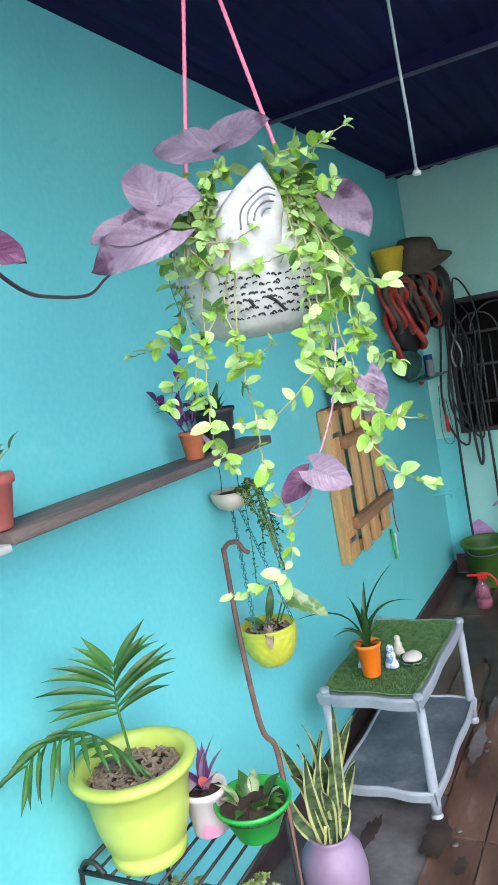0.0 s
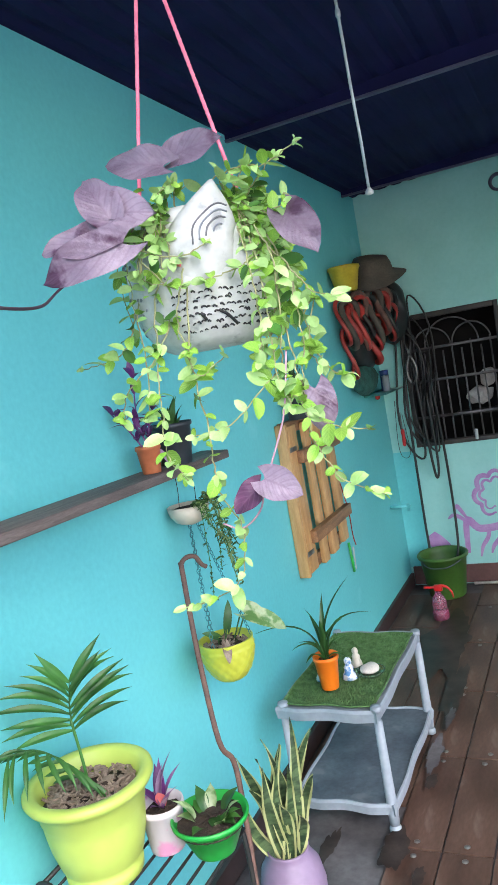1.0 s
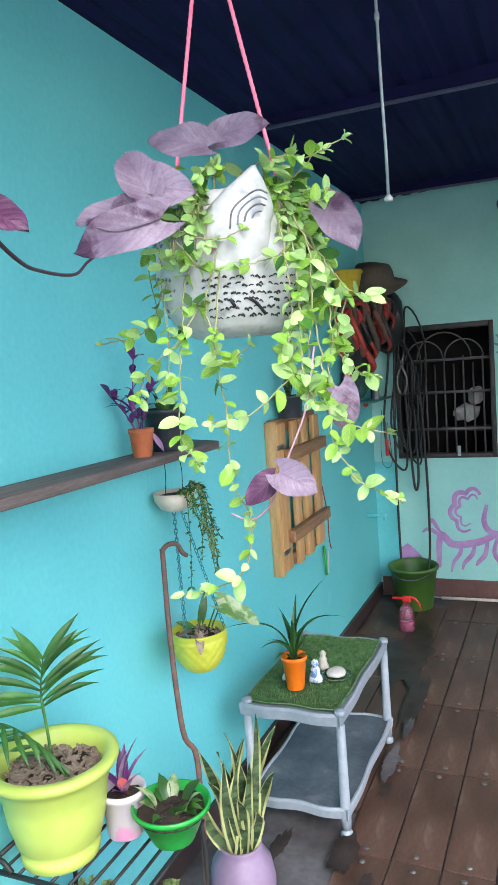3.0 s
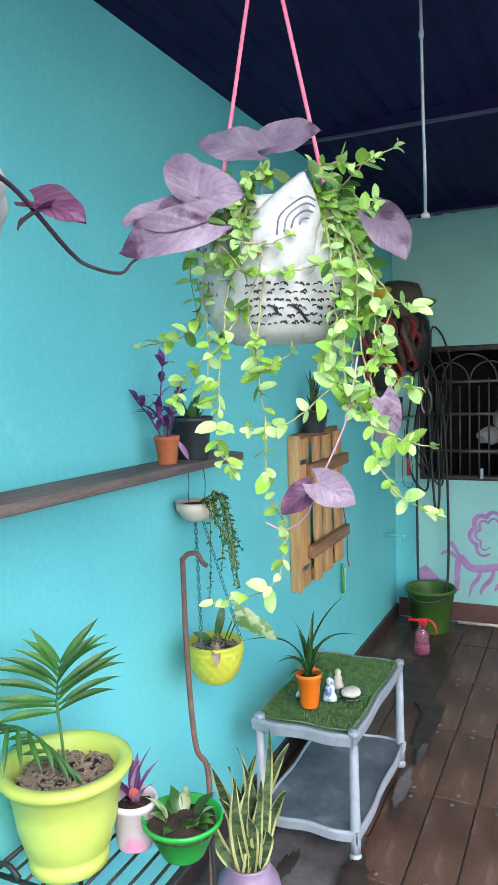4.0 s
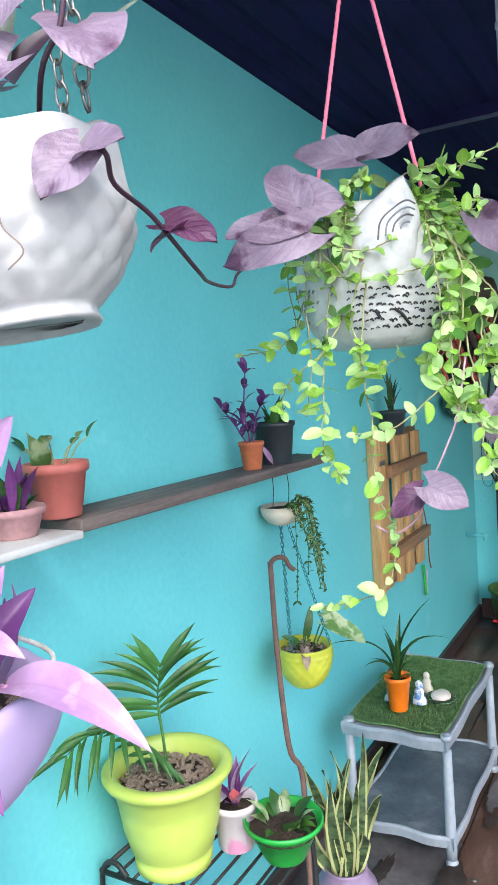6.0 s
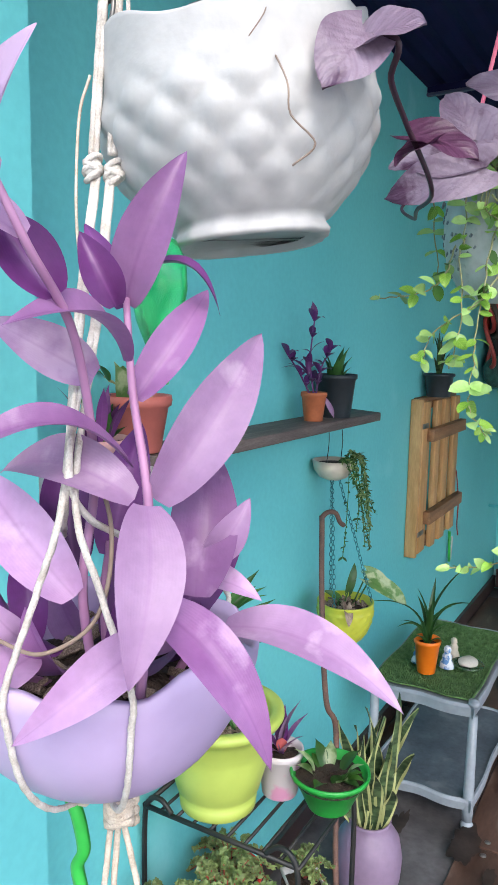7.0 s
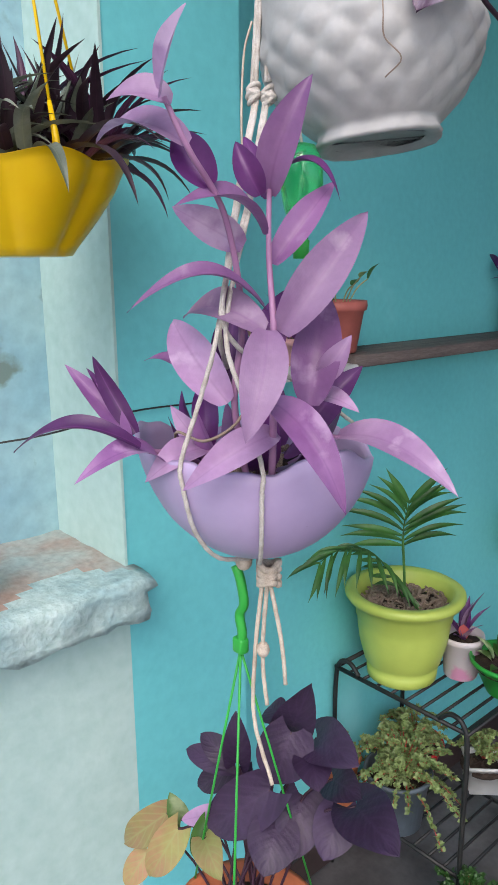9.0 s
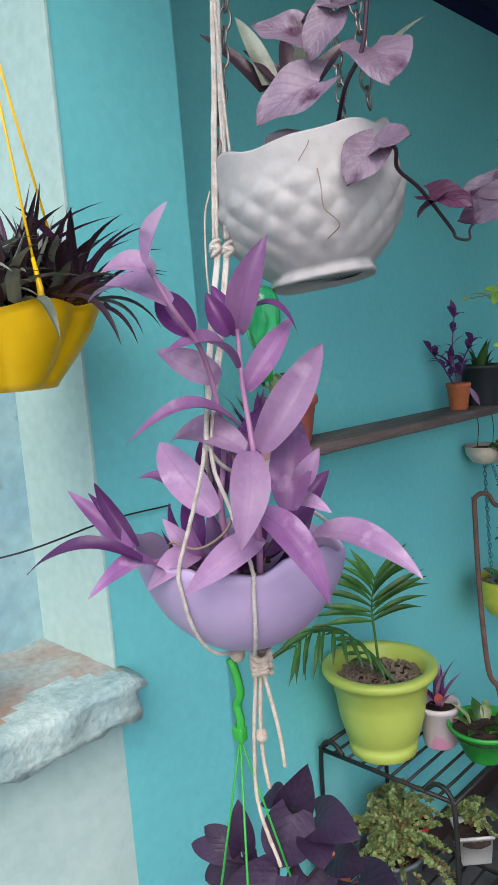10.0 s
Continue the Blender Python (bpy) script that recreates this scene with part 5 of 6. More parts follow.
for i in range(7):
    a = rnd(0.7, 1.5)
    strand([on_pot(a, 0.15, 0.0), on_pot(a + 0.05, 0.12, 0.018), on_pot(a + rnd(-0.1, 0.1), 0.06, 0.022), on_pot(a, 0.005, 0.012) + Vector((0, 0, -rnd(0.0, 0.06)))], 0.023, 0.9, 0.15)


# ---- hanging white quilted pot with the purple vine ----
WX, WY, WZ = 0.690, 0.036, 1.700
TILT = Euler((radians(2), radians(-7), radians(0))).to_matrix()
wp = thing("hanging_white_pot", (WX, WY, WZ), "white quilted ceramic hanging pot with cracks, tilted on its chains", "hanging planter", "plants in pots")
rows = 60
prof2 = []
for i in range(rows + 1):
    u = i / rows
    r = 0.056 + 0.043 * math.sin(math.pi / 2 * min(1, u / 0.66)) ** 0.82 if u < 0.66 else 0.099 - 0.002 * ((u - 0.66) / 0.34) ** 1.5
    prof2.append((r, 0.012 + 0.116 * u))


def quilt2(a, i):
    i -= 5
    u = i / rows
    chip = 0.05 * max(0.0, math.cos(a - radians(-20))) ** 24
    if i < 0:
        return 1 + 0.05 * math.cos(4 * a + 0.7) + 0.012 * math.sin(17 * a) - chip, 0.0
    peak = max(0.0, math.cos(1.5 * (a - radians(-137)))) ** 8 + max(0.0, math.cos(1.5 * (a - radians(15)))) ** 8
    rim = max(0.0, (u - 0.72) / 0.28) ** 1.6
    k = abs(math.sin(8 * a + math.pi * 3.1 * u)) * abs(math.sin(8 * a - math.pi * 3.1 * u))
    env = max(0.0, min(1.0, (0.84 - u) / 0.22)) * min(1.0, 0.35 + u * 3.5)
    dent = 0.006 * noise.noise((2 * math.cos(a), 2 * math.sin(a), 3 * u))
    return 1 + 0.046 * (k ** 0.8) * env + 0.010 * rim + dent, rim * (0.013 * peak + 0.003 * math.sin(5 * a))


part("body", lathe(B(), [(0.044, 0.004), (0.050, 0.0), (0.0585, 0.0), (0.0600, 0.003), (0.0572, 0.007)] + prof2 + [(0.092, 0.128), (0.089, 0.120), (0.090, 0.08)], (WX, WY, WZ), 140, quilt2, TILT), WHITEC, wp)
# dark grey disc closing the recess inside the foot ring
part("foot_underside", lathe(B(), [(0.001, 0.006), (0.030, 0.005), (0.052, 0.004)], (WX, WY, WZ), 40, None, TILT), CEMENT, wp, "dark grey underside within the foot ring")
part("soil", lathe(B(), [(0.088, 0.095), (0.084, 0.108), (0.001, 0.114)], (WX, WY, WZ), 22, lambda a, i: (1, 0.004 * math.sin(3 * a))), SOIL, wp)
part("root", tube(B(), smooth_path([(0.731, -0.020, 1.818), (0.766, -0.058, 1.777), (0.771, -0.062, 1.757), (0.786, -0.060, 1.740), (0.773, -0.062, 1.729)], 5), 0.0006, 5), DRYR, wp, "thin dry root across the glaze")
part("root", tube(B(), smooth_path([(0.737, -0.030, 1.836), (0.743, -0.045, 1.821), (0.739, -0.055, 1.806)], 4), 0.0004, 4), DRYR, wp)
part("liner", lathe(B(), [(0.050, 0.10), (0.050, 0.122), (0.050, 0.146), (0.047, 0.150), (0.045, 0.146), (0.044, 0.125)], (WX - 0.012, WY, WZ), 24, lambda a, i: (1 + 0.05 * math.sin(7 * a + i), 0.006 * math.sin(3 * a))), mat("dusty_plastic_liner", (0.30, 0.25, 0.28), (0.16, 0.12, 0.14), 0.4, scale=30, fine=0.3), wp, "dusty plastic nursery bag")
WTOP = Vector((0.675, 0.05, 2.60))
for q in ((0.632, -0.055, 1.830), (0.738, 0.070, 1.875), (0.66, 0.135, 1.835)):
    chain(wp, q, Vector(q).lerp(WTOP, 0.97), CHAINM, 0.024, 0.0016)
part("ring", tube(B(), [WTOP + Vector((0.012 * math.cos(t), 0, 0.012 * math.sin(t))) for t in [k * 0.5236 for k in range(13)]], 0.002, 6), CHAINM, wp)


def vleaf(b0, t0, w, material=None, up=(0.55, -0.6, 0.55), bend=0.08, fold=0.24, par=None, wave=0.045):
    leaf_part(par or wp, material or PLEAF, b0, t0, w, up=up, kind="heart", bend=bend, fold=fold, n=12, wave=wave)


vleaf((0.716, 0.000, 1.931), (0.661, -0.020, 1.959), 0.062)
vleaf((0.749, 0.000, 1.948), (0.732, -0.020, 1.904), 0.050)
vleaf((0.713, 0.020, 1.960), (0.777, 0.000, 1.946), 0.055)
vleaf((0.775, 0.020, 1.911), (0.814, -0.010, 1.861), 0.085)
vleaf((0.735, -0.010, 1.886), (0.686, -0.050, 1.852), 0.075)
vleaf((0.789, 0.000, 1.817), (0.775, -0.030, 1.778), 0.058)
vleaf((0.790, 0.000, 1.813), (0.827, 0.000, 1.815), 0.052, None, (0.3, -0.7, 0.7))
vleaf((0.791, 0.090, 1.778), (0.839, 0.090, 1.756), 0.046, PLEAFD)
vleaf((0.807, 0.090, 1.772), (0.782, 0.080, 1.756), 0.050, PLEAFD, (0.2, -0.3, 1.0))
vleaf((0.694, 0.020, 1.884), (0.665, -0.020, 1.865), 0.06, PLEAF, (0.2, -0.4, 0.9))
for b0, t0, w, mt in (((0.621, 0.050, 1.928), (0.573, 0.050, 2.017), 0.030, RHOEOG), ((0.612, 0.050, 1.924), (0.541, 0.020, 2.002), 0.026, RHOEO), ((0.736, 0.060, 1.902), (0.813, 0.060, 1.937), 0.020, RHOEOG), ((0.662, 0.050, 1.916), (0.692, 0.050, 1.992), 0.030, RHOEOG), ((0.630, 0.060, 1.927), (0.591, 0.040, 1.972), 0.03, RHOEO), ((0.653, 0.050, 1.913), (0.626, 0.070, 1.985), 0.03, RHOEO), ((0.673, 0.050, 1.907), (0.711, 0.080, 1.954), 0.03, RHOEO)):
    leaf_part(wp, mt, b0, t0, w, up=(0.5, -0.5, 0.6), kind="strap", bend=0.06, n=8)
part("vine", tube(B(), smooth_path([(0.70, 0.05, 1.84), (0.804, 0.000, 1.813), (0.799, 0.020, 1.794), (0.793, 0.070, 1.781), (0.798, 0.120, 1.745), (0.761, 0.200, 1.745), (0.726, 0.300, 1.754), (0.678, 0.400, 1.784), (0.695, 0.440, 1.810), (0.733, 0.480, 1.845)], 7), 0.0022, 7, 0.0016), VSTEM, wp)
part("vine", tube(B(), smooth_path([(0.70, 0.05, 1.83), (0.757, 0.000, 1.874), (0.779, 0.000, 1.903), (0.788, 0.000, 1.944)], 6), 0.0022, 7), VSTEM, wp)

# leaves of the same vine lying over the lime trailer's pot
vleaf((0.801, 0.500, 1.920), (0.717, 0.500, 1.940), 0.062, None, (0.45, -0.85, 0.25))
vleaf((0.808, 0.520, 1.934), (0.880, 0.520, 1.938), 0.058, None, (0.45, -0.87, 0.2))
vleaf((0.745, 0.440, 1.860), (0.705, 0.455, 1.918), 0.070, None, (0.4, -0.8, 0.3))
vleaf((0.716, 0.455, 1.870), (0.806, 0.450, 1.854), 0.085, None, (0.3, -0.9, 0.3))
vleaf((0.741, 0.435, 1.834), (0.656, 0.410, 1.832), 0.070, None, (0.4, -0.8, 0.5))
vleaf((0.764, 0.430, 1.825), (0.656, 0.400, 1.795), 0.075, None, (0.3, -0.9, 0.1))
vleaf((0.945, 0.520, 1.828), (0.985, 0.500, 1.768), 0.070, None, (0.5, -0.8, 0.1))
vleaf((0.892, 0.440, 1.514), (0.938, 0.440, 1.490), 0.056, None, (0.3, -0.9, 0.3))
vleaf((0.880, 0.450, 1.504), (0.846, 0.440, 1.474), 0.045, PLEAFD, (0.3, -0.7, 0.6))
vleaf((0.953, 0.500, 1.610), (0.958, 0.500, 1.553), 0.058, None, (0.5, -0.8, 0.1))
part("vine", tube(B(), smooth_path([(0.932, 0.480, 1.662), (0.923, 0.465, 1.593), (0.910, 0.460, 1.557), (0.887, 0.450, 1.504), (0.874, 0.450, 1.473), (0.846, 0.450, 1.453), (0.820, 0.450, 1.461)], 6), 0.0013, 6), PINKSTEM, wp)


# ---- lilac bowl in a cord hanger with purple heart ----
BX, BY, BZ = 0.630, -0.064, 1.312
bw = thing("hanging_lilac_bowl", (BX, BY, BZ), "lilac half-ball bowl in white cord hanger with purple plant", "hanging planter", "plants in pots")
R = 0.106


def bowl_wob(a, i):
    """An uneven shell drawn out to a blunt point on one side, with a wavy lip."""
    u = min(1.0, i / 15) if i < 16 else 1.0 - (i - 16) / 15 * 0.8
    tip = max(0.0, math.cos(a - radians(-126))) ** 3
    tail = max(0.0, math.cos(a - radians(48))) ** 4
    lip = 0.006 * math.cos(3 * a + 0.4) + 0.004 * math.cos(5 * a) + 0.010 * tip - 0.004 * tail + 0.0025 * math.sin(13 * a)
    return 1 + 0.02 * math.cos(2 * a + 0.9) + tip * (0.26 * u - 0.12) + tail * (0.12 * u - 0.03), lip * max(0.0, (u - 0.6) / 0.4)


outp = [(0.002, 0.0)] + [(R * math.sin(t) ** 0.9, 0.112 * (1 - math.cos(t))) for t in [math.pi / 2 * k / 15 for k in range(1, 16)]]
inp = [(r - 0.004, z + 0.002) for r, z in reversed(outp[5:])]
part("bowl", lathe(B(), outp + inp, (BX, BY, BZ), 64, bowl_wob), LILAC, bw)
part("soil", lathe(B(), [(0.094, 0.060), (0.092, 0.074), (0.05, 0.086), (0.001, 0.088)], (BX, BY, BZ), 26, lambda a, i: (1, 0.006 * math.sin(4 * a + i))), SOIL, bw)
chips(bw, (BX, BY), 0.084, BZ + 0.088, 46, 0.022)
KN = Vector((0.625, -0.052, 1.742))
KB = Vector((0.632, -0.066, 1.300))
GA = Vector((0.684, -0.150, 1.545))
for a, dx in ((-78, -0.005), (-40, 0.005), (70, 0.003), (150, -0.003)):
    c, s = math.cos(radians(a)), math.sin(radians(a))
    pts = [KN + Vector((dx, dx * 0.7, -0.005)), KN.lerp(GA, 0.5) + Vector((dx, dx * 0.8, 0)), GA + Vector((dx * 0.5, dx * 0.4, 0)), GA.lerp(Vector((BX + 1.05 * R * c, BY + 1.05 * R * s, 1.430)), 0.5), Vector((BX + 1.05 * R * c, BY + 1.05 * R * s, 1.430)), Vector((BX + 1.04 * R * c, BY + 1.04 * R * s, 1.405)), Vector((BX + 0.90 * R * c, BY + 0.90 * R * s, 1.360)), Vector((BX + 0.60 * R * c, BY + 0.60 * R * s, 1.325)), KB + Vector((0.014 * c, 0.014 * s, 0.008))]
    part("cord", tube(B(), smooth_path(pts, 20), 0.0021, 9, None, 1.1), CORD, bw)
    part("cord", tube(B(), smooth_path([KN + Vector((dx * 1.2, dx, 0.01)), KN + Vector((0.011 + dx * 0.9, -0.002 + dx * 0.7, 0.12)), (0.646 + dx * 0.5, -0.056 + dx * 0.4, 1.965), (0.705 + dx * 0.3, -0.066, 2.585)], 40), 0.0021, 9, None, 1.1), CORD, bw)
for dx, dz in ((-0.0052, 0.001), (0.0056, -0.002)):
    bm = ball(B(), KN + Vector((dx, dx * 0.8, dz)), 0.0062, (1, 1, 1.35), 2)
    for k in range(4):
        tilt = Euler((0.5 * (-1) ** k, 0.35 * (k - 1.5), 0.8 * k)).to_matrix()
        ring = [KN + Vector((dx, dx * 0.8, dz + (k - 1.5) * 0.0030)) + tilt @ Vector((0.0058 * math.cos(t), 0.0058 * math.sin(t), 0)) for t in [j * 0.5236 for j in range(13)]]
        tube(bm, ring, 0.0021, 7)
    part("knot", bm, CORD, bw)
part("loose_cord", tube(B(), smooth_path([KN + Vector((-0.006, -0.005, 0.06)), KN + Vector((-0.012, -0.010, 0.03)), KN + Vector((-0.014, -0.011, -0.04)), KN + Vector((-0.008, -0.006, -0.09))], 8), 0.0011, 6), JUTE, bw)
# knots and tails under the bowl
bm = B()
for k in range(4):
    tube(bm, [Vector((0.645, -0.062, 1.300 - 0.006 * k)) + Vector((0.010 * math.cos(t), 0.010 * math.sin(t), 0.003 * math.sin(2 * t + k))) for t in [j * 0.5236 for j in range(13)]], 0.0038, 7)
part("knot", bm, JUTE, bw)
part("knot", ball(B(), KB + Vector((-0.012, -0.008, 0)), 0.009, (1, 1, 1.2), 2), JUTE, bw)
for q in (((0.645, -0.062, 1.285), (0.655, -0.057, 1.23), (0.661, -0.057, 1.20), (0.662, -0.055, 1.170)), ((0.643, -0.062, 1.285), (0.640, -0.066, 1.22), (0.640, -0.066, 1.18), (0.648, -0.068, 1.145)), ((0.638, -0.064, 1.285), (0.632, -0.07, 1.20), (0.630, -0.07, 1.12), (0.658, -0.07, 1.055))):
    part("cord_tail", tube(B(), smooth_path(q, 14), 0.0024, 8, 0.0022, 1.1), JUTE, bw)
part("knot", ball(B(), (0.640, -0.066, 1.205), 0.007, (1, 1, 1.3), 2), JUTE, bw)


def tl(b0, t0, w, material=None, up=(0.6, -0.55, 0.55), bend=0.06, fold=0.30, curl=0.0, cup=0.0):
    b0, t0 = Vector(b0), Vector(t0)
    t0 = b0 + (t0 - b0) * 1.07
    leaf_part(bw, material or TRAD, b0, t0, w * 0.86, up=up, kind="channel", bend=bend * 1.5 + rnd(-0.02, 0.02), fold=fold * 1.6, curl=curl + rnd(-0.05, 0.05), n=18, cup=cup + rnd(0.02, 0.12), wave=0.008)


tl((0.672, -0.086, 1.652), (0.709, -0.079, 1.735), 0.036, TRAD, (0.6, -0.7, 0.2))
tl((0.686, -0.095, 1.594), (0.700, -0.040, 1.662), 0.030, TRAD, (0.6, -0.6, 0.5))
tl((0.722, -0.120, 1.540), (0.745, -0.050, 1.630), 0.042, TRADL, (0.7, -0.6, 0.3))
tl((0.735, -0.100, 1.480), (0.717, -0.060, 1.562), 0.046, TRAD, (0.65, -0.75, 0.1))
tl((0.700, -0.117, 1.558), (0.660, -0.215, 1.566), 0.026, TRAD, (0.4, -0.2, 0.9), 0.16)
tl((0.714, -0.130, 1.542), (0.625, -0.145, 1.555), 0.038, TRADL, (0.4, -0.6, 0.7), 0.10)
tl((0.738, -0.150, 1.545), (0.765, -0.195, 1.477), 0.040, TRADL, (0.7, -0.6, 0.4), 0.05, 0.15)
tl((0.672, -0.135, 1.478), (0.590, -0.133, 1.545), 0.044, TRADL, (0.5, -0.75, 0.4), 0.05)
tl((0.625, -0.130, 1.495), (0.552, -0.137, 1.508), 0.020, TRAD, (0.2, -0.3, 0.9), 0.08)
tl((0.730, -0.060, 1.446), (0.842, -0.052, 1.420), 0.036, TRADL, (0.3, -0.5, 0.8), 0.10)
tl((0.730, -0.140, 1.488), (0.806, -0.138, 1.420), 0.034, TRAD, (0.6, -0.5, 0.6), 0.14)
tl((0.712, -0.115, 1.455), (0.685, -0.190, 1.420), 0.034, TRADL, (0.6, -0.5, 0.6), 0.12)
tl((0.640, -0.205, 1.445), (0.560, -0.275, 1.441), 0.024, TRADD, (0.3, -0.2, 0.9), 0.14)
tl((0.618, -0.195, 1.452), (0.602, -0.222, 1.515), 0.020, TRADD, (0.6, -0.6, 0.4), -0.10)
tl((0.622, -0.205, 1.450), (0.560, -0.225, 1.507), 0.022, TRAD, (0.5, -0.4, 0.6), -0.06)
tl((0.610, -0.195, 1.450), (0.580, -0.215, 1.505), 0.014, TRADD, (0.5, -0.4, 0.6), -0.06)
tl((0.622, -0.170, 1.420), (0.632, -0.258, 1.424), 0.028, TRAD, (0.5, -0.2, 0.9), 0.16)
tl((0.632, -0.130, 1.430), (0.628, -0.190, 1.412), 0.034, TRADL, (0.5, -0.3, 0.8), 0.14)
tl((0.605, -0.110, 1.425), (0.590, -0.135, 1.462), 0.024, TRADL, (0.6, -0.6, 0.2), 0.20)
tl((0.690, -0.207, 1.712), (0.735, -0.224, 1.752), 0.030, TRADL, (0.4, -0.7, 0.5), 0.02)
tl((0.692, -0.200, 1.706), (0.655, -0.228, 1.712), 0.034, TRADL, (0.4, -0.5, 0.7), 0.05)
tl((0.696, -0.190, 1.678), (0.600, -0.205, 1.694), 0.036, TRADL, (0.3, -0.4, 0.9), 0.08)
tl((0.692, -0.165, 1.652), (0.664, -0.175, 1.694), 0.034, TRADD, (0.6, -0.7, 0.3), 0.06, 0.4)
tl((0.690, -0.110, 1.618), (0.690, -0.190, 1.640), 0.030, TRAD, (0.5, -0.2, 0.9), 0.14, 0.4)
tl((0.676, -0.120, 1.608), (0.640, -0.160, 1.640), 0.034, TRADL, (0.6, -0.6, 0.3), 0.05)
tl((0.676, -0.100, 1.650), (0.664, -0.115, 1.690), 0.026, TRADD, (0.6, -0.7, 0.2), 0.08, 0.4)
tl((0.668, -0.075, 1.668), (0.712, -0.045, 1.650), 0.018, TRADD, (0.3, -0.2, 0.9), 0.25)
tl((0.660, -0.075, 1.650), (0.640, -0.085, 1.700), 0.022, TRADD, (0.6, -0.7, 0.2), 0.08)
tl((0.640, -0.100, 1.480), (0.610, -0.070, 1.560), 0.040, TRADD, (0.6, -0.7, 0.2), 0.05)
tl((0.660, -0.090, 1.490), (0.655, -0.050, 1.570), 0.038, TRADD, (0.6, -0.7, 0.2), 0.05)
tl((0.735, -0.085, 1.500), (0.755, -0.075, 1.535), 0.024, TRADL, (0.6, -0.6, 0.4), 0.10)
tl((0.715, -0.075, 1.480), (0.760, -0.070, 1.475), 0.022, TRADL, (0.3, -0.5, 0.8), 0.10)
tl((0.690, -0.060, 1.440), (0.720, -0.020, 1.500), 0.034, TRADD, (0.6, -0.7, 0.2), 0.05)
tl((0.600, -0.100, 1.420), (0.570, -0.080, 1.480), 0.030, TRADD, (0.6, -0.6, 0.2), 0.10)
for k in range(9):
    a = 0.7 * k
    b0 = Vector((BX + 0.03 * math.cos(a), BY + 0.03 * math.sin(a), 1.405))
    tl(b0, b0 + Vector((0.055 * math.cos(a), 0.055 * math.sin(a), rnd(0.03, 0.09))), 0.034, (TRADD, TRAD, TRADD)[k % 3], (math.cos(a), math.sin(a), 0.5), 0.08)
for pts, r0 in ((((0.700, -0.110, 1.400), (0.718, -0.125, 1.47), (0.722, -0.128, 1.54), (0.695, -0.108, 1.60), (0.674, -0.088, 1.655)), 0.0042), (((0.668, -0.110, 1.400), (0.672, -0.128, 1.48), (0.680, -0.125, 1.55), (0.690, -0.150, 1.63), (0.698, -0.190, 1.675), (0.690, -0.205, 1.71)), 0.0040), (((0.625, -0.110, 1.400), (0.622, -0.150, 1.425), (0.620, -0.185, 1.435), (0.622, -0.205, 1.450)), 0.0042), (((0.690, -0.060, 1.400), (0.715, -0.060, 1.440), (0.735, -0.062, 1.447)), 0.004), (((0.65, -0.08, 1.40), (0.655, -0.09, 1.46), (0.66, -0.09, 1.50)), 0.004)):
    part("stem", tube(B(), smooth_path(pts, 7), r0 * 0.82, 8, r0 * 0.52), TSTEM, bw)
part("dry_stem", tube(B(), smooth_path([(0.60, -0.14, 1.432), (0.625, -0.155, 1.448), (0.66, -0.15, 1.445), (0.690, -0.135, 1.470), (0.688, -0.12, 1.52), (0.668, -0.12, 1.57)], 8), 0.0014, 6), DRYR, bw)

# green bottle hung behind the plant
gb = thing("green_bottle", (0.655, -0.030, 1.60), "small green translucent plastic bottle hung upside down on white cord", "bottle")
part("body", lathe(B(), [(0.001, 0.046), (0.012, 0.043), (0.019, 0.030), (0.020, 0.010), (0.016, -0.012), (0.009, -0.030), (0.006, -0.040), (0.001, -0.041)], (0.655, -0.030, 1.655), 24), GREENGL, gb)
part("cap", lathe(B(), [(0.007, -0.056), (0.008, -0.040), (0.006, -0.038)], (0.655, -0.030, 1.655), 16), GREENTAPE, gb)
part("cord", tube(B(), smooth_path([(0.655, -0.030, 1.700), (0.645, -0.045, 1.80), (0.655, -0.065, 2.0), (0.66, -0.07, 2.585)], 12), 0.0016, 6), CORD, gb)

# green strap and strings down to the lower hanging pot
hp = thing("lower_hanging_pot", (0.590, -0.050, 0.690), "terracotta coloured hanging pot on green strings with dark purple leaves", "hanging planter", "plants in pots")
part("body", lathe(B(), [(0.060, 0), (0.064, 0.004), (0.088, 0.110), (0.094, 0.112), (0.094, 0.126), (0.086, 0.126), (0.080, 0.09)], (0.590, -0.050, 0.690), 36), TERRA, hp)
part("soil", lathe(B(), [(0.080, 0.090), (0.078, 0.104), (0.001, 0.108)], (0.590, -0.050, 0.690), 20), SOIL, hp)
part("strap", tube(B(), smooth_path([(0.606, -0.073, 1.29), (0.612, -0.072, 1.275), (0.616, -0.071, 1.25), (0.610, -0.072, 1.235), (0.614, -0.072, 1.215), (0.610, -0.072, 1.20)], 6), 0.0052, 6), GREENTAPE, hp, "bright green plastic strap")
part("buckle", box(B(), (0.603, -0.078, 1.192), (0.619, -0.066, 1.210), 0.003), GREENTAPE, hp)
for a in (-52, 66, 186):
    part("string", tube(B(), [(0.611, -0.072, 1.195), (0.590 + 0.092 * math.cos(radians(a)), -0.050 + 0.092 * math.sin(radians(a)), 0.812)], 0.0014, 6), GREENTAPE, hp)


def pl(b0, t0, w, material=None, up=(0.6, -0.55, 0.6), bend=0.08):
    leaf_part(hp, material or SPLEAF, b0, t0, w, up=up, kind="heart", bend=bend, fold=0.22, n=11, wave=0.015)
    mid = Vector((0.57, -0.03, 0.82)).lerp(Vector(b0), 0.6) + Vector((0, 0, 0.03))
    part("leaf_stalk", tube(B(), smooth_path([(0.58 + rnd(-0.03, 0.03), -0.045 + rnd(-0.03, 0.03), 0.79), mid, b0], 5), 0.0018, 5), VSTEM, hp)


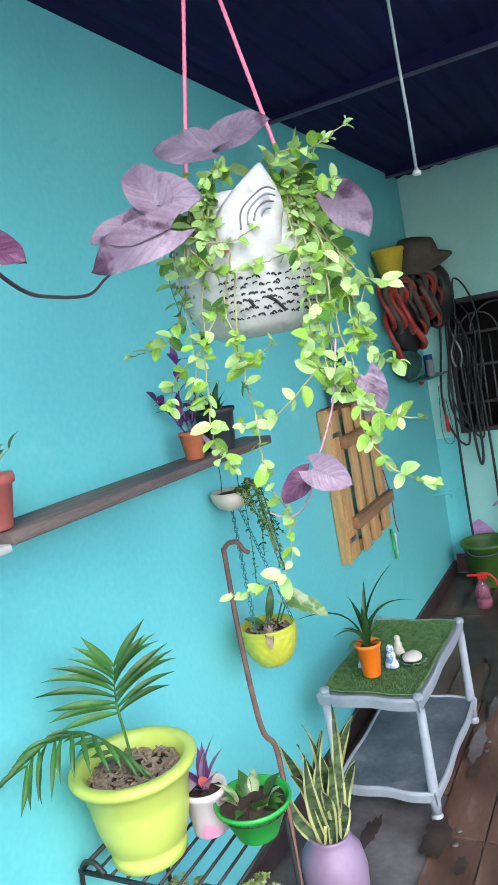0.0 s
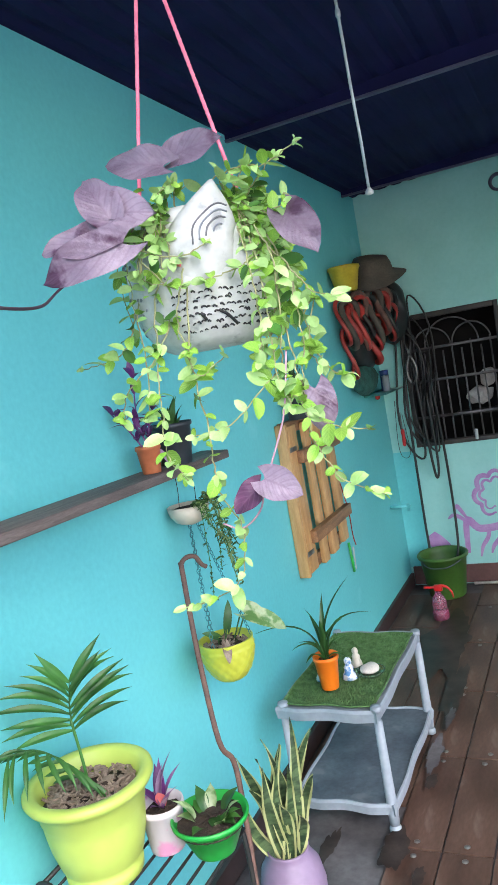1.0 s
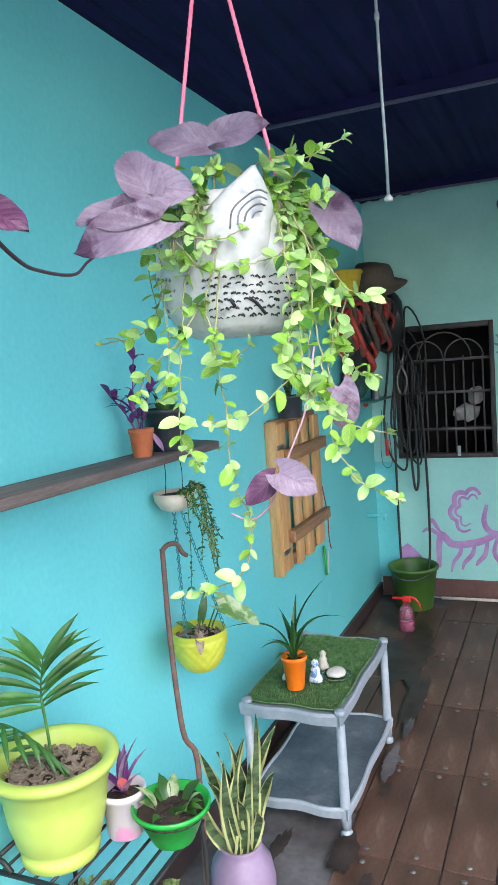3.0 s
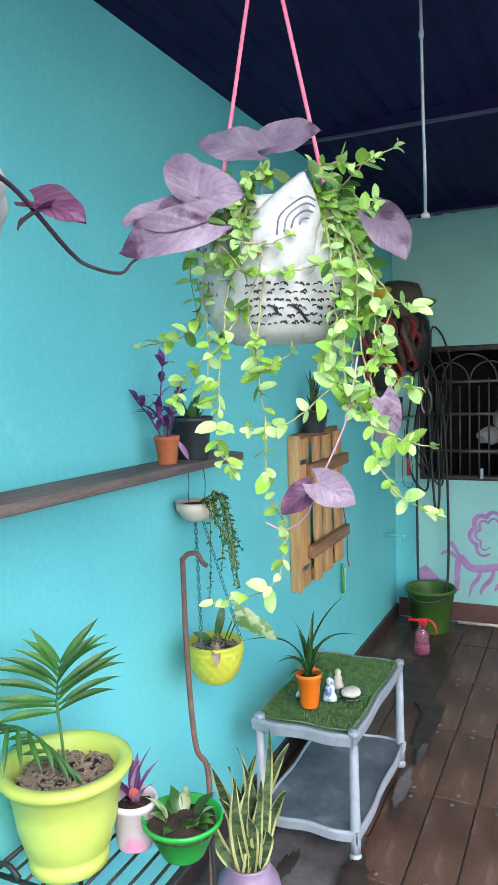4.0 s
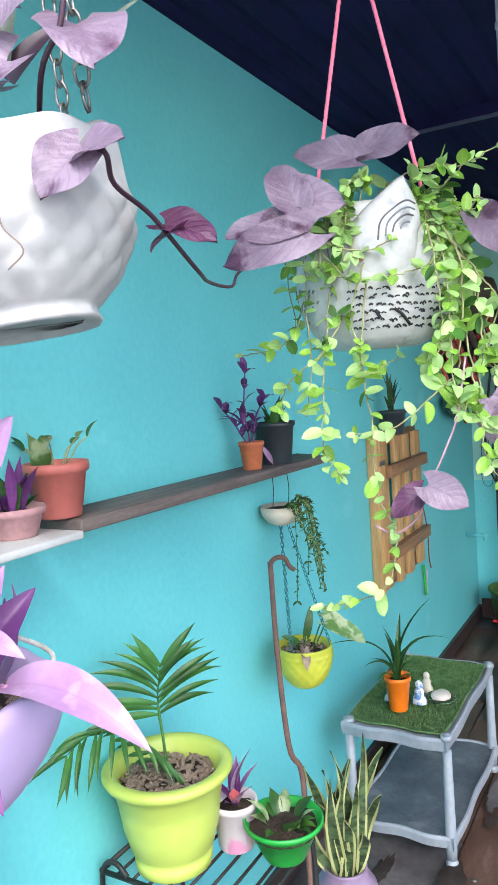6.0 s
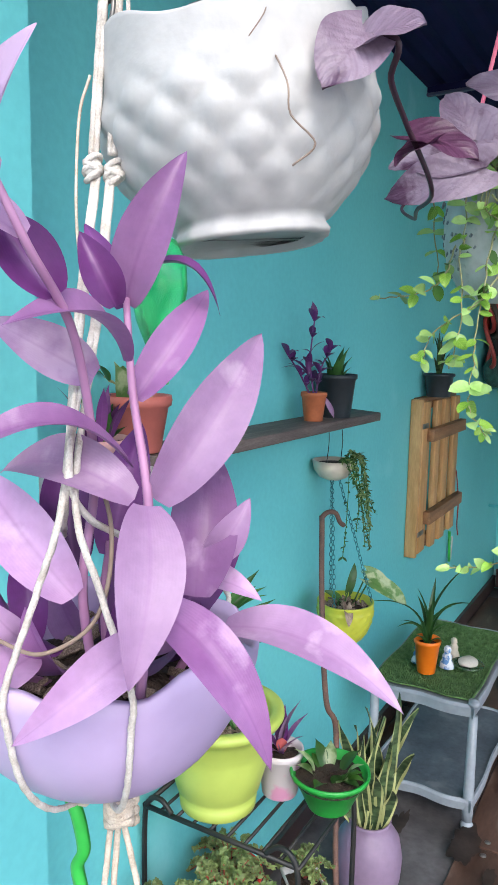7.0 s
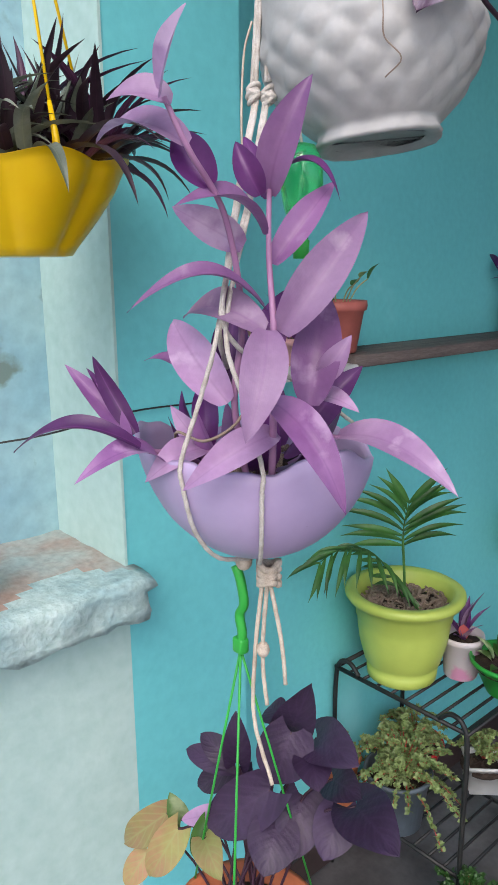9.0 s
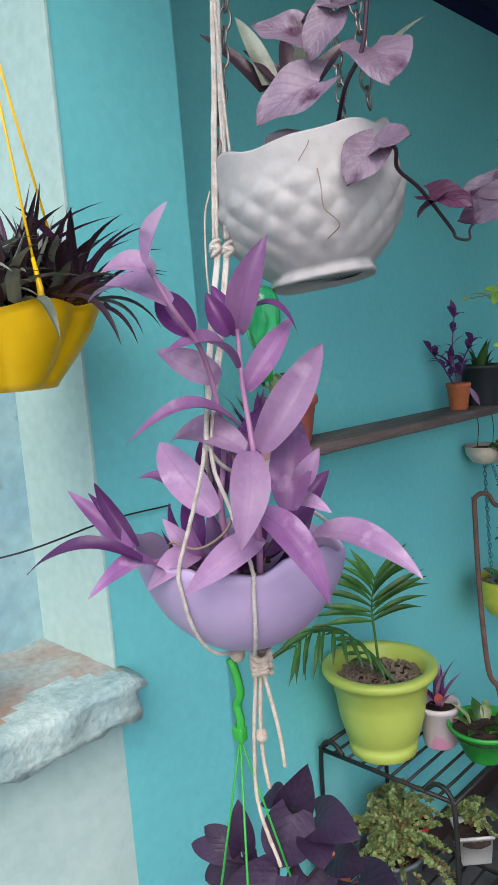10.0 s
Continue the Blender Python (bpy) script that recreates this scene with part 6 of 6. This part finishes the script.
pl((0.591, 0.020, 1.039), (0.648, 0.000, 1.142), 0.066)
pl((0.564, 0.030, 1.046), (0.535, 0.040, 1.041), 0.050)
pl((0.628, 0.030, 1.048), (0.718, 0.000, 1.076), 0.074)
pl((0.616, 0.000, 1.064), (0.607, -0.020, 0.999), 0.086)
pl((0.638, 0.010, 1.039), (0.679, -0.020, 1.031), 0.060)
pl((0.529, -0.020, 0.983), (0.461, -0.040, 0.977), 0.045)
pl((0.534, -0.020, 0.989), (0.480, -0.030, 1.006), 0.045)
pl((0.541, -0.020, 0.993), (0.552, -0.030, 1.074), 0.046)
pl((0.530, -0.020, 0.975), (0.485, -0.040, 0.934), 0.046)
pl((0.601, -0.020, 0.988), (0.531, -0.060, 0.912), 0.086)
pl((0.552, 0.000, 0.968), (0.561, -0.040, 0.945), 0.066)
pl((0.615, 0.020, 0.967), (0.641, -0.020, 0.916), 0.080, SPLEAF)
pl((0.659, 0.040, 0.964), (0.669, 0.000, 0.922), 0.070)
pl((0.682, 0.040, 0.981), (0.774, 0.000, 1.000), 0.088)
pl((0.613, -0.020, 0.948), (0.632, -0.060, 0.912), 0.08)
pl((0.646, 0.040, 0.997), (0.708, 0.020, 1.018), 0.06)
pl((0.526, -0.030, 0.918), (0.474, -0.060, 0.888), 0.034, TRADL)
pl((0.460, -0.050, 0.874), (0.449, -0.060, 0.916), 0.036, VARIEG)
pl((0.426, -0.050, 0.863), (0.358, -0.080, 0.787), 0.060, SYNG)
pl((0.466, -0.060, 0.870), (0.438, -0.090, 0.793), 0.060, SYNG)
pl((0.513, -0.050, 0.905), (0.509, -0.070, 0.863), 0.030, JENNYD)
pl((0.523, -0.060, 0.892), (0.593, -0.090, 0.897), 0.050, SYNG)
pl((0.387, -0.060, 0.779), (0.372, -0.090, 0.730), 0.050, SYNG)

# ---- yellow lobed bowl with dark rosettes ----
YX, YY, YZ = 0.322, -0.148, 1.605
yb = thing("hanging_yellow_bowl", (YX, YY, YZ), "bright yellow lobed plastic hanging bowl with dark bronze rosettes", "hanging planter", "plants in pots")


def lobes(a, i):
    k = abs(math.cos(3.5 * a + 0.4)) ** 0.5
    return 0.86 + 0.16 * k * (1 if 1 < i < 13 else 0.8), 0.004 * math.cos(7 * a + 0.8) if i > 8 else 0


part("bowl", lathe(B(), [(0.050, 0), (0.058, 0.001)] + [(0.056 + 0.066 * (0.55 * k / 10 + 0.45 * math.sin(math.pi / 2 * k / 10)), 0.002 + 0.098 * k / 10) for k in range(1, 11)] + [(0.125, 0.101), (0.118, 0.100), (0.100, 0.08), (0.07, 0.04)], (YX, YY, YZ), 84, lobes), YELLOW, yb)
part("soil", lathe(B(), [(0.088, 0.078), (0.086, 0.088), (0.001, 0.096)], (YX, YY, YZ), 22), SOIL, yb)
YTOP = Vector((0.345, -0.150, 2.10))
for q in ((0.400, -0.138, 1.716), (0.232, -0.185, 1.708), (0.312, -0.040, 1.708)):
    q = Vector(q)
    part("clip", tube(B(), [q + Vector((0, 0, -0.012)), q + Vector((0, 0, 0.010)), q.lerp(YTOP, 0.12)], 0.0055, 8, 0.0025), YELLOW, yb)
    part("hanger_strand", tube(B(), [q, YTOP], 0.0018, 7), YELLOW, yb)
part("hanger_hook", tube(B(), smooth_path([YTOP, YTOP + Vector((0.0, 0.01, 0.2)), (0.330, -0.10, 2.60)], 6), 0.002, 6), YELLOW, yb)


def rosette(c, n, length, material, spread=(0.2, 1.25), w=0.028, arch=0.10):
    """A tuft of strap leaves about a point, the outer ones arching over."""
    for i in range(n):
        a = 2.4 * i + rnd(-0.4, 0.4)
        e = spread[1] - (spread[1] - spread[0]) * i / n + rnd(-0.12, 0.12)
        l = length * rnd(0.62, 1.12)
        d = Vector((math.cos(a) * math.cos(e), math.sin(a) * math.cos(e), math.sin(e)))
        if c[0] + d.x * l < 0.205:
            d.x = max(d.x, (0.21 - c[0]) / l)
        low = e < 0.95
        leaf_part(yb, random.choice(material), Vector(c) + d * 0.012, Vector(c) + d * l, w * rnd(0.7, 1.1), up=(0, 0, 1) if low else (math.cos(a), math.sin(a), 0.3), kind="strap", bend=arch * rnd(0.6, 1.6) if low else rnd(-0.09, 0.03), fold=0.55, n=10, curl=rnd(-0.10, 0.10), cup=rnd(0.0, 0.10) if low else 0.0)


rosette((0.300, -0.205, 1.698), 30, 0.130, (RHOEO, RHOEOG, RHOEOG), (0.30, 1.2), 0.026, 0.16)
rosette((0.352, -0.185, 1.698), 30, 0.125, (RHOEOG, RHOEOG, RHOEOG, RHOEO), (0.28, 1.15), 0.024, 0.18)
rosette((0.325, -0.140, 1.698), 26, 0.150, (RHOEO, RHOEO, RHOEOG), (0.1, 1.3), 0.026)
rosette((0.300, -0.075, 1.698), 34, 0.160, (RHOEO, RHOEO, RHOEOG), (0.25, 1.35), 0.026)
rosette((0.325, -0.040, 1.698), 28, 0.155, (RHOEO, RHOEO, PLEAFD), (0.22, 0.9), 0.026)
rosette((0.275, -0.140, 1.698), 18, 0.215, (RHOEO, PLEAFD), (0.5, 1.4), 0.026)

# outer leaves that hang over the lip
for k in range(26):
    a = radians(-150 + 11 * k) + rnd(-0.08, 0.08)
    out = Vector((math.cos(a), math.sin(a), 0))
    b0 = Vector((YX, YY, YZ + 0.102)) + out * 0.096
    reach = 0.085 if k < 14 else 0.11
    t0 = b0 + out * (reach * rnd(0.7, 1.1)) + Vector((0, 0, rnd(-0.060, 0.035)))
    if t0.x > 0.215:
        leaf_part(yb, (RHOEOG, RHOEOG, RHOEO)[k % 3] if k < 14 else (RHOEO, PLEAFD, RHOEO)[k % 3], b0, t0, 0.021, up=(0, 0, 1), kind="strap", bend=0.20, fold=0.5, n=10, curl=rnd(-0.15, 0.15))

# pot on the ledge
lg = pot("ledge_pot", (0.165, -0.215, 1.131), 0.046, 0.036, 0.120, BEIGEPL, "pinkish beige plastic pot with a small green plant on the ledge", lip=0.02, rim=0.004)
for i in range(26):
    a, l = rnd(0, 6.28), rnd(0.01, 0.05)
    c = Vector((0.165 + l * math.cos(a), -0.215 + l * math.sin(a), 1.245 + rnd(0.0, 0.055)))
    leaf_part(lg, GRNLEAF if i % 2 else PORTU, c, c + Vector((0.018 * math.cos(a), 0.018 * math.sin(a), 0.012)), 0.016, kind="oval", bend=0.1, n=4)
    if i % 4 == 0:
        part("stem", tube(B(), [(0.165, -0.215, 1.225), c], 0.0014, 5), JSTEM, lg)

# thin cable along the pier
cb = thing("thin_cable", (0.195, 0.0, 1.2), "thin dark cable sagging along the pier", "cable")
part("wire", tube(B(), smooth_path([(0.0, -0.60, 1.30), (0.120, -0.182, 1.342), (0.170, -0.064, 1.356), (0.197, 0.063, 1.376), (0.197, 0.192, 1.374)], 6), 0.0016, 5), IRON, cb)

# ---- far corner ----
bk = thing("green_bucket", (0.275, 4.30, 0), "olive green plastic bucket standing in the far corner", "bucket")
part("body", lathe(B(), [(0.110, 0), (0.114, 0.004), (0.148, 0.255), (0.160, 0.258), (0.163, 0.272), (0.156, 0.280), (0.146, 0.276), (0.142, 0.24), (0.11, 0.03), (0.001, 0.02)], (0.275, 4.30, 0), 40), BUCKET, bk)
part("handle", tube(B(), smooth_path([(0.275 - 0.158, 4.29, 0.26), (0.20, 4.14, 0.235), (0.275, 4.125, 0.225), (0.35, 4.14, 0.235), (0.275 + 0.158, 4.29, 0.26)], 6), 0.003, 6), STEEL, bk)
sb = thing("spray_bottle", (0.305, 3.87, 0), "clear pink spray bottle with a red trigger head", "spray bottle")
part("bottle", lathe(B(), [(0.042, 0), (0.048, 0.006), (0.048, 0.05), (0.040, 0.07), (0.044, 0.10), (0.034, 0.135), (0.018, 0.155), (0.016, 0.170)], (0.305, 3.87, 0), 26), PINKGL, sb)
part("water", lathe(B(), [(0.043, 0.004), (0.045, 0.04), (0.040, 0.055)], (0.305, 3.87, 0), 20), mat("pink_liquid", (0.36, 0.06, 0.16), (0.3, 0.05, 0.12), 0.2), sb)
bm = box(B(), (0.285, 3.858, 0.172), (0.335, 3.882, 0.210), 0.006)
box(bm, (0.225, 3.862, 0.188), (0.287, 3.878, 0.202), 0.004)
part("head", bm, REDP, sb)
part("trigger", tube(B(), smooth_path([(0.330, 3.87, 0.205), (0.360, 3.87, 0.195), (0.385, 3.87, 0.165), (0.392, 3.87, 0.130)], 4), 0.009, 8, 0.004), REDP, sb)
ht = thing("canvas_hat", (0.13, 4.12, 2.05), "dusty brown canvas hat hanging high in the corner", "hat")
bm = lathe(B(), [(0.20, 0.0), (0.205, 0.006), (0.13, 0.04), (0.115, 0.09), (0.10, 0.12), (0.04, 0.135), (0.001, 0.136)], (0.14, 4.12, 2.06), 36, lambda a, i: (1 + 0.06 * math.sin(3 * a), 0.02 * math.sin(2 * a + 1) * (i < 2)), Euler((radians(18), radians(10), 0)).to_matrix())
for v in bm.verts:
    v.co.x = max(v.co.x, 0.006)
part("crown", bm, CANVAS, ht)
cs = thing("yellow_case", (0.07, 3.92, 2.03), "yellow plastic container hung high on the wall", "container")
part("body", lathe(B(), [(0.055, 0), (0.06, 0.004), (0.085, 0.12), (0.092, 0.125), (0.088, 0.14), (0.078, 0.14), (0.07, 0.06)], (0.095, 3.72, 1.98), 28), mat("faded_yellow_plastic", (0.55, 0.42, 0.03), (0.4, 0.3, 0.02), 0.5, fine=0.2), cs)
rb = thing("red_hose_bundle", (0.10, 4.10, 1.55), "bundle of dark red coiled tubes and bags hung on the wall", "hose bundle")
for k in range(14):
    c = Vector((0.06 + 0.011 * k, 3.72 + 0.04 * k + rnd(-0.05, 0.05), 1.74 + rnd(-0.12, 0.12)))
    ry_, rz_ = rnd(0.07, 0.11), rnd(0.10, 0.17)
    part("coil", tube(B(), [c + Vector((0.03 * math.sin(2 * t), ry_ * math.cos(t), rz_ * math.sin(t))) for t in [j * 0.2618 for j in range(25)]], rnd(0.012, 0.022), 8), (DARKRED, DARKRED, CANVAS, DARKRED, RUST, DARKRED, RUBBER)[k % 7], rb)
bm = ball(B(), (0.07, 4.00, 1.70), 0.15, (0.5, 1.7, 1.2), 3)
for v in bm.verts:
    v.co += v.co.normalized() * noise.noise(v.co * 14) * 0.05
    v.co.x = max(v.co.x, 0.004)
part("bag", bm, RUBBER, rb)
nt = thing("green_net_bundle", (0.05, 3.90, 1.42), "dark green net bundle hung under the red tubes", "net")
bm = ball(B(), (0.06, 3.92, 1.47), 0.12, (0.45, 1.8, 0.8), 3)
for v in bm.verts:
    v.co += v.co.normalized() * noise.noise(v.co * 12) * 0.06
    v.co.x = max(v.co.x, 0.004)
part("net", bm, mat("dark_green_net", (0.03, 0.12, 0.10), (0.015, 0.06, 0.05), 0.8, scale=25, fine=0.5, bump=0.6), nt)
part("string", tube(B(), smooth_path([(0.03, 4.05, 1.44), (0.03, 4.15, 1.42), (0.03, 4.28, 1.40)], 5), 0.003, 5), IRON, nt)
gs = thing("corner_glass_shelf", (0.10, 4.2, 1.36), "small green tinted shelf fixed in the corner", "shelf")
part("board", box(B(), (0.001, 4.05, 1.352), (0.14, YF - 0.001, 1.362), 0.002), mat("teal_shelf_paint", (0.03, 0.22, 0.22), (0.02, 0.16, 0.16), 0.3), gs)
for (x, y, r, h, mt, nm) in ((0.07, 4.35, 0.028, 0.13, mat("blue_tin", (0.02, 0.05, 0.22), (0.015, 0.04, 0.16), 0.4), "blue tin"), (0.10, 4.25, 0.022, 0.10, GREYP, "grey tin")):
    t = thing("tin_can", (x, y, 1.362), "small " + nm + " on the corner shelf", "can")
    part("body", lathe(B(), [(r, 0), (r * 1.03, 0.003), (r, 0.008), (r, h - 0.006), (r * 1.03, h - 0.003), (r * 0.9, h), (0.001, h)], (x, y, 1.362), 20), mt, t)
tagged(part("red_ball", ball(B(), (0.045, 4.20, 1.335), 0.017, (1, 1, 1), 2), REDP), "small red ball hung below the corner shelf", "ball")
hs = thing("black_hose_coil", (0.24, 4.46, 0.7), "black rubber hoses and cables hung in loops beside the window", "hose")
for k in range(4):
    c = Vector((0.19 + 0.034 * k, YF - 0.05 - 0.012 * (k % 3), 1.40 + rnd(-0.08, 0.05)))
    rx_, rz_ = rnd(0.05, 0.11), rnd(0.32, 0.52)
    part("loop", tube(B(), [c + Vector((rx_ * math.cos(t) + 0.02 * math.sin(3 * t), 0.012 * math.sin(t), rz_ * math.sin(t))) for t in [j * 0.2094 for j in range(31)]], rnd(0.005, 0.008), 7), RUBBER, hs)
part("hose", tube(B(), smooth_path([(0.19, 4.47, 1.75), (0.165, 4.46, 1.2), (0.160, 4.46, 0.7), (0.165, 4.45, 0.30), (0.19, 4.40, 0.15)], 8), 0.0085, 8), RUBBER, hs)
part("hose", tube(B(), smooth_path([(0.33, 4.46, 1.5), (0.355, 4.46, 1.0), (0.362, 4.46, 0.6), (0.36, 4.43, 0.30), (0.34, 4.38, 0.18)], 8), 0.0085, 8), RUBBER, hs)
part("hose", tube(B(), smooth_path([(0.24, 4.45, 1.5), (0.26, 4.44, 1.1), (0.28, 4.44, 0.78), (0.300, 4.44, 0.76), (0.31, 4.44, 0.90), (0.30, 4.44, 1.3)], 8), 0.0085, 8), RUBBER, hs)
part("wall_hook", tube(B(), smooth_path([(0.21, YF, 1.90), (0.21, YF - 0.07, 1.895), (0.21, YF - 0.08, 1.93)], 5), 0.006, 6), STEEL, hs)
bm = ball(B(), (0.15, 4.42, 1.86), 0.15, (0.8, 0.5, 1.4), 3)
for v in bm.verts:
    v.co += v.co.normalized() * noise.noise(v.co * 11) * 0.06
    v.co.x, v.co.y = max(v.co.x, 0.005), min(v.co.y, YF - 0.005)
bg = thing("black_bag", (0.17, 4.42, 1.85), "black crumpled bag hung in the corner", "bag")
part("bag", bm, RUBBER, bg)
pr = thing("hand_pruner", (0.23, YF - 0.09, 1.50), "grey hand pruners hung among the hoses", "pruners")
for sg in (1, -1):
    part("handle", tube(B(), smooth_path([(0.232, YF - 0.095, 1.56), (0.232 + sg * 0.028, YF - 0.097, 1.49), (0.232 + sg * 0.03, YF - 0.097, 1.43), (0.232 + sg * 0.014, YF - 0.095, 1.38)], 5), 0.009, 7), CHAINM, pr)
    part("blade", tube(B(), [(0.232, YF - 0.095, 1.56), (0.232 + sg * 0.018, YF - 0.095, 1.64)], 0.009, 6, 0.002), CHAINM, pr)
sd = thing("screwdriver", (0.112, 4.42, 1.0), "screwdriver with a red handle hung on a wire", "screwdriver")
part("grip", lathe(B(), [(0.008, 0), (0.012, 0.01), (0.011, 0.07), (0.013, 0.10), (0.006, 0.115)], (0.115, 4.42, 0.975), 14), REDP, sd)
part("shaft", tube(B(), [(0.115, 4.42, 1.09), (0.115, 4.42, 1.20)], 0.004, 6), CHAINM, sd)
part("wire", tube(B(), smooth_path([(0.09, 4.43, 1.28), (0.07, 4.44, 1.0), (0.09, 4.44, 0.90), (0.14, 4.44, 0.93), (0.125, 4.43, 1.19)], 7), 0.002, 5), IRON, sd)
pp = thing("wall_pipe_stub", (0.06, 4.3, 0.615), "teal painted pipe stub with a tap on the wall", "pipe")
part("pipe", tube(B(), [(0.0, 4.25, 0.61), (0.13, 4.25, 0.61)], 0.010, 10), TEAL, pp)
part("spout", tube(B(), [(0.115, 4.25, 0.625), (0.115, 4.25, 0.58)], 0.011, 8), TEAL, pp)
tk = thing("wooden_stick", (0.62, YF - 0.10, 0.0), "thin pale stick lying at the foot of the far wall", "stick")
part("shaft", tube(B(), [(0.42, YF - 0.07, 0.012), (0.80, YF - 0.06, 0.012)], 0.010, 8), STONE, tk)
gl = thing("hanging_tool", (0.02, 3.30, 0.55), "green and white tool hung on the teal wall", "tool")
part("grip", tube(B(), [(0.015, 3.27, 0.66), (0.018, 3.28, 0.50)], 0.007, 8), GREENTAPE, gl)
part("blade", tube(B(), [(0.015, 3.33, 0.62), (0.017, 3.32, 0.50)], 0.006, 6, 0.003), WHITEPL, gl)

# second pot behind the slate pot
op = pot("clay_pot", (0.085, 0.700, 0.228), 0.050, 0.038, 0.175, TERRA, "terracotta pot with tiny leaves on the lower tier", lip=0.018)
bushy(op, (0.085, 0.70, 0.40), 0.05, 0.05, 0.05, 10, PORTU, 0.011, 0.01)

# ---- floor planks (last) ----
deck = thing("plank_floor", (1.2, 2.0, -0.01), "dark worn wooden sleeper planks with bolt heads, wet near the wall", "floor", "", "structure")
PW, PL = 0.165, 0.56
base = {}
for v_ in range(6):
    bm = box(B(), (-PW / 2 + 0.003, -PL / 2 + 0.003, -0.010), (PW / 2 - 0.003, PL / 2 - 0.003, 0.0), 0.002)
    me = bpy.data.meshes.new("plank")
    bm.to_mesh(me)
    bm.free()
    me.materials.append(PLANK)
    base[v_] = me
bolt_me = bpy.data.meshes.new("bolt")
bm = lathe(B(), [(0.011, 0), (0.011, 0.002), (0.007, 0.005), (0.001, 0.006)], (0, 0, 0), 10)
bm.to_mesh(bm and bolt_me)
bm.free()
bolt_me.materials.append(CHAINM)
for i in range(14):
    for j in range(8):
        x, y = 0.48 + PW * (i + 0.5), 1.84 + PL * (j - 3 + 0.5)
        if x > XR or y > YF:
            continue
        o = new("plank", base[(i + j) % 6])
        o.parent = deck
        o.location = (x - 1.2, y - 2.0, 0.010 + rnd(-0.0015, 0.0015))
        o.rotation_euler = (rnd(-0.002, 0.002), rnd(-0.003, 0.003), 0)
        if i < 6 and 1 < j < 7:
            for sy in (-1, 1):
                b = new("bolt", bolt_me)
                b.parent = deck
                b.location = (x - 1.2 + rnd(-0.01, 0.01), y - 2.0 + sy * (PL / 2 - 0.035), 0.0095)
for i in range(3):
    for j in range(5):
        x, y = 0.48 - PW * (i + 0.5), 1.84 + PL * (j + 0.9)
        if y + PL / 2 > YF - 0.02:
            continue
        o = new("plank", base[(i + j) % 6])
        o.parent = deck
        o.location = (max(x, 0.105) - 1.2, y - 2.0, 0.0095)


def puddle(name, c, rx, ry, seed, material, label, cat, z=0.0035):
    bm = B()
    vs = []
    mid = bm.verts.new((c[0], c[1], z))
    for k in range(96):
        a = 2 * math.pi * k / 96
        f = 1 + 0.45 * noise.noise((math.cos(a) * 1.8 + seed, math.sin(a) * 1.8, seed)) + 0.22 * noise.noise((math.cos(a) * 4 + seed, math.sin(a) * 4, 2))
        vs.append(bm.verts.new((c[0] + rx * f * math.cos(a), c[1] + ry * f * math.sin(a), z)))
    for k in range(96):
        bm.faces.new((mid, vs[k], vs[(k + 1) % 96]))
    ob = part(name, bm, material)
    return tagged(ob, label, cat, "", "structure")


for i, (x, y, rx, ry) in enumerate(((0.40, 3.50, 0.13, 0.42), (0.53, 2.92, 0.05, 0.26), (0.50, 1.80, 0.05, 0.10), (0.28, 1.78, 0.025, 0.09), (0.55, 2.20, 0.022, 0.05), (0.60, 1.69, 0.018, 0.04))):
    puddle("wet_patch", (x, y), rx, ry, i * 3.7, WET, "dark wet dirt patch on the floor", "wet patch", 0.0150 + 0.0010 * i)
for i, (x, y, rx, ry) in enumerate(((0.53, 2.39, 0.03, 0.14), (0.545, 2.66, 0.018, 0.08))):
    puddle("cement_smear", (x, y), rx, ry, 2.1 + i * 2.9, CEMENT, "pale cement smear over the plank edge", "floor stain", 0.0235 + 0.0010 * i)
